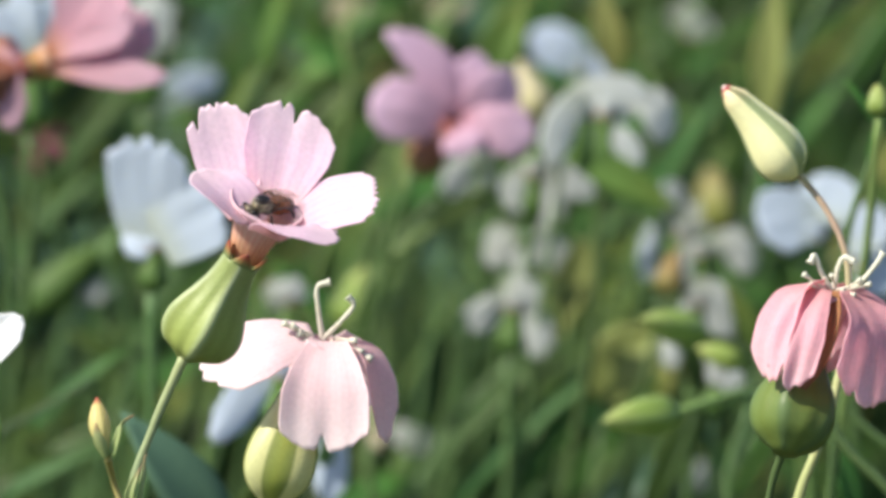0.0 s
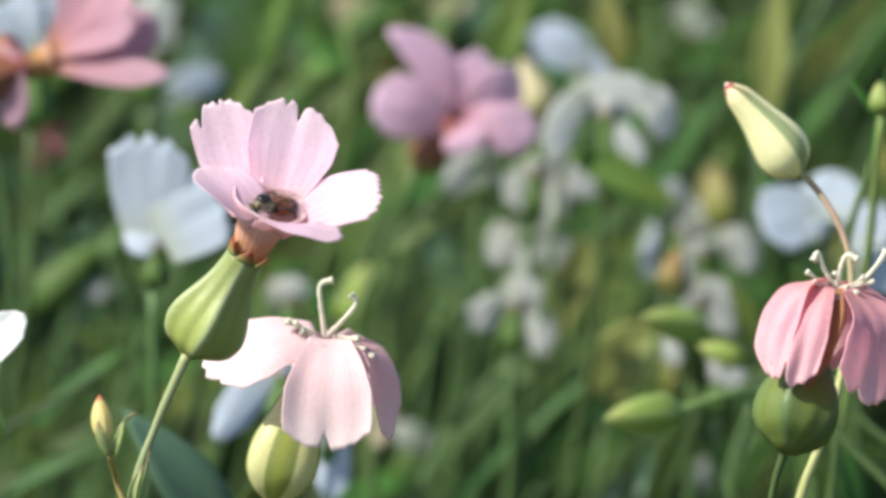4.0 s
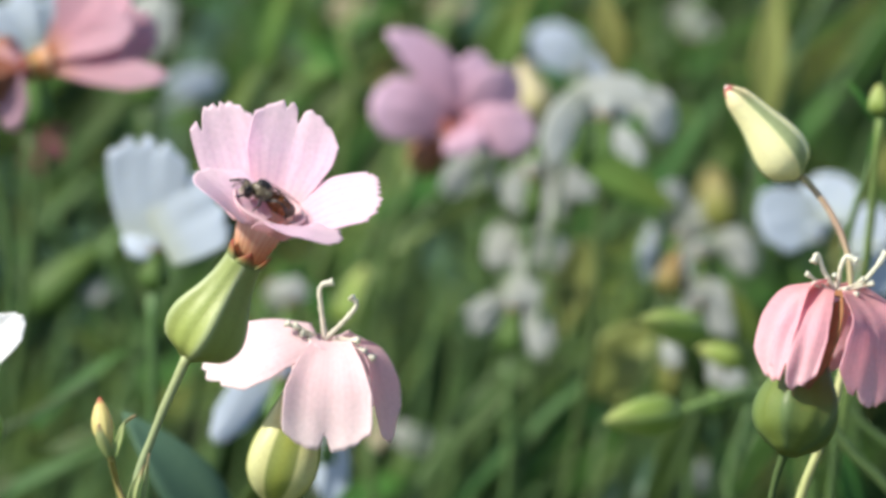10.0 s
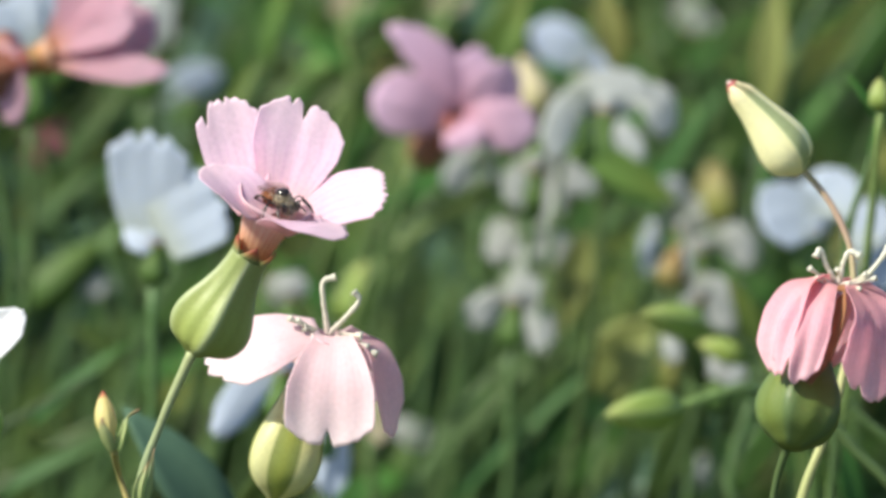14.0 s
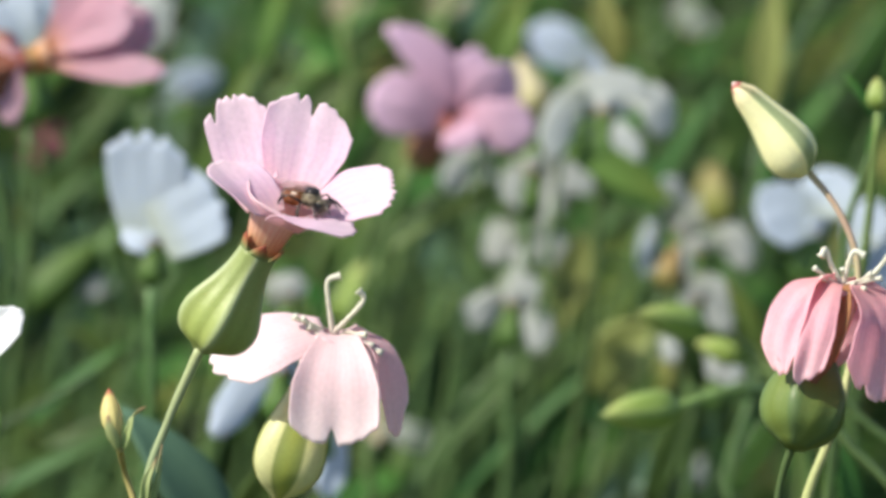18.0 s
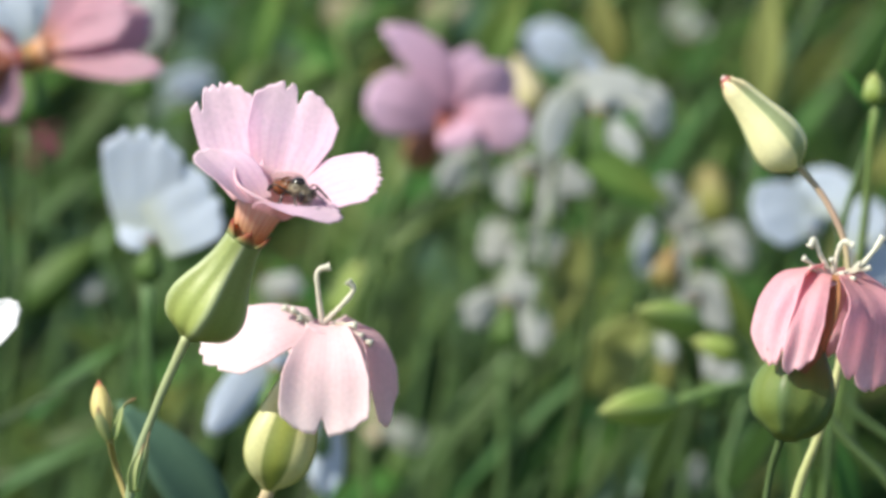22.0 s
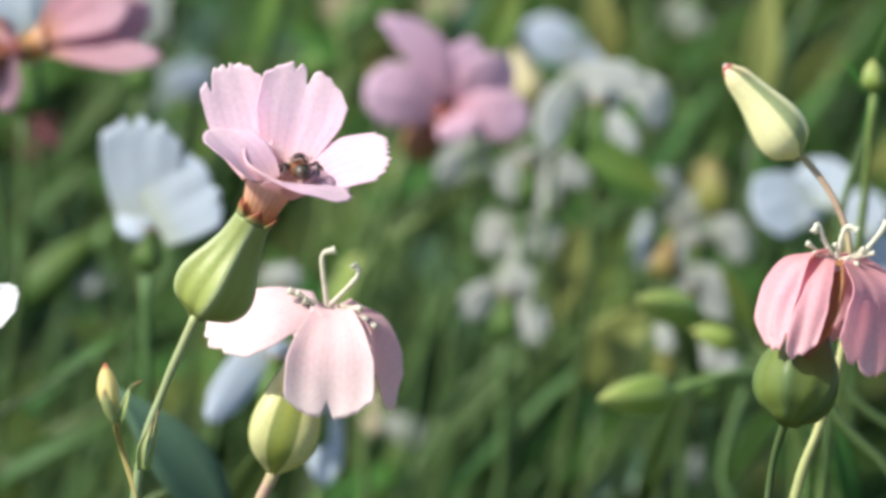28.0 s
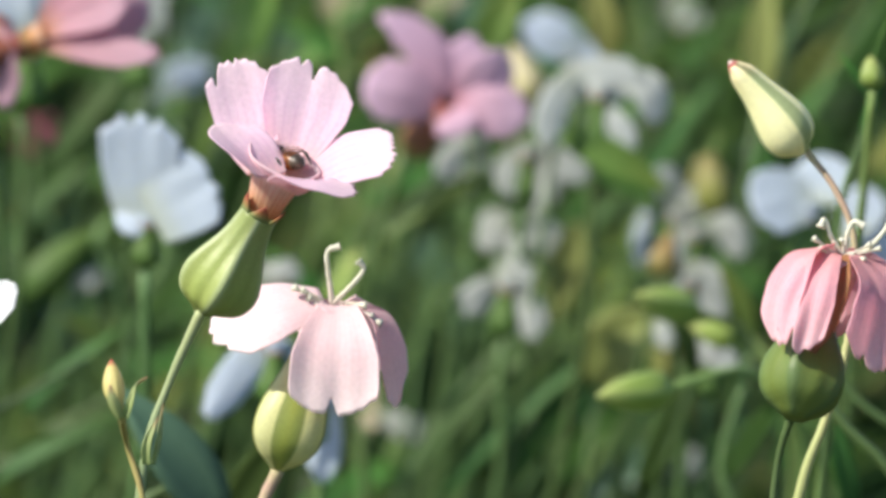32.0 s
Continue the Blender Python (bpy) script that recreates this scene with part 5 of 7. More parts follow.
bed_flower('shaded white flower with hanging veined petals', (-0.06725, 0.9741, 0.39167), [
    ([(-0.38, -0.19, 0), (-4.43, 4.27, 1), (-7.42, 8.95, 1)], 6.56, (0.79, 0.61, -0.09), (0.79, 0.61, -0.09), dict(teeth=0.06, count=4, round=0.25, cup=-0.06, ripple=0.02, profile=(0.6, 0.9, 1.0, 0.95, 0.8))),
    ([(-0.0, 0.19, 0), (-2.0, 5.21, 1), (-2.56, 12.51, 1)], 6.37, (0.98, 0.21, 0.36), (0.98, 0.21, 0.36), dict(teeth=0.06, count=4, round=0.25, cup=-0.06, ripple=0.02, profile=(0.6, 0.9, 1.0, 0.95, 0.8))),
    ([(0.56, 0.38, 0), (1.93, 5.21, 1), (4.37, 11.57, 1)], 6.18, (0.95, -0.32, 0.0), (0.95, -0.32, 0.0), dict(teeth=0.06, count=4, round=0.25, cup=-0.06, ripple=0.02, profile=(0.6, 0.9, 1.0, 0.95, 0.8))),
], PETAL_WHITE_SHADED, first=201, size=0.7)
bed_flower('shaded white flower behind the pink one', (-0.05075, 1.02331, 0.38215), [
    ([(-0.2, -1.18, 0), (0.25, 4.29, 1), (0.83, 10.58, 1)], 8.82, (1.0, -0.08, 0.27), (1.0, -0.08, 0.27), dict(teeth=0.2, count=3, round=0.2, cup=-0.1, ripple=0.06, profile=(0.7, 1.0, 0.8, 0.95, 0.6))),
], PETAL_GREY_SHADED, first=208, size=0.6)
bed_flower('creamy flower far back', (-0.01897, 1.22023, 0.34431), [
    ([(-5.15, 1.88, 0), (-0.22, -0.27, 1), (5.87, -0.97, 1)], 6.79, (-0.25, -0.97, -0.18), (-0.25, -0.97, -0.18), dict(teeth=0.06, count=4, round=0.25, cup=-0.06, ripple=0.02, profile=(0.6, 0.9, 1.0, 0.95, 0.8))),
], PETAL_CREAM, first=215, size=0.6)
bed_flower('creamy flower far back', (0.0007, 1.22059, 0.34567), [
    ([(-5.85, 0.94, 0), (0.0, -0.27, 1), (5.85, 0.2, 1)], 4.92, (-0.06, -1.0, 0.18), (-0.06, -1.0, 0.18), dict(teeth=0.06, count=4, round=0.25, cup=-0.06, ripple=0.02, profile=(0.6, 0.9, 1.0, 0.95, 0.8))),
], PETAL_CREAM, first=222, size=0.6)
bed_flower('shaded white flower far back in the growth', (0.05245, 1.21944, 0.34137), [
    ([(-4.21, 3.52, 0), (-0.27, 0.2, 1), (3.71, -5.18, 1)], 6.46, (-0.74, -0.68, -0.27), (-0.74, -0.68, -0.27), dict(teeth=0.2, count=3, round=0.2, cup=-0.1, ripple=0.06, profile=(0.7, 1.0, 0.8, 0.95, 0.6))),
], PETAL_GREY_SHADED, first=229, size=0.6)
bed_flower('grey-white flower deep in shade', (-0.00639, 1.0537, 0.30236), [
    ([(-3.91, 1.64, 0), (-0.2, 0.23, 1), (4.54, -2.44, 1)], 5.45, (-0.44, -0.9, 0.09), (-0.44, -0.9, 0.09), dict(teeth=0.2, count=3, round=0.2, cup=-0.1, ripple=0.06, profile=(0.45, 0.7, 0.85, 1.0, 0.85))),
], PETAL_GREY_SHADED, first=236, size=0.5)
bed_flower('creamy flower low behind the fading one', (-0.01087, 0.95989, 0.33865), [
    ([(0.0, 0.0, 0), (-0.36, -4.65, 1), (0.58, -10.27, 1)], 3.75, (-1.0, -0.05, -0.36), (-1.0, -0.05, -0.36), dict(teeth=0.06, count=4, round=0.25, cup=-0.06, ripple=0.02, profile=(0.6, 0.9, 1.0, 0.95, 0.8))),
], PETAL_CREAM, first=243, size=0.45)
bed_flower('shaded pale flower low in the growth', (0.04544, 1.05162, 0.29459), [
    ([(-3.4, -2.68, 0), (-0.15, 0.04, 1), (2.94, 3.95, 1)], 5.69, (0.72, -0.7, 0.0), (0.72, -0.7, 0.0), dict(teeth=0.2, count=3, round=0.2, cup=-0.1, ripple=0.06, profile=(0.7, 1.0, 0.8, 0.95, 0.6))),
], PETAL_GREY_SHADED, first=250, size=0.5)
bed_flower('grey-white flower in deep shade', (-0.06264, 1.06055, 0.32793), [
    ([(-3.51, -0.72, 0), (-0.05, 0.01, 1), (3.55, 0.73, 1)], 4.27, (0.2, -0.98, 0.36), (0.2, -0.98, 0.36), dict(teeth=0.2, count=3, round=0.2, cup=-0.1, ripple=0.06, profile=(0.45, 0.7, 0.85, 1.0, 0.85))),
], PETAL_GREY_SHADED, first=257, size=0.45)


def broad_leaf(label, point, spine, width, side, mat):
    """One broad leaf on a stalk of its own."""
    base = (point[0] - 0.06, point[1] + 0.02, 0.0)
    plant = thing("broad_leaf", base, label, "leaf", "broad leaves")
    add_stem(plant, [base, Vector(base) * 0.4 + Vector(point) * 0.6 + Vector((0, 0, -0.03)), point], (0.001, 0.0008, 0.0005), STEM_DEEP, steps=6, sides=7)
    add_blades(plant, point, [(spine, width, side, side, dict(profile=(0.3, 0.75, 1.0, 0.85, 0.45, 0.1), teeth=0.0, round=0.05, cup=0.15, ripple=0.02))], mat, name="leaf_blade", nu=9, nv=17)


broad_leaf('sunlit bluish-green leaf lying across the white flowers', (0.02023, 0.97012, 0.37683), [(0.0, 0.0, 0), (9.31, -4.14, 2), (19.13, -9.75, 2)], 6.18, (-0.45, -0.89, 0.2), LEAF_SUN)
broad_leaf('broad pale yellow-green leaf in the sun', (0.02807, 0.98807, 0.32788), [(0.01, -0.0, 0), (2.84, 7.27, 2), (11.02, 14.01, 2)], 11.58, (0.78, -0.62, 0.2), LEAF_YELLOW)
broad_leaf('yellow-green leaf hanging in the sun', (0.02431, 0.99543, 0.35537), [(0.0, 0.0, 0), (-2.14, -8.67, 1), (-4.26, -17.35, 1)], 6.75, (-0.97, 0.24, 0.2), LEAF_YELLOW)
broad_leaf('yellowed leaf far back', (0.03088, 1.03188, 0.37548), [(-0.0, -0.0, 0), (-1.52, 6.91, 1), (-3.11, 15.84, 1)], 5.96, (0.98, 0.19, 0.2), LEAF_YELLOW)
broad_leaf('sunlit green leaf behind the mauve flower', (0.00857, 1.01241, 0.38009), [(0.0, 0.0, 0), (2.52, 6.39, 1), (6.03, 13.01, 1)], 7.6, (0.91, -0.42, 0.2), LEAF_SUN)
broad_leaf('sunlit green leaf beside the shaded white flowers', (-0.00623, 1.01241, 0.38009), [(-0.0, 0.0, 0), (-2.92, 0.94, 1), (-7.01, -1.98, 1)], 4.87, (-0.27, 0.96, 0.2), LEAF_YELLOW)
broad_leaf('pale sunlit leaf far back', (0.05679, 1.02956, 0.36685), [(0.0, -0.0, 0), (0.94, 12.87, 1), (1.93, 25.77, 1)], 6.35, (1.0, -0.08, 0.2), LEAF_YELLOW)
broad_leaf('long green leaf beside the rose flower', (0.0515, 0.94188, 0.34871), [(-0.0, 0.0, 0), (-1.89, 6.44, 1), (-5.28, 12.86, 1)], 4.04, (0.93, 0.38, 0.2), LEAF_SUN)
broad_leaf('grey-green leaf low in the bed', (0.02741, 1.05015, 0.28912), [(-0.0, -0.0, 0), (10.27, 6.22, 1), (20.05, 12.4, 1)], 5.56, (0.52, -0.85, 0.2), LEAF_BLUE)


def side_bud(base, label, foot, tip, radius, mat, path=None, form=SLIM_BUD_FORM, name="flower_bud"):
    base = (base[0] - 0.07, base[1] + 0.03, 0.0)
    plant = thing(name, base, label, "flower bud", "flower buds")
    foot, tip = Vector(foot), Vector(tip)
    axis = tip - foot
    pts = [Vector(base)] + [Vector(q) for q in (path or [foot * 0.6 + Vector(base) * 0.4 + Vector((0.006, 0, 0.02))])] + [foot]
    add_stem(plant, pts, (0.0010, 0.0008, 0.0006, 0.0006), STEM_MID if path else STEM_DEEP, steps=6, sides=7)
    part("bud", pod_mesh(axis.length, radius, form, rib=0.12, sharp=2.0, sides=40, rings=18), mat, plant, "", stand(foot, axis))
    return plant


side_bud((0.05192, 0.89114, 0), "green bud held level on a thin side stalk", (0.03532, 0.86309, 0.36375), (0.02384, 0.85313, 0.36522), 0.0028, BUD_LEAFY, [(0.05714, 0.88798, 0.34073), (0.05308, 0.882, 0.35705), (0.04654, 0.87341, 0.36362)])
side_bud((0.05481, 0.9103, 0), "green bud on a thin stalk behind the rose flower", (0.04059, 0.89492, 0.36665), (0.03033, 0.88597, 0.37187), 0.0026, BUD_LEAFY, [(0.05659, 0.90708, 0.33473), (0.05336, 0.90208, 0.35474), (0.04807, 0.90379, 0.36112)])
side_bud((0.05629, 0.91988, 0), "small green bud among leaves", (0.04763, 0.90345, 0.35984), (0.03971, 0.90402, 0.36197), 0.0020, BUD_LEAFY, [(0.05748, 0.90708, 0.33473), (0.05292, 0.90208, 0.35474)])
side_bud((0.01731, 1.01783, 0), "cream bud opening beside the mauve flower", (0.01698, 1.00056, 0.37454), (0.01331, 1.00331, 0.38479), 0.0032, BUD_CREAM, None, BUD_FORM)
side_bud((0.01896, 1.02675, 0), "small green bud below the cream one", (0.01831, 1.00939, 0.36886), (0.01792, 1.01091, 0.37451), 0.0026, BUD_LEAFY, None, BUD_FORM)
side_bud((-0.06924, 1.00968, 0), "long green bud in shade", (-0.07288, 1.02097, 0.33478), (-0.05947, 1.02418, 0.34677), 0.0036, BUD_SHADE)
side_bud((0.04158, 1.10752, 0), "yellowed bud deep in the growth", (0.0417, 1.08908, 0.3185), (0.04456, 1.09154, 0.32771), 0.0026, BUD_GOLD)
side_bud((0.04282, 1.15567, 0), "yellow-green bud deep in the growth", (0.03892, 1.07482, 0.30395), (0.04522, 1.07645, 0.31003), 0.0040, BUD_GOLD)
side_bud((-0.01613, 1.01121, 0), "green bud behind the styles", (-0.01775, 0.99145, 0.34053), (-0.01293, 0.9942, 0.35078), 0.0034, BUD_LEAFY, None, BUD_FORM)
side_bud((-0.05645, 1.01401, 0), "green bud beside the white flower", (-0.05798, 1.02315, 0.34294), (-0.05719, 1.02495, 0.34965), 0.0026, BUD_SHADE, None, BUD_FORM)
side_bud((0.02646, 1.20201, 0), "large yellow-green pod deep in the growth", (0.02428, 1.1548, 0.29331), (0.02765, 1.15916, 0.3096), 0.0050, BUD_GOLD, None, ROUND_FORM)
side_bud((0.05924, 1.20806, 0), "yellow-green pod behind white flowers", (0.05575, 1.15974, 0.31177), (0.05373, 1.16323, 0.3248), 0.0046, BUD_GOLD, None, ROUND_FORM)



side_bud((0.08, 0.86, 0), "green bud on a slender stalk at the edge", (0.06178, 0.82588, 0.41808), (0.06146, 0.82712, 0.42269), 0.0017, BUD_LEAFY, [(0.0600, 0.8320, 0.3900)])


side_bud((0.05, 1.06, 0), "golden pod among the shaded white flowers", (0.04918, 1.01489, 0.35071), (0.0476, 1.01782, 0.36163), 0.0034, BUD_GOLD, None, ROUND_FORM)
side_bud((0.04, 1.02, 0), "orange-tinged bud among the shaded white flowers", (0.03691, 0.96397, 0.35385), (0.03925, 0.96595, 0.36127), 0.0024, BUD_AMBER, None, BUD_FORM)


def stalk(points, radius, mat, label, leaves=(), aside=0.03):
    """A bare or few-leaved stalk that rises from the soil; leaves: share along it, direction, length, width."""
    top = [Vector(q) for q in points]
    base = (top[0].x - aside, top[0].y, 0.0)
    plant = thing("green_stalk", base, label, "plant", "green stalks")
    pts = [Vector(base)] + top
    add_stem(plant, pts, (radius * 1.2, radius * 1.1, radius, radius * 0.8), mat, steps=7, sides=7)
    for point, axis, length, width in leaves:
        add_leaf(plant, point, axis, length, width, LEAF_BLUE if width > 0.008 else LEAF, up=(0.2, -0.8, 0.6), lift=5, droop=25)


stalk([(0.05526, 0.82114, 0.36175), (0.05768, 0.83094, 0.39832), (0.0609, 0.83386, 0.40922), (0.06372, 0.83678, 0.42011)], 0.0005, STEM_DEEP, "slender green stalk behind the tall bud",
      [((0.0609, 0.83386, 0.40922), (0.287, 0.248, 0.925), 0.012, 0.0016), ((0.06211, 0.83532, 0.41466), (-0.518, 0.014, 0.855), 0.008, 0.0014), ((0.06267, 0.83573, 0.41622), (0.212, 0.042, 0.976), 0.010, 0.002)])
stalk([(-0.01758, 0.97886, 0.33216), (-0.01185, 0.98405, 0.35154), (-0.00229, 0.98603, 0.35893), (0.01013, 0.98721, 0.36336)], 0.0006, STEM_MID, "thin arching green stalk", [((-0.00229, 0.98603, 0.35893), (0.793, -0.072, 0.605), 0.014, 0.002)])
stalk([(0.06578, 0.80103, 0.36396), (0.05634, 0.80429, 0.37612), (0.05161, 0.80612, 0.38296)], 0.0007, STEM_DEEP, "pale green stalk crossing below the rose flower")
stalk([(0.07056, 0.84109, 0.35893), (0.06232, 0.84323, 0.36689), (0.05655, 0.84472, 0.37247)], 0.0006, STEM_DEEP, "green stalk crossing behind the rose flower")
stalk([(0.01813, 1.0583, 0.31954), (0.02123, 1.06363, 0.33945), (0.0305, 1.06176, 0.33248), (0.04904, 1.05936, 0.32352)], 0.0007, STEM_DEEP, "bent green stalk among white flowers", [((0.02535, 1.06656, 0.3504), (0.865, -0.315, -0.39), 0.020, 0.0055)])
stalk([(-0.00659, 1.0503, 0.28968), (-0.00247, 1.05776, 0.31755), (0.00082, 1.06256, 0.33547)], 0.0006, STEM_DEEP, "upright thin green stalk")
stalk([(0.03889, 1.15742, 0.30309), (0.04001, 1.16469, 0.33023), (0.0417, 1.17254, 0.35954)], 0.0005, STEM_DEEP, "upright green stalk further back")
stalk([(-0.05528, 1.25922, 0.29667), (-0.04859, 1.26552, 0.3202), (-0.04067, 1.27057, 0.33902)], 0.0007, STEM_DEEP, "leaning green stalk further back", [((-0.05041, 1.26332, 0.31196), (0.597, 0.11, 0.795), 0.03, 0.005), ((-0.04676, 1.26584, 0.32137), (0.777, 0.061, 0.627), 0.026, 0.005)])
stalk([(0.03635, 0.93572, 0.32572), (0.0414, 0.94047, 0.34345), (0.03956, 0.94308, 0.35321)], 0.0007, STEM_DEEP, "leafy green stalk below the side buds", [((0.0336, 0.93572, 0.32572), (0.421, 0.137, 0.897), 0.024, 0.0050), ((0.04143, 0.93111, 0.34715), (-0.192, 0.063, 0.979), 0.013, 0.0036)])
stalk([(-0.04302, 0.81989, 0.35708), (-0.03657, 0.82114, 0.36175)], 0.0008, STEM_DEEP, "broad bluish leaf low beside the flower stem", [((-0.03093, 0.81989, 0.35708), (-0.555, 0.014, 0.832), 0.024, 0.0095), ((-0.03069, 0.85803, 0.34485), (0.518, 0.014, 0.855), 0.02, 0.006)])
stalk([(0.00944, 1.00001, 0.2952), (0.01534, 1.0051, 0.3142), (0.02714, 1.00994, 0.33225)], 0.0007, STEM_DEEP, "leaning stalk with long narrow leaves", [((0.01141, 1.00256, 0.3047), (0.564, 0.113, 0.818), 0.036, 0.0042), ((0.00747, 1.00307, 0.3066), (0.361, 0.14, 0.922), 0.034, 0.0036), ((0.01928, 1.00256, 0.3047), (0.621, 0.101, 0.777), 0.032, 0.0040)])
stalk([(-0.0751, 0.90708, 0.33473), (-0.07154, 0.90961, 0.34418), (-0.06442, 0.91088, 0.34891), (-0.05464, 0.91233, 0.35432)], 0.0007, STEM_DEEP, "dark green stalk low at the edge", [((-0.07243, 0.90823, 0.33902), (0.927, -0.006, 0.375), 0.014, 0.0024)])
stalk([(0.04859, 0.90477, 0.32613), (0.04503, 0.908, 0.33816), (0.04859, 0.91122, 0.3502)], 0.0007, STEM_DEEP, "leafy stalk below the rose flower", [((0.04592, 0.90754, 0.33645), (0.518, 0.014, 0.855), 0.018, 0.0034), ((0.06205, 0.85846, 0.34648), (-0.202, 0.053, 0.978), 0.018, 0.004)])
stalk([(-0.07368, 1.10361, 0.29548), (-0.07045, 1.10975, 0.31837), (-0.07691, 1.11393, 0.33398)], 0.0007, STEM_DEEP, "green stalk with narrow leaves beside the white flower", [((-0.07152, 1.10752, 0.31005), (-0.518, 0.014, 0.855), 0.018, 0.0036), ((-0.07045, 1.10975, 0.31837), (0.744, -0.079, 0.663), 0.014, 0.003), ((-0.07691, 1.11142, 0.32461), (-0.148, 0.16, 0.976), 0.02, 0.003)])
stalk([(-0.0235, 1.0808, 0.32624), (-0.0193, 1.08568, 0.34448), (-0.01511, 1.09165, 0.36677)], 0.0007, STEM_DEEP, "stalk with long leaves behind the visited flower", [((-0.02035, 1.08433, 0.33941), (0.504, 0.124, 0.854), 0.026, 0.0042), ((-0.0172, 1.08948, 0.35867), (-0.404, 0.138, 0.904), 0.022, 0.004), ((-0.01301, 1.08351, 0.33637), (0.889, 0.008, 0.458), 0.024, 0.004)])
stalk([(0.01079, 1.16614, 0.33566), (0.01304, 1.17021, 0.35086), (0.01529, 1.17312, 0.36172)], 0.0008, STEM_DEEP, "stalk with broad sunlit leaves far back", [((0.01191, 1.16847, 0.34434), (0.195, 0.158, 0.968), 0.022, 0.0075), ((0.01753, 1.16818, 0.34326), (0.597, 0.11, 0.795), 0.018, 0.0055)])
stalk([(0.07014, 1.25702, 0.28844), (0.07257, 1.26489, 0.31784), (0.07501, 1.27151, 0.34254)], 0.0009, STEM_DEEP, "tall stalk with broad yellowish leaves far back", [((0.07136, 1.26395, 0.31432), (0.05, 0.161, 0.986), 0.03, 0.010), ((0.08719, 1.26489, 0.31784), (0.527, 0.116, 0.842), 0.03, 0.007)])

# leafy stalks that lean across the gaps
LEANING = [
    (((-0.04678, 1.0631, 0.33746), (-0.03647, 1.06896, 0.35935), (-0.02308, 1.07483, 0.38125)), "leaning stalk with sunlit narrow leaves",
     (((-0.04369, 1.0655, 0.34641), (0.355, 0.04, 0.934), 0.026, 0.0040), ((-0.0375, 1.06843, 0.35736), (0.83, -0.066, 0.554), 0.022, 0.0045), ((-0.03235, 1.07083, 0.36632), (0.192, 0.063, 0.979), 0.020, 0.0040), ((-0.02926, 1.06763, 0.35438), (0.764, -0.039, 0.643), 0.026, 0.0040))),
    (((-0.03412, 1.12361, 0.33149), (-0.02868, 1.12839, 0.34933), (-0.01999, 1.13402, 0.37032)), "leaning stalk with sunlit narrow leaves",
     (((-0.03086, 1.12699, 0.34409), (0.588, 0.014, 0.808), 0.026, 0.0050), ((-0.02597, 1.12952, 0.35353), (0.742, -0.04, 0.669), 0.024, 0.0045), ((-0.02434, 1.13036, 0.35668), (-0.192, 0.063, 0.979), 0.018, 0.0040))),
    (((0.05607, 1.11996, 0.31785), (0.07019, 1.12643, 0.34199), (0.0854, 1.13233, 0.36403)), "leaning stalk with broad sunlit leaves",
     (((0.06474, 1.16759, 0.34109), (0.098, 0.064, 0.993), 0.020, 0.0100), ((0.05933, 1.12221, 0.32624), (0.497, 0.027, 0.867), 0.032, 0.0060))),
    (((-0.00818, 0.99175, 0.303), (0.00351, 0.9973, 0.3237), (0.02007, 1.00133, 0.33875)), "leaning stalk with long narrow leaves",
     (((-0.00623, 0.99301, 0.3077), (0.612, 0.001, 0.791), 0.044, 0.0042), ((0.00156, 0.99301, 0.3077), (0.666, -0.012, 0.746), 0.044, 0.0050), ((-0.00234, 0.99503, 0.31523), (0.742, -0.04, 0.669), 0.038, 0.0040), ((0.0113, 0.99351, 0.30958), (0.588, 0.014, 0.808), 0.036, 0.0046))),
    (((-0.07747, 0.93453, 0.32128), (-0.06371, 0.9381, 0.33458), (-0.04902, 0.94, 0.34168)), "leaning stalk with long narrow leaves",
     (((-0.0738, 0.93572, 0.32572), (0.83, -0.066, 0.554), 0.030, 0.0040), ((-0.06829, 0.93738, 0.33192), (0.904, -0.109, 0.414), 0.026, 0.0035), ((-0.06646, 0.93905, 0.33813), (0.693, -0.012, 0.721), 0.022, 0.0035))),
    (((0.02056, 1.07863, 0.31813), (0.03105, 1.08297, 0.33435), (0.04889, 1.08568, 0.34448)), "leaning stalk with narrow leaves among white flowers",
     (((0.02266, 1.07971, 0.32219), (0.518, 0.014, 0.855), 0.024, 0.0040), ((0.02895, 1.08215, 0.33131), (0.885, -0.093, 0.456), 0.024, 0.0040), ((0.03945, 1.08433, 0.33941), (0.477, 0.038, 0.878), 0.026, 0.0040), ((0.02791, 1.08568, 0.34448), (0.845, -0.321, -0.429), 0.020, 0.0040))),
    (((-0.01511, 1.0808, 0.32624), (-0.00671, 1.08487, 0.34144), (0.00797, 1.0903, 0.36171)), "leaning stalk with sunlit narrow leaves",
     (((-0.01511, 1.0884, 0.35461), (0.693, -0.012, 0.721), 0.022, 0.0040), ((-0.0193, 1.08568, 0.34448), (0.764, -0.039, 0.643), 0.022, 0.0040), ((0.00705, 1.11032, 0.35916), (0.518, 0.014, 0.855), 0.018, 0.0060))),
    (((-0.0746, 1.05936, 0.32352), (-0.06532, 1.06416, 0.34144), (-0.05399, 1.06976, 0.36234)), "leaning stalk with narrow leaves beside the white flower",
     (((-0.07872, 1.06176, 0.33248), (0.612, 0.001, 0.791), 0.026, 0.0045), ((-0.06945, 1.0655, 0.34641), (0.518, 0.014, 0.855), 0.024, 0.0045), ((-0.0612, 1.06736, 0.35338), (0.693, -0.012, 0.721), 0.018, 0.0040), ((-0.07872, 1.05936, 0.32352), (0.741, -0.025, 0.671), 0.022, 0.0060))),
]
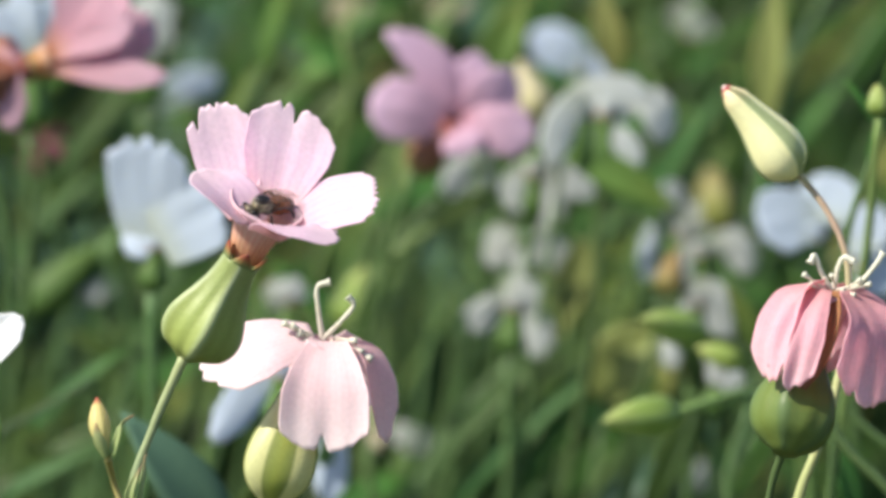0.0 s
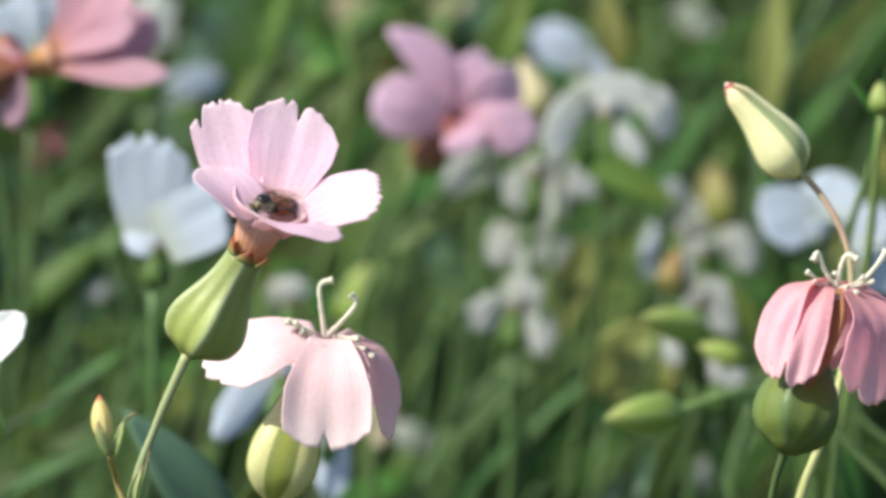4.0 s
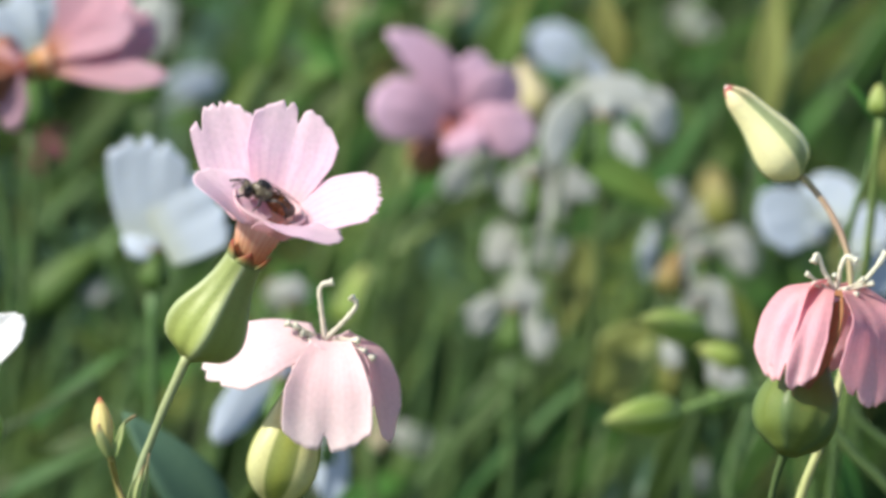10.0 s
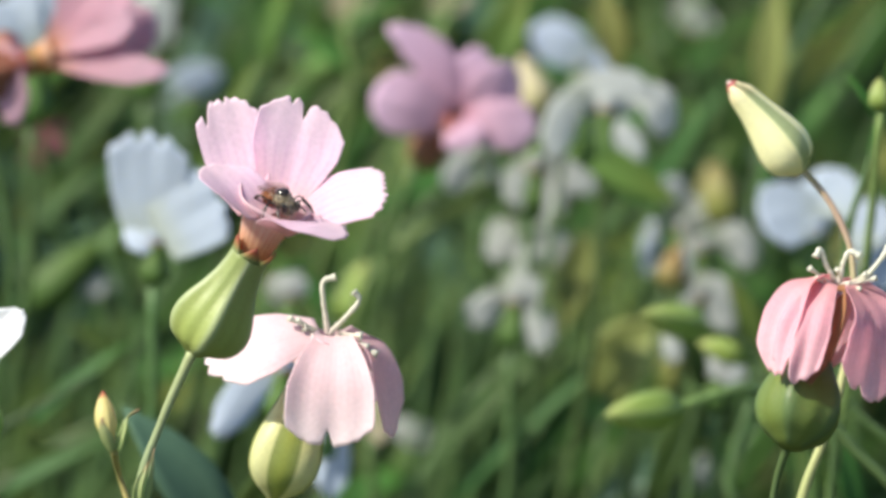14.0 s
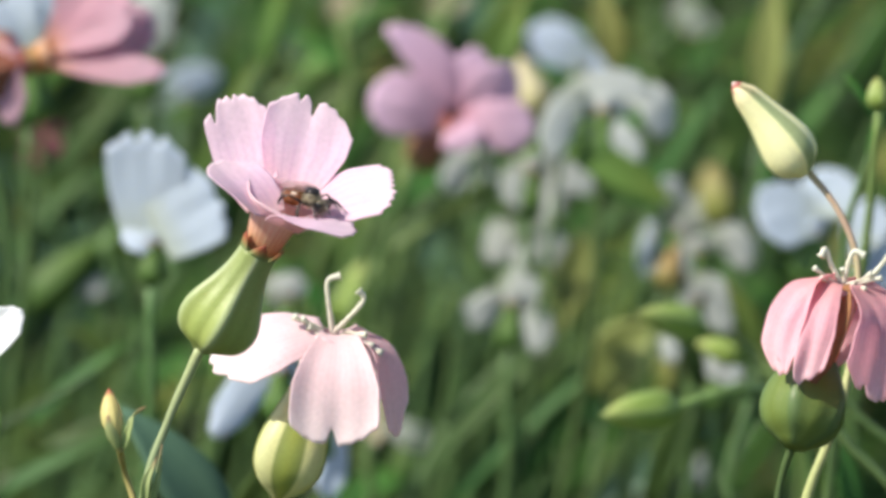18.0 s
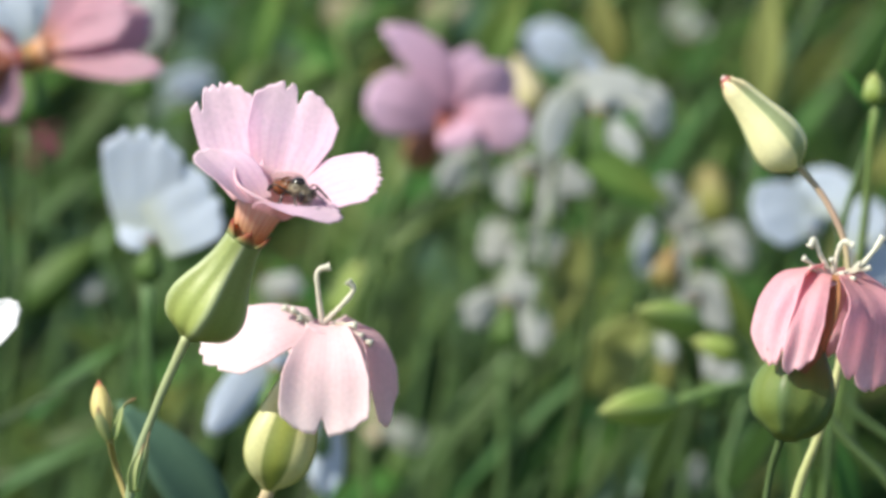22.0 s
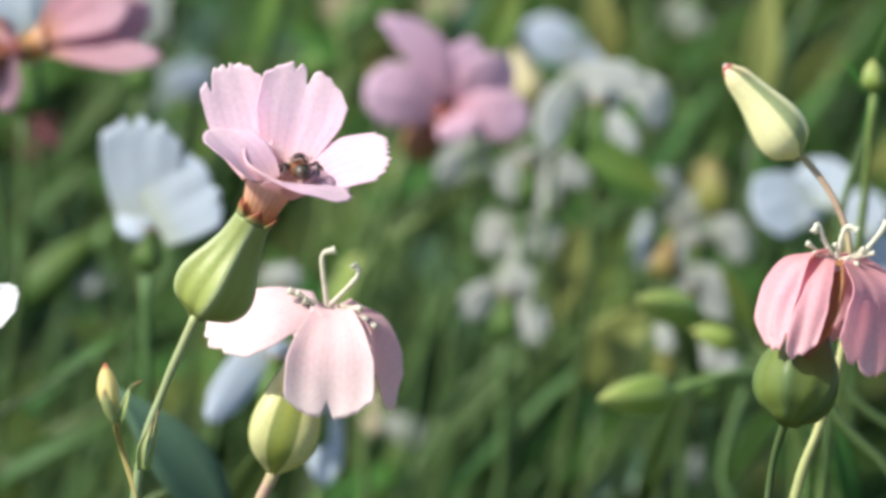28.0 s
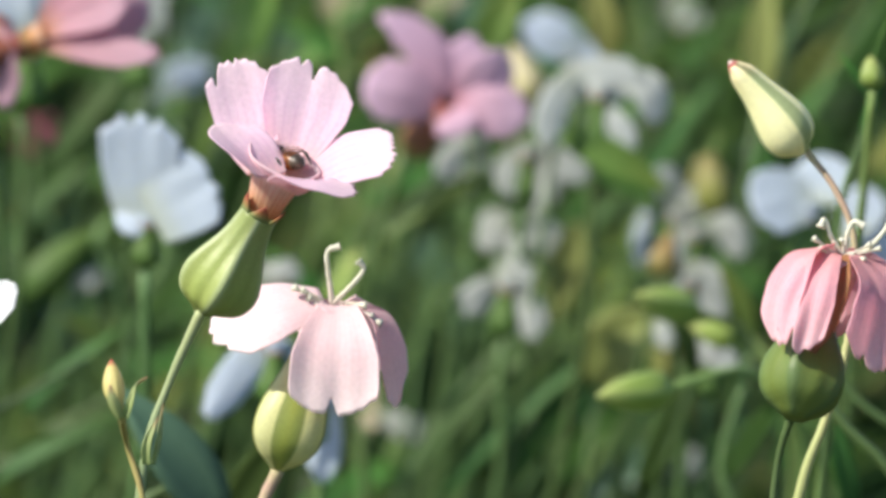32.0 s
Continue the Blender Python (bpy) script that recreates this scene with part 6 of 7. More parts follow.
for points, label, leaves in LEANING:
    low = Vector(points[0])
    plant = thing("leaning_stalk", (low.x - 0.12, low.y, 0.0), label, "plant", "green stalks")
    add_stem(plant, [Vector((low.x - 0.12, low.y, 0.0))] + [Vector(q) for q in points], (0.0010, 0.0009, 0.0007, 0.0005), STEM_DEEP, steps=7, sides=7)
    for k, (point, axis, length, width) in enumerate(leaves):
        # leaves labelled sunlit take the brightened copy, the rest the darkened one
        add_leaf(plant, point, axis, length, width * 0.8, (LEAF_SUN if k % 2 == 0 else LEAF) if "sunlit" in label else LEAF_SHADED, up=(-0.3, -0.6, 0.7), lift=4, droop=24)

# thin growth between the flowers, most of it leaning with the light
def in_bed(bearing, rise, away):
    return Vector((bearing * away, away * 0.9659 + rise * away * 0.2588, 0.62 - away * 0.2588 + rise * away * 0.9659))


rng = random.Random(77)
for k in range(44):
    a, e, d = rng.uniform(-0.075, 0.075), rng.uniform(-0.045, 0.03), rng.uniform(1.04, 1.26)
    lean = rng.choice((0.1, 0.35, 0.6, 0.9, -0.2)) * rng.uniform(0.6, 1.2)
    tall_by = rng.uniform(0.015, 0.035)
    foot, tip = in_bed(a, e, d), in_bed(a + lean * tall_by, e + tall_by, d)
    mid = foot.lerp(tip, 0.5) + Vector((rng.uniform(-0.002, 0.002), 0, 0.001))
    leaves = []
    for q in range(rng.choice((1, 2, 2, 3))):
        side = rng.choice((-1, 1, 1))
        leaves.append((tuple(foot.lerp(tip, rng.uniform(0.1, 0.9))), (side * rng.uniform(0.3, 1.0), 0.1, rng.uniform(0.3, 1.0)), rng.uniform(0.010, 0.024), rng.uniform(0.0016, 0.0040)))
    stalk([tuple(foot), tuple(mid), tuple(tip)], rng.uniform(0.0004, 0.0007), (STEM_DEEP, STEM_MID, STEM_DEEP)[k % 3], "thin green stalk with narrow leaves among the flowers", leaves, rng.uniform(0.05, 0.26))

# wilted flower, shrunk to dark red shreds
dry = thing("wilted_flower", (-0.12628, 1.01656, 0), "wilted dark red flower shrunk beside fresh pink ones", "flower", "pink flowers")
add_stem(dry, [(-0.12628, 1.01656, 0), (-0.07711, 1.00968, 0.3313), (-0.06924, 1.01656, 0.35695), (-0.06973, 1.0191, 0.36645)], (0.0009, 0.0008, 0.0006, 0.0006), STEM_DEEP, sides=7)
add_petals(dry, (-0.06973, 1.0191, 0.36645), (-0.318, -0.19, 0.929), (1, 0, 0), [
    (20, 0.0045, 0.0030, (60, 110, 150, 165), dict(cup=0.5)), (-60, 0.0058, 0.0032, (60, 120, 140, 165), dict(cup=0.5)),
    (150, 0.0036, 0.0030, (60, 90, 110, 120), dict(cup=0.5)), (-110, 0.0070, 0.0040, (60, 130, 170, 175), dict(cup=0.5)), (80, 0.0045, 0.0030, (30, 50, 70, 80), dict(cup=0.5))], WILT, ring=0.001, fine=False)


# ---- leafy stems of the same plants ----
def leafy_stem(seed, height):
    """One stalk with pairs of clasping lance-shaped leaves."""
    rng = random.Random(seed)
    plant = thing("leafy_stem", (0, 0, 0), "upright green stalk with pairs of lance-shaped leaves", "plant", "leafy stems")
    lean = Vector((rng.uniform(-0.12, 0.3), rng.uniform(-0.1, 0.1), 1)) * height
    line = [Vector((0, 0, 0)), lean * 0.35 + Vector((0.008, 0, 0)), lean * 0.7, lean]
    add_stem(plant, line, (0.0018, 0.0015, 0.0012, 0.0008), STEM_DEEP, steps=4, sides=7)
    pts = curve_points(line, 10)
    for k in range(5):
        c = pts[int((0.15 + 0.17 * k) * (len(pts) - 1))]
        az = rng.uniform(0, 6.28)
        size = (0.075 - 0.009 * k) * rng.uniform(0.8, 1.2)
        for s in (0, math.pi):
            d = Vector((math.cos(az + s), math.sin(az + s), 1.1))
            add_leaf(plant, c, d, size, size * 0.2, rng.choice((LEAF, LEAF, LEAF_BLUE)), up=(-d.x, -d.y, 1.5), lift=0, droop=rng.uniform(20, 60))
    return plant


kinds = [leafy_stem(k, h) for k, h in enumerate((0.34, 0.40, 0.30, 0.44, 0.37))]
rng = random.Random(12)
spots = []
for k in range(64):
    d = 1.10 + 0.85 * (k / 64) ** 0.9
    spot = (rng.uniform(-0.105, 0.105) * d * 1.15, d, rng.uniform(0, 360))
    if spot[0] < 0.045 * d or d < 1.2:
        spots.append(spot)
for k, (x, y, turn) in enumerate(spots):
    if k < len(kinds):
        kinds[k].matrix_basis = pose(x, y, 0, 0, 0, turn)
    else:
        copy_thing(kinds[k % len(kinds)], pose(x, y, 0, rng.uniform(-6, 6), rng.uniform(2, 30), turn))


# ---- the bee ----
def ball(rx, ry, rz, n=14, taper=0.0, bands=0.0, droop=0.0):
    """An egg-shaped body along x."""
    verts, faces, uvs = [], [], []
    rings = n + 4
    for i in range(rings + 1):
        a = math.pi * i / rings
        x = -math.cos(a)
        r = math.sin(a) * (1 + taper * x) * (1 + bands * math.sin(11 * x))
        for j in range(n):
            b = 2 * math.pi * j / n
            verts.append((x * rx, r * ry * math.cos(b), r * rz * math.sin(b) - droop * (1 - x) ** 2 * rz))
            uvs.append((j / n, i / rings))
    for i in range(rings):
        for j in range(n):
            a, b = i * n + j, i * n + (j + 1) % n
            faces.append((a, b, b + n, a + n))
    return mesh_of("body", verts, faces, uvs)


def wing_mesh(length, width):
    rows = []
    for i in range(9):
        s = i / 8
        w = width * (0.25 + 0.75 * math.sin(math.pi * min(1, 0.1 + 0.82 * s)))
        rows.append([(Vector((-s * length, (t - 0.35) * w, 0.02 * length * math.sin(3 * s) + 0.03 * width * t)), t, s) for t in (0, 0.25, 0.5, 0.75, 1)])
    return sheet_mesh(rows, 0.00002)


def build_bee():
    mm = 0.00115
    b = thing("bee", (0, 0, 0), "small dark bee with reddish abdomen foraging in a pink flower", "bee")

    def at(x, y, z, rx=0, ry=0, rz=0):
        return pose(x * mm, y * mm, z * mm, rx, ry, rz)
    part("thorax", ball(1.14 * mm, 1.04 * mm, 1.04 * mm), BEE_HAIRY, b, "dark thorax with grey down", at(0.5, 0, 0.25))
    part("back_plate", ball(0.9 * mm, 0.8 * mm, 0.52 * mm), BEE_EYE, b, "glossy black back", at(0.55, 0, 0.98))
    head = part("head", ball(0.64 * mm, 1.02 * mm, 0.96 * mm, taper=0.1), BEE_HAIRY, b, "broad dark head with grey face", at(1.85, 0, -0.42, 0, 32, 0))
    for s in (-1, 1):
        part("eye", ball(0.48 * mm, 0.32 * mm, 0.72 * mm), BEE_EYE, head, "glossy black eye", at(2.02, 0.80 * s, -0.34, 0, 32, 14 * s))
        pts = [Vector((2.35 * mm, 0.25 * s * mm, -0.1 * mm)), Vector((2.9 * mm, 0.4 * s * mm, 0.2 * mm)), Vector((3.3 * mm, 0.55 * s * mm, -0.1 * mm)), Vector((3.9 * mm, 0.85 * s * mm, -0.7 * mm))]
        part("antenna", tube_mesh(pts, (0.07 * mm, 0.07 * mm, 0.09 * mm, 0.07 * mm), sides=6, steps=4), BEE_BLACK, head)
    rng = random.Random(5)
    verts, faces = [], []
    for k in range(420):
        a, c = rng.uniform(0, 2 * math.pi), rng.uniform(-1, 1)
        q = math.sqrt(1 - c * c)
        n = Vector((c, q * math.cos(a), q * math.sin(a)))
        if n.z > 0.55 and rng.random() < 0.8:
            continue
        if k % 3:
            root = Vector((0.5 + 1.1 * n.x, 1.0 * n.y, 0.25 + 1.0 * n.z))
        else:
            root = Vector((1.92 + 0.62 * abs(n.x), 0.7 * n.y, -0.5 + 0.85 * n.z))
            n = Vector((abs(n.x) + 0.4, n.y, n.z)).normalized()
        lay = (n + Vector((-0.4, rng.uniform(-0.3, 0.3), rng.uniform(-0.3, 0.3)))).normalized()
        side = lay.cross(Vector((0.3, 0.5, 0.8))).normalized() * 0.028
        tip = root + lay * rng.uniform(0.22, 0.45)
        j = len(verts)
        verts += [(root + side) * mm, (root - side) * mm, (root + lay.cross(side)) * mm, tip * mm]
        faces += [(j, j + 1, j + 3), (j + 1, j + 2, j + 3), (j + 2, j, j + 3)]
    part("down", mesh_of("down", verts, faces, smooth=False), BEE_DOWN, b, "short grey-buff hairs")
    part("waist", ball(0.4 * mm, 0.35 * mm, 0.35 * mm), BEE_BLACK, b, "", at(-0.65, 0, 0.05))
    part("abdomen", ball(1.75 * mm, 1.14 * mm, 1.08 * mm, taper=0.12, bands=0.035, droop=0.10, n=18), BEE_RED, b, "red-brown ringed abdomen", at(-2.1, 0, 0.0))
    part("abdomen_tip", ball(0.95 * mm, 0.94 * mm, 0.9 * mm, taper=0.15), BEE_BROWN, b, "dark brown tip of the abdomen", at(-3.15, 0, -0.28, 0, -12, 0))
    for s in (-1, 1):
        part("wing", wing_mesh(4.3 * mm, 1.5 * mm), BEE_WING, b, "smoky brown folded wing", at(0.3, 0.5 * s, 1.16 + 0.04 * s, 0, -3, 4 * s) @ Matrix.Diagonal((1, s, 1, 1)))
        part("hind_wing", wing_mesh(3.0 * mm, 1.1 * mm), BEE_WING, b, "", at(0.0, 0.6 * s, 1.02, 0, -4, -3 * s) @ Matrix.Diagonal((1, s, 1, 1)))
        legs = (("front_leg", ((1.2, .5, -.4), (2.0, 1.4, 0.1), (2.7, 1.9, -0.6), (3.4, 2.1, -1.2)), 0.10),
                ("middle_leg", ((0.5, .6, -.5), (0.7, 1.9, 0.2), (0.8, 2.6, -0.6), (1.2, 3.1, -1.3)), 0.11),
                ("hind_leg", ((-0.2, .6, -.4), (-1.3, 1.7, 0.6), (-2.3, 1.8, 0.2), (-3.0, 1.8, -0.8)), 0.14))
        for name, pts, r in legs:
            part(name, tube_mesh([Vector((x * mm, y * s * mm, z * mm)) for x, y, z in pts], (r * 1.2 * mm, r * 0.8 * mm, r * 1.5 * mm, r * 0.5 * mm), sides=7, steps=5), BEE_BLACK, b)
    return b


bee = build_bee()


# ---- what moves ----
def motions():
    def lean(plant, forward, sideways):
        return pose(*plant.matrix_basis.translation, forward, sideways, 0)

    # visited leans about its root: seconds, degrees forward, degrees sideways
    walk(visited, [(0, lean(visited, 0.0601, -0.0437)), (0.5, lean(visited, 0.0429, -0.0397)), (1, lean(visited, 0.0385, -0.0397)), (1.5, lean(visited, 0.0169, -0.0375)), (2, lean(visited, 0.0305, -0.035)), (2.5, lean(visited, 0.0327, -0.0299)), (3, lean(visited, 0.0237, -0.0281)), (3.5, lean(visited, 0.0286, -0.0253)), (5.5, lean(visited, 0.0084, -0.0284)), (6, lean(visited, -0.0071, -0.0299)), (6.5, lean(visited, -0.0105, -0.0288)), (7, lean(visited, 0.0096, -0.0187)), (7.5, lean(visited, -0.0189, -0.0159)), (8, lean(visited, 0.008, -0.0088)), (8.5, lean(visited, -0.0022, -0.0053)), (9, lean(visited, 0.0062, -0.0037)), (9.5, lean(visited, 0.0256, -0.0096)), (10, lean(visited, 0.047, -0.0056)), (10.5, lean(visited, 0.062, 0.0015)), (11, lean(visited, 0.0618, 0.0071)), (11.5, lean(visited, 0.0445, 0.0175)), (12, lean(visited, 0.0644, 0.0384)), (12.5, lean(visited, 0.0785, 0.0572)), (13, lean(visited, 0.1299, 0.0866)), (13.5, lean(visited, 0.0994, 0.0758)), (14, lean(visited, 0.0681, 0.0756)), (14.5, lean(visited, 0.0524, 0.0758)), (16.5, lean(visited, -0.0424, 0.0901)), (17, lean(visited, -0.091, 0.121)), (17.5, lean(visited, -0.0519, 0.1957)), (18, lean(visited, -0.035, 0.242)), (18.5, lean(visited, -0.0776, 0.1567)), (19, lean(visited, -0.085, 0.0967)), (19.5, lean(visited, -0.1445, 0.0859)), (20, lean(visited, -0.2085, 0.0463)), (20.5, lean(visited, -0.2049, 0.044)), (21, lean(visited, -0.1613, 0.0485)), (21.5, lean(visited, -0.2186, 0.0503)), (22, lean(visited, -0.2379, 0.0673)), (22.5, lean(visited, -0.2271, 0.0632)), (23, lean(visited, -0.1918, 0.093)), (23.5, lean(visited, -0.2116, 0.0847)), (24, lean(visited, -0.3469, 0.0888)), (24.5, lean(visited, -0.332, 0.0624)), (25, lean(visited, -0.4517, 0.0218)), (25.5, lean(visited, -0.4158, 0.0434)), (27.5, lean(visited, -0.9404, 0.1466)), (28, lean(visited, -0.5009, 0.2329)), (28.5, lean(visited, -0.5038, 0.2759)), (29, lean(visited, -0.4697, 0.3865)), (29.5, lean(visited, -0.7615, 0.4001)), (30, lean(visited, -0.8587, 0.4069)), (30.5, lean(visited, -0.9148, 0.4079)), (31, lean(visited, -0.78, 0.3818)), (31.5, lean(visited, -0.7108, 0.3996)), (32, lean(visited, -0.6253, 0.341))])
    # folded leans about its root: seconds, degrees forward, degrees sideways
    walk(folded, [(0, lean(folded, 0.0137, -0.0313)), (0.5, lean(folded, 0.0354, -0.0283)), (1, lean(folded, 0.0247, -0.0287)), (1.5, lean(folded, 0.0183, -0.024)), (2, lean(folded, 0.0283, -0.0203)), (2.5, lean(folded, 0.0336, -0.0227)), (3, lean(folded, 0.0256, -0.0187)), (3.5, lean(folded, 0.0317, -0.0226)), (5.5, lean(folded, 0.0313, -0.0202)), (6, lean(folded, 0.0228, -0.0242)), (6.5, lean(folded, 0.0247, -0.0263)), (7, lean(folded, 0.0255, -0.0155)), (7.5, lean(folded, 0.0196, -0.0118)), (8, lean(folded, 0.0287, -0.0065)), (8.5, lean(folded, 0.016, -0.0049)), (9, lean(folded, 0.0161, -0.0023)), (9.5, lean(folded, 0.0422, -0.0031)), (10, lean(folded, 0.0218, 0.0009)), (10.5, lean(folded, 0.0345, 0.0117)), (11, lean(folded, 0.0357, 0.0145)), (11.5, lean(folded, 0.0155, 0.0201)), (12, lean(folded, 0.0294, 0.0246)), (12.5, lean(folded, 0.0222, 0.0385)), (13, lean(folded, 0.0549, 0.0532)), (13.5, lean(folded, 0.0474, 0.0391)), (14, lean(folded, 0.0365, 0.0392)), (14.5, lean(folded, 0.0378, 0.045)), (16.5, lean(folded, 0.027, 0.0634)), (17, lean(folded, 0.0058, 0.076)), (17.5, lean(folded, 0.0201, 0.131)), (18, lean(folded, 0.049, 0.1623)), (18.5, lean(folded, 0.006, 0.0986)), (19, lean(folded, 0.0012, 0.0524)), (19.5, lean(folded, -0.0155, 0.04)), (20, lean(folded, -0.0433, 0.0226)), (20.5, lean(folded, -0.0243, 0.0258)), (21, lean(folded, -0.0242, 0.0305)), (21.5, lean(folded, -0.044, 0.0218)), (22, lean(folded, -0.0338, 0.0365)), (22.5, lean(folded, -0.035, 0.033)), (23, lean(folded, -0.0275, 0.0536)), (23.5, lean(folded, -0.0293, 0.052)), (24, lean(folded, -0.0829, 0.0559)), (24.5, lean(folded, -0.0605, 0.0354)), (25, lean(folded, -0.134, 0.0057)), (25.5, lean(folded, -0.1212, 0.0262)), (27.5, lean(folded, -0.2424, 0.087)), (28, lean(folded, -0.0944, 0.1496)), (28.5, lean(folded, -0.1418, 0.1784)), (29, lean(folded, -0.0796, 0.2596)), (29.5, lean(folded, -0.2076, 0.2702)), (30, lean(folded, -0.1925, 0.2934)), (30.5, lean(folded, -0.2375, 0.3023)), (31, lean(folded, -0.1938, 0.2826)), (31.5, lean(folded, -0.1414, 0.3018)), (32, lean(folded, -0.1189, 0.2619))])
    # small leans about its root: seconds, degrees forward, degrees sideways
    walk(small, [(0, lean(small, 0.0381, -0.0285)), (0.5, lean(small, 0.0335, -0.0263)), (1, lean(small, 0.0379, -0.0279)), (1.5, lean(small, 0.018, -0.0321)), (2, lean(small, 0.0317, -0.0308)), (2.5, lean(small, 0.0285, -0.0237)), (3, lean(small, 0.0174, -0.0187)), (3.5, lean(small, 0.022, -0.0266)), (5.5, lean(small, 0.0431, -0.0278)), (6, lean(small, 0.0026, -0.0287)), (6.5, lean(small, -0.0078, -0.028)), (7, lean(small, 0.0143, -0.0187)), (7.5, lean(small, 0.015, -0.015)), (8, lean(small, 0.0291, -0.0061)), (8.5, lean(small, 0.0274, -0.0036)), (9, lean(small, 0.0087, -0.002)), (9.5, lean(small, 0.01, -0.003)), (10, lean(small, 0.0424, 0.0013)), (10.5, lean(small, 0.0364, 0.0059)), (11, lean(small, 0.0307, 0.0137)), (11.5, lean(small, 0.0136, 0.0229)), (12, lean(small, 0.0288, 0.0362)), (12.5, lean(small, 0.0173, 0.0457)), (13, lean(small, -0.0058, 0.06)), (13.5, lean(small, -0.0085, 0.0468)), (14, lean(small, 0.0041, 0.0462)), (14.5, lean(small, -0.0196, 0.0425)), (16.5, lean(small, -0.0422, 0.0747)), (17, lean(small, -0.042, 0.1009)), (17.5, lean(small, -0.0304, 0.1569)), (18, lean(small, -0.0197, 0.1848)), (18.5, lean(small, -0.0368, 0.1232)), (19, lean(small, -0.0189, 0.0751)), (19.5, lean(small, -0.0234, 0.0673)), (20, lean(small, -0.0427, 0.0471)), (20.5, lean(small, -0.021, 0.045)), (21, lean(small, -0.0052, 0.0452)), (21.5, lean(small, -0.0165, 0.0464)), (22, lean(small, -0.0002, 0.0711)), (22.5, lean(small, -0.0035, 0.0675)), (23, lean(small, -0.0103, 0.0809)), (23.5, lean(small, -0.015, 0.0802)), (24, lean(small, -0.0295, 0.0807)), (24.5, lean(small, 0.0147, 0.0578)), (25, lean(small, -0.0257, 0.0262)), (25.5, lean(small, -0.0188, 0.0586)), (27.5, lean(small, -0.0766, 0.143)), (28, lean(small, -0.0094, 0.2037)), (28.5, lean(small, -0.0664, 0.2414)), (29, lean(small, -0.0275, 0.3253)), (29.5, lean(small, -0.1369, 0.3444)), (30, lean(small, -0.1018, 0.3687)), (30.5, lean(small, -0.1138, 0.3761)), (31, lean(small, -0.069, 0.3534)), (31.5, lean(small, -0.0476, 0.3652)), (32, lean(small, -0.0314, 0.329))])
    # rose leans about its root: seconds, degrees forward, degrees sideways
    walk(rose, [(0, lean(rose, 0.0318, -0.0328)), (0.5, lean(rose, 0.0374, -0.0306)), (1, lean(rose, 0.021, -0.0307)), (1.5, lean(rose, 0.0095, -0.0304)), (2, lean(rose, 0.0356, -0.0339)), (2.5, lean(rose, 0.0327, -0.0275)), (3, lean(rose, 0.0222, -0.0185)), (3.5, lean(rose, 0.028, -0.0143)), (5.5, lean(rose, 0.0125, -0.0263)), (6, lean(rose, 0.0345, -0.0305)), (6.5, lean(rose, 0.0393, -0.0304)), (7, lean(rose, 0.0283, -0.0216)), (7.5, lean(rose, 0.0193, -0.0173)), (8, lean(rose, 0.0305, -0.0096)), (8.5, lean(rose, 0.0278, -0.0068)), (9, lean(rose, 0.0189, -0.0037)), (9.5, lean(rose, 0.042, -0.0063)), (10, lean(rose, 0.0181, -0.0006)), (10.5, lean(rose, 0.0171, 0.0125)), (11, lean(rose, 0.0177, 0.0227)), (11.5, lean(rose, 0.014, 0.0213)), (12, lean(rose, 0.0361, 0.0226)), (12.5, lean(rose, 0.0076, 0.0398)), (13, lean(rose, 0.0252, 0.0482)), (13.5, lean(rose, -0.0131, 0.041)), (14, lean(rose, -0.0038, 0.039)), (14.5, lean(rose, 0.0198, 0.0427)), (16.5, lean(rose, 0.0224, 0.0607)), (17, lean(rose, 0.0124, 0.074)), (17.5, lean(rose, 0.0209, 0.1276)), (18, lean(rose, 0.0891, 0.1557)), (18.5, lean(rose, 0.0121, 0.1034)), (19, lean(rose, 0.0329, 0.0525)), (19.5, lean(rose, 0.0277, 0.0407)), (20, lean(rose, -0.0044, 0.0188)), (20.5, lean(rose, 0.0236, 0.0147)), (21, lean(rose, 0.0285, 0.0191)), (21.5, lean(rose, 0.0061, 0.0158)), (22, lean(rose, -0.0052, 0.0316)), (22.5, lean(rose, -0.0096, 0.0268)), (23, lean(rose, -0.0006, 0.0395)), (23.5, lean(rose, 0.0106, 0.0347)), (24, lean(rose, -0.0028, 0.0344)), (24.5, lean(rose, 0.0325, 0.0012)), (25, lean(rose, 0.0507, -0.0271)), (25.5, lean(rose, 0.0407, -0.0052)), (27.5, lean(rose, 0.0405, 0.075)), (28, lean(rose, 0.1028, 0.1134)), (28.5, lean(rose, -0.0081, 0.1485)), (29, lean(rose, 0.0875, 0.2226)), (29.5, lean(rose, 0.0097, 0.2492)), (30, lean(rose, 0.0655, 0.2569)), (30.5, lean(rose, 0.048, 0.2617)), (31, lean(rose, 0.0422, 0.2563)), (31.5, lean(rose, -0.0059, 0.2935)), (32, lean(rose, -0.0226, 0.2561))])
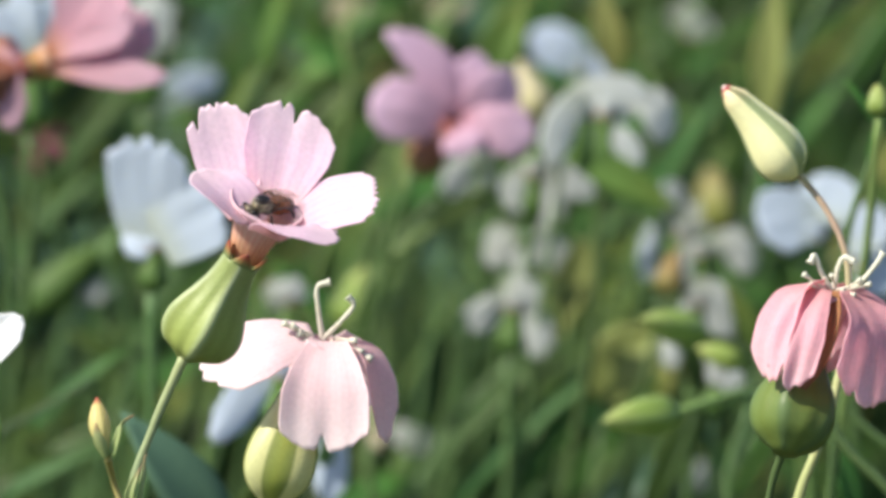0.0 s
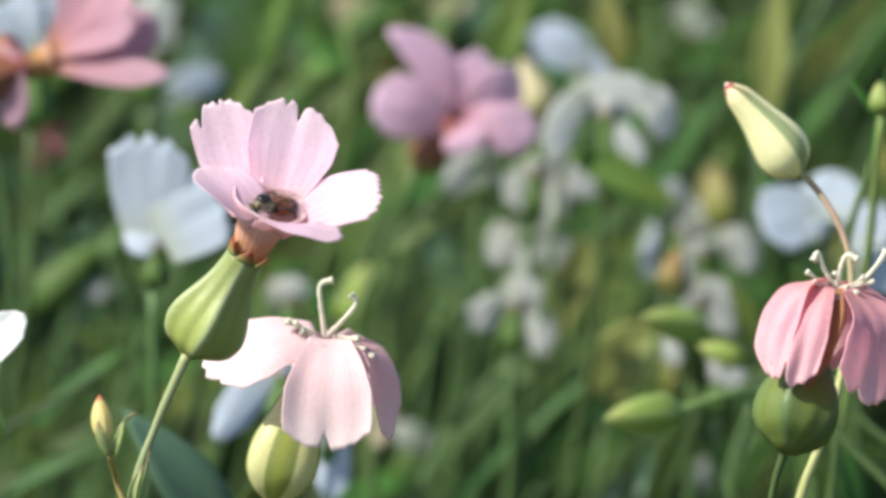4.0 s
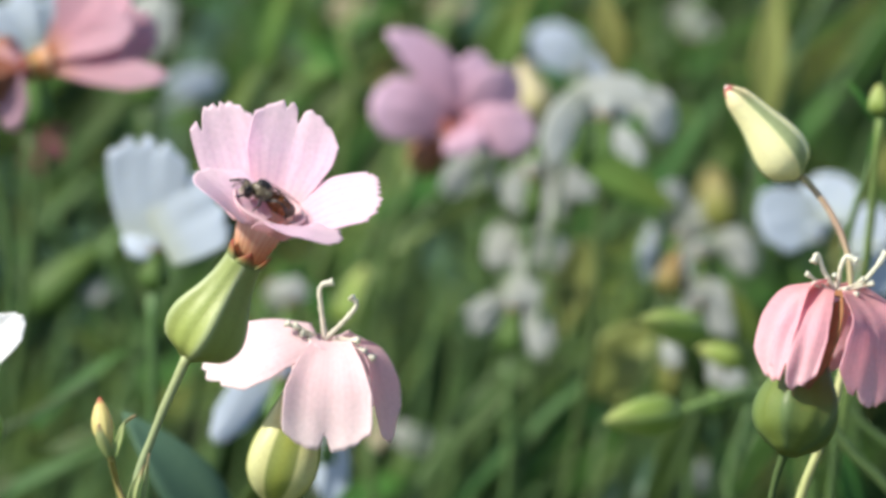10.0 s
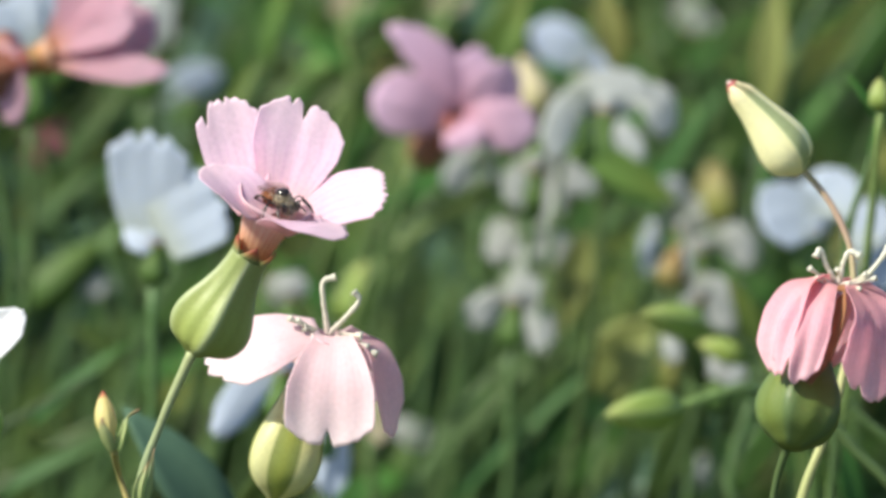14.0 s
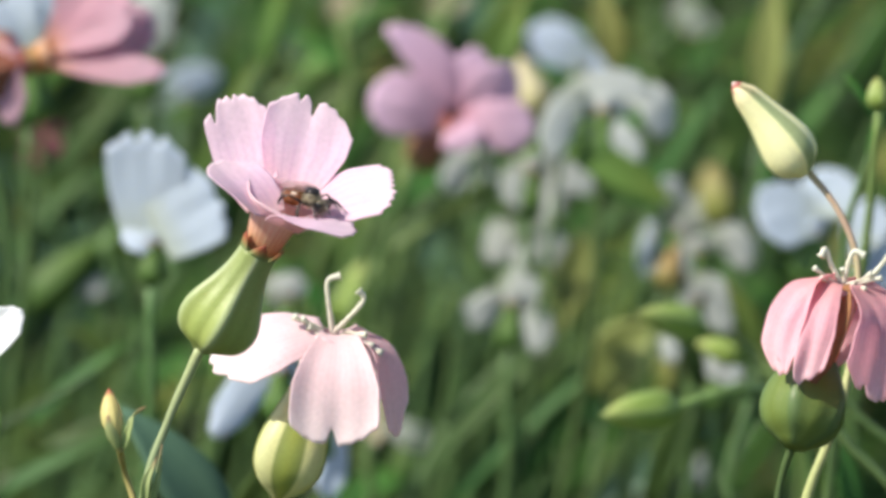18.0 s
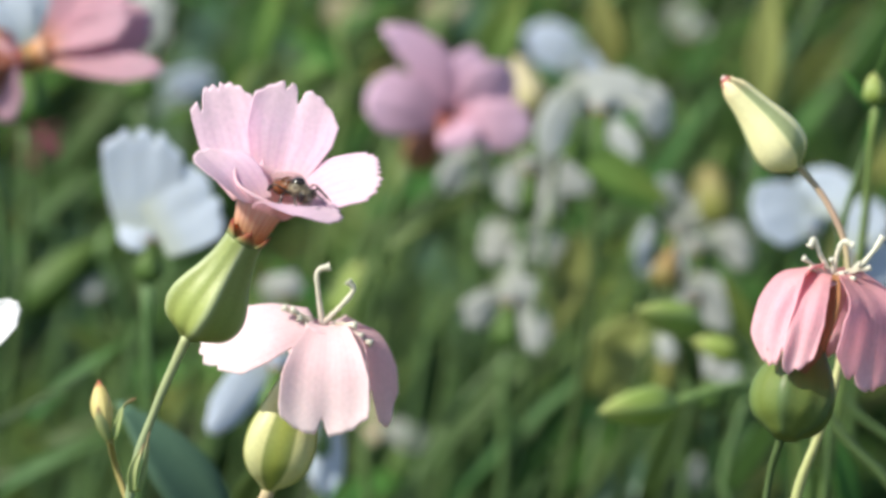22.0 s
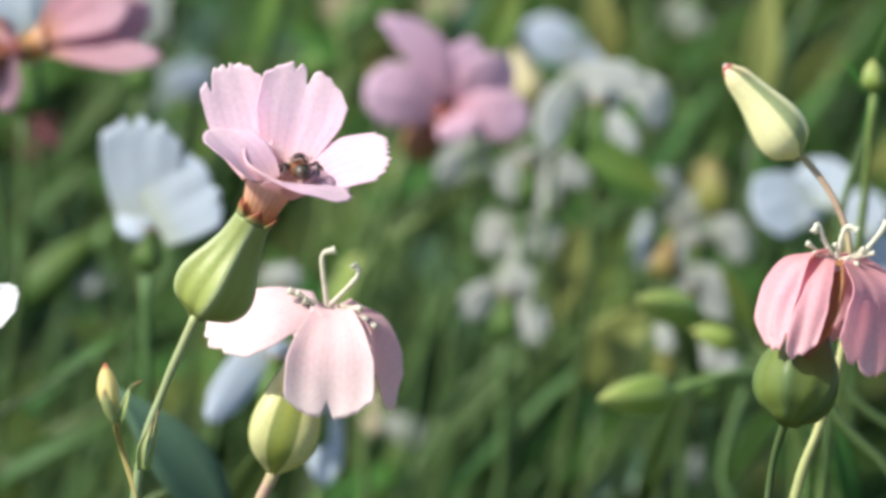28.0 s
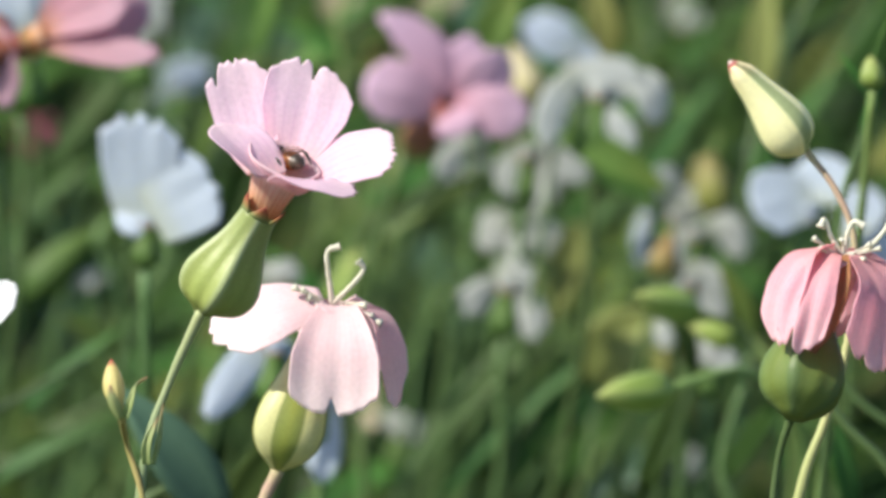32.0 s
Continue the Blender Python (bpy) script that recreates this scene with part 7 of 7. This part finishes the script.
    # tall leans about its root: seconds, degrees forward, degrees sideways
    walk(tall, [(0, lean(tall, -0.0028, -0.0228)), (0.5, lean(tall, -0.0065, -0.0188)), (1, lean(tall, 0.0057, -0.016)), (1.5, lean(tall, 0.0114, -0.0181)), (2, lean(tall, -0.0024, -0.0167)), (2.5, lean(tall, 0.0023, -0.0127)), (3, lean(tall, -0.0107, -0.014)), (3.5, lean(tall, -0.0317, -0.011)), (5.5, lean(tall, -0.009, -0.0149)), (6, lean(tall, 0.0063, -0.0244)), (6.5, lean(tall, 0.0374, -0.0186)), (7, lean(tall, 0.0319, -0.0115)), (7.5, lean(tall, 0.0217, -0.0058)), (8, lean(tall, 0.0376, -0.0059)), (8.5, lean(tall, 0.0345, -0.0017)), (9, lean(tall, 0.0175, -0.0022)), (9.5, lean(tall, 0.0293, -0.0054)), (10, lean(tall, 0.0246, -0.0026)), (10.5, lean(tall, 0.0481, 0.0025)), (11, lean(tall, 0.0485, 0.0138)), (11.5, lean(tall, 0.0234, 0.0188)), (12, lean(tall, 0.0401, 0.023)), (12.5, lean(tall, 0.0318, 0.0415)), (13, lean(tall, 0.0848, 0.0398)), (13.5, lean(tall, 0.0699, 0.0326)), (14, lean(tall, 0.0662, 0.0365)), (14.5, lean(tall, 0.0915, 0.0452)), (16.5, lean(tall, 0.192, 0.0505)), (17, lean(tall, 0.2296, 0.0598)), (17.5, lean(tall, 0.2365, 0.1091)), (18, lean(tall, 0.3102, 0.1423)), (18.5, lean(tall, 0.2895, 0.0927)), (19, lean(tall, 0.3063, 0.0498)), (19.5, lean(tall, 0.3417, 0.0417)), (20, lean(tall, 0.3604, 0.0206)), (20.5, lean(tall, 0.3775, 0.0113)), (21, lean(tall, 0.3407, 0.0102)), (21.5, lean(tall, 0.3744, 0.0029)), (22, lean(tall, 0.4261, 0.0147)), (22.5, lean(tall, 0.4298, 0.0154)), (23, lean(tall, 0.4294, 0.0166)), (23.5, lean(tall, 0.451, 0.0124)), (24, lean(tall, 0.4715, 0.0166)), (24.5, lean(tall, 0.4969, -0.0115)), (25, lean(tall, 0.5104, -0.0399)), (25.5, lean(tall, 0.5403, -0.0453)), (27.5, lean(tall, 0.7783, 0.0235)), (28, lean(tall, 0.7079, 0.0543)), (28.5, lean(tall, 0.6272, 0.0833)), (29, lean(tall, 0.7189, 0.153)), (29.5, lean(tall, 0.7539, 0.1727)), (30, lean(tall, 0.8621, 0.1789)), (30.5, lean(tall, 0.8973, 0.1839)), (31, lean(tall, 0.8874, 0.1749)), (31.5, lean(tall, 0.8052, 0.2084)), (32, lean(tall, 0.7098, 0.1712))])
    walk(bee, [
        (0, pose(-0.02179, 0.72037, 0.4326, -20.5, -2.4, -138.3)),
        (1, pose(-0.02237, 0.72035, 0.43338, -22.8, -19.4, -138.1)),
        (2, pose(-0.0219, 0.7205, 0.43212, -21, -0.6, -141.9)),
        (3.5, pose(-0.02201, 0.72049, 0.43205, -21, -0.6, -141.9)),
        (5.5, pose(-0.0211, 0.72059, 0.43384, -13.8, -30.9, -156.4)),
        (6, pose(-0.02134, 0.72006, 0.43348, -24.4, -41.7, -173.8)),
        (6.5, pose(-0.02118, 0.72017, 0.43376, -19.7, -58, -178.4)),
        (7, pose(-0.02103, 0.72007, 0.43392, -17.5, -63.3, 178.2)),
        (7.5, pose(-0.02092, 0.72033, 0.43406, -15.3, -63.1, 175.8)),
        (8, pose(-0.02077, 0.7201, 0.43403, -17.1, -60, 178.4)),
        (8.5, pose(-0.02081, 0.72017, 0.43403, -14.7, -58.8, 179.7)),
        (9, pose(-0.02128, 0.72015, 0.4342, -6.8, -41.3, -176.4)),
        (9.5, pose(-0.0217, 0.71999, 0.43413, -6.1, -34.5, -175.2)),
        (10, pose(-0.02192, 0.71959, 0.43427, -12.2, -32, -164)),
        (10.5, pose(-0.02178, 0.719, 0.43434, -9.1, -33.5, -147)),
        (11, pose(-0.02151, 0.71884, 0.43412, -6.7, -28.8, -131.6)),
        (11.5, pose(-0.0216, 0.71829, 0.43398, -4.1, -22.7, -114.2)),
        (12, pose(-0.02118, 0.71795, 0.43414, 0.4, -15, -96.8)),
        (12.5, pose(-0.02076, 0.71777, 0.43384, 2.4, -12.9, -82.1)),
        (13, pose(-0.02033, 0.71753, 0.43365, 4.5, -6.3, -72.9)),
        (13.5, pose(-0.02031, 0.7179, 0.43331, 5, -2.5, -61.6)),
        (14, pose(-0.01993, 0.71831, 0.43323, 4.9, -0.8, -59.5)),
        (14.5, pose(-0.01966, 0.7184, 0.43314, 4.8, -0.8, -58.6)),
        (16.5, pose(-0.01856, 0.71969, 0.43336, 3.8, -6.1, -45.5)),
        (17, pose(-0.0182, 0.71985, 0.43316, 3.8, -1.8, -43.2)),
        (17.5, pose(-0.01684, 0.7195, 0.43292, 3.8, 1.7, -43.1)),
        (18, pose(-0.01627, 0.71936, 0.43284, 3.8, 1.7, -43.2)),
        (18.5, pose(-0.01792, 0.71974, 0.43315, 3.8, -0.6, -42.6)),
        (19, pose(-0.01787, 0.71976, 0.43304, 3.8, 0.6, -42.9)),
        (19.5, pose(-0.01789, 0.72018, 0.43297, 3.8, 1.8, -43.9)),
        (20, pose(-0.01803, 0.72067, 0.43298, 3.8, 3, -43.3)),
        (20.5, pose(-0.01792, 0.72066, 0.43305, 3.8, 4.1, -42.7)),
        (21, pose(-0.01754, 0.71977, 0.43286, 5.3, 3.9, -67.5)),
        (21.5, pose(-0.01768, 0.71997, 0.43273, 5.4, 2.2, -70.3)),
        (22, pose(-0.01747, 0.72052, 0.43264, 4.6, -0.3, -54.9)),
        (22.5, pose(-0.01759, 0.72067, 0.4324, 3.8, 7.5, -41.1)),
        (23, pose(-0.0161, 0.72015, 0.43209, -2.8, 7.7, -50.3)),
        (23.5, pose(-0.01602, 0.72027, 0.43206, -2.9, 6.8, -51)),
        (24, pose(-0.01524, 0.72138, 0.4324, -2.8, 5.9, -50.8)),
        (24.5, pose(-0.01581, 0.72127, 0.4324, -2.8, 5.9, -49.9)),
        (25, pose(-0.0162, 0.72207, 0.43204, -0.5, 3.8, -48.7)),
        (25.5, pose(-0.01633, 0.72182, 0.43214, -0.5, 2.8, -48.5)),
        (26.17, pose(-0.01658, 0.72373, 0.43227, -2.8, 4.6, -0.8)),
        (26.83, pose(-0.01682, 0.72564, 0.43241, -3, 7.6, 47)),
        (27.5, pose(-0.01708, 0.72755, 0.43254, -0.9, 9.7, 95.2)),
        (28, pose(-0.01688, 0.72438, 0.43234, -0.9, 8.4, 95.3)),
        (28.5, pose(-0.01695, 0.7247, 0.43272, -0.4, 8.1, 92.7)),
        (29, pose(-0.0158, 0.72445, 0.43267, -0.9, 8.1, 95.5)),
        (29.5, pose(-0.01611, 0.72673, 0.43293, -0.7, 6.5, 94.1)),
        (30, pose(-0.01593, 0.72734, 0.43242, -1.6, 10.2, 99.5)),
        (30.5, pose(-0.01715, 0.72981, 0.43258, -0.8, 9.1, 94.9)),
        (31, pose(-0.01786, 0.72886, 0.43226, -3.6, 13.8, 111.7)),
        (31.5, pose(-0.01874, 0.72892, 0.43171, -4.9, 10.3, 113.5)),
        (32, pose(-0.01905, 0.72848, 0.43194, -3.9, 9.5, 121.9)),
    ])



motions()
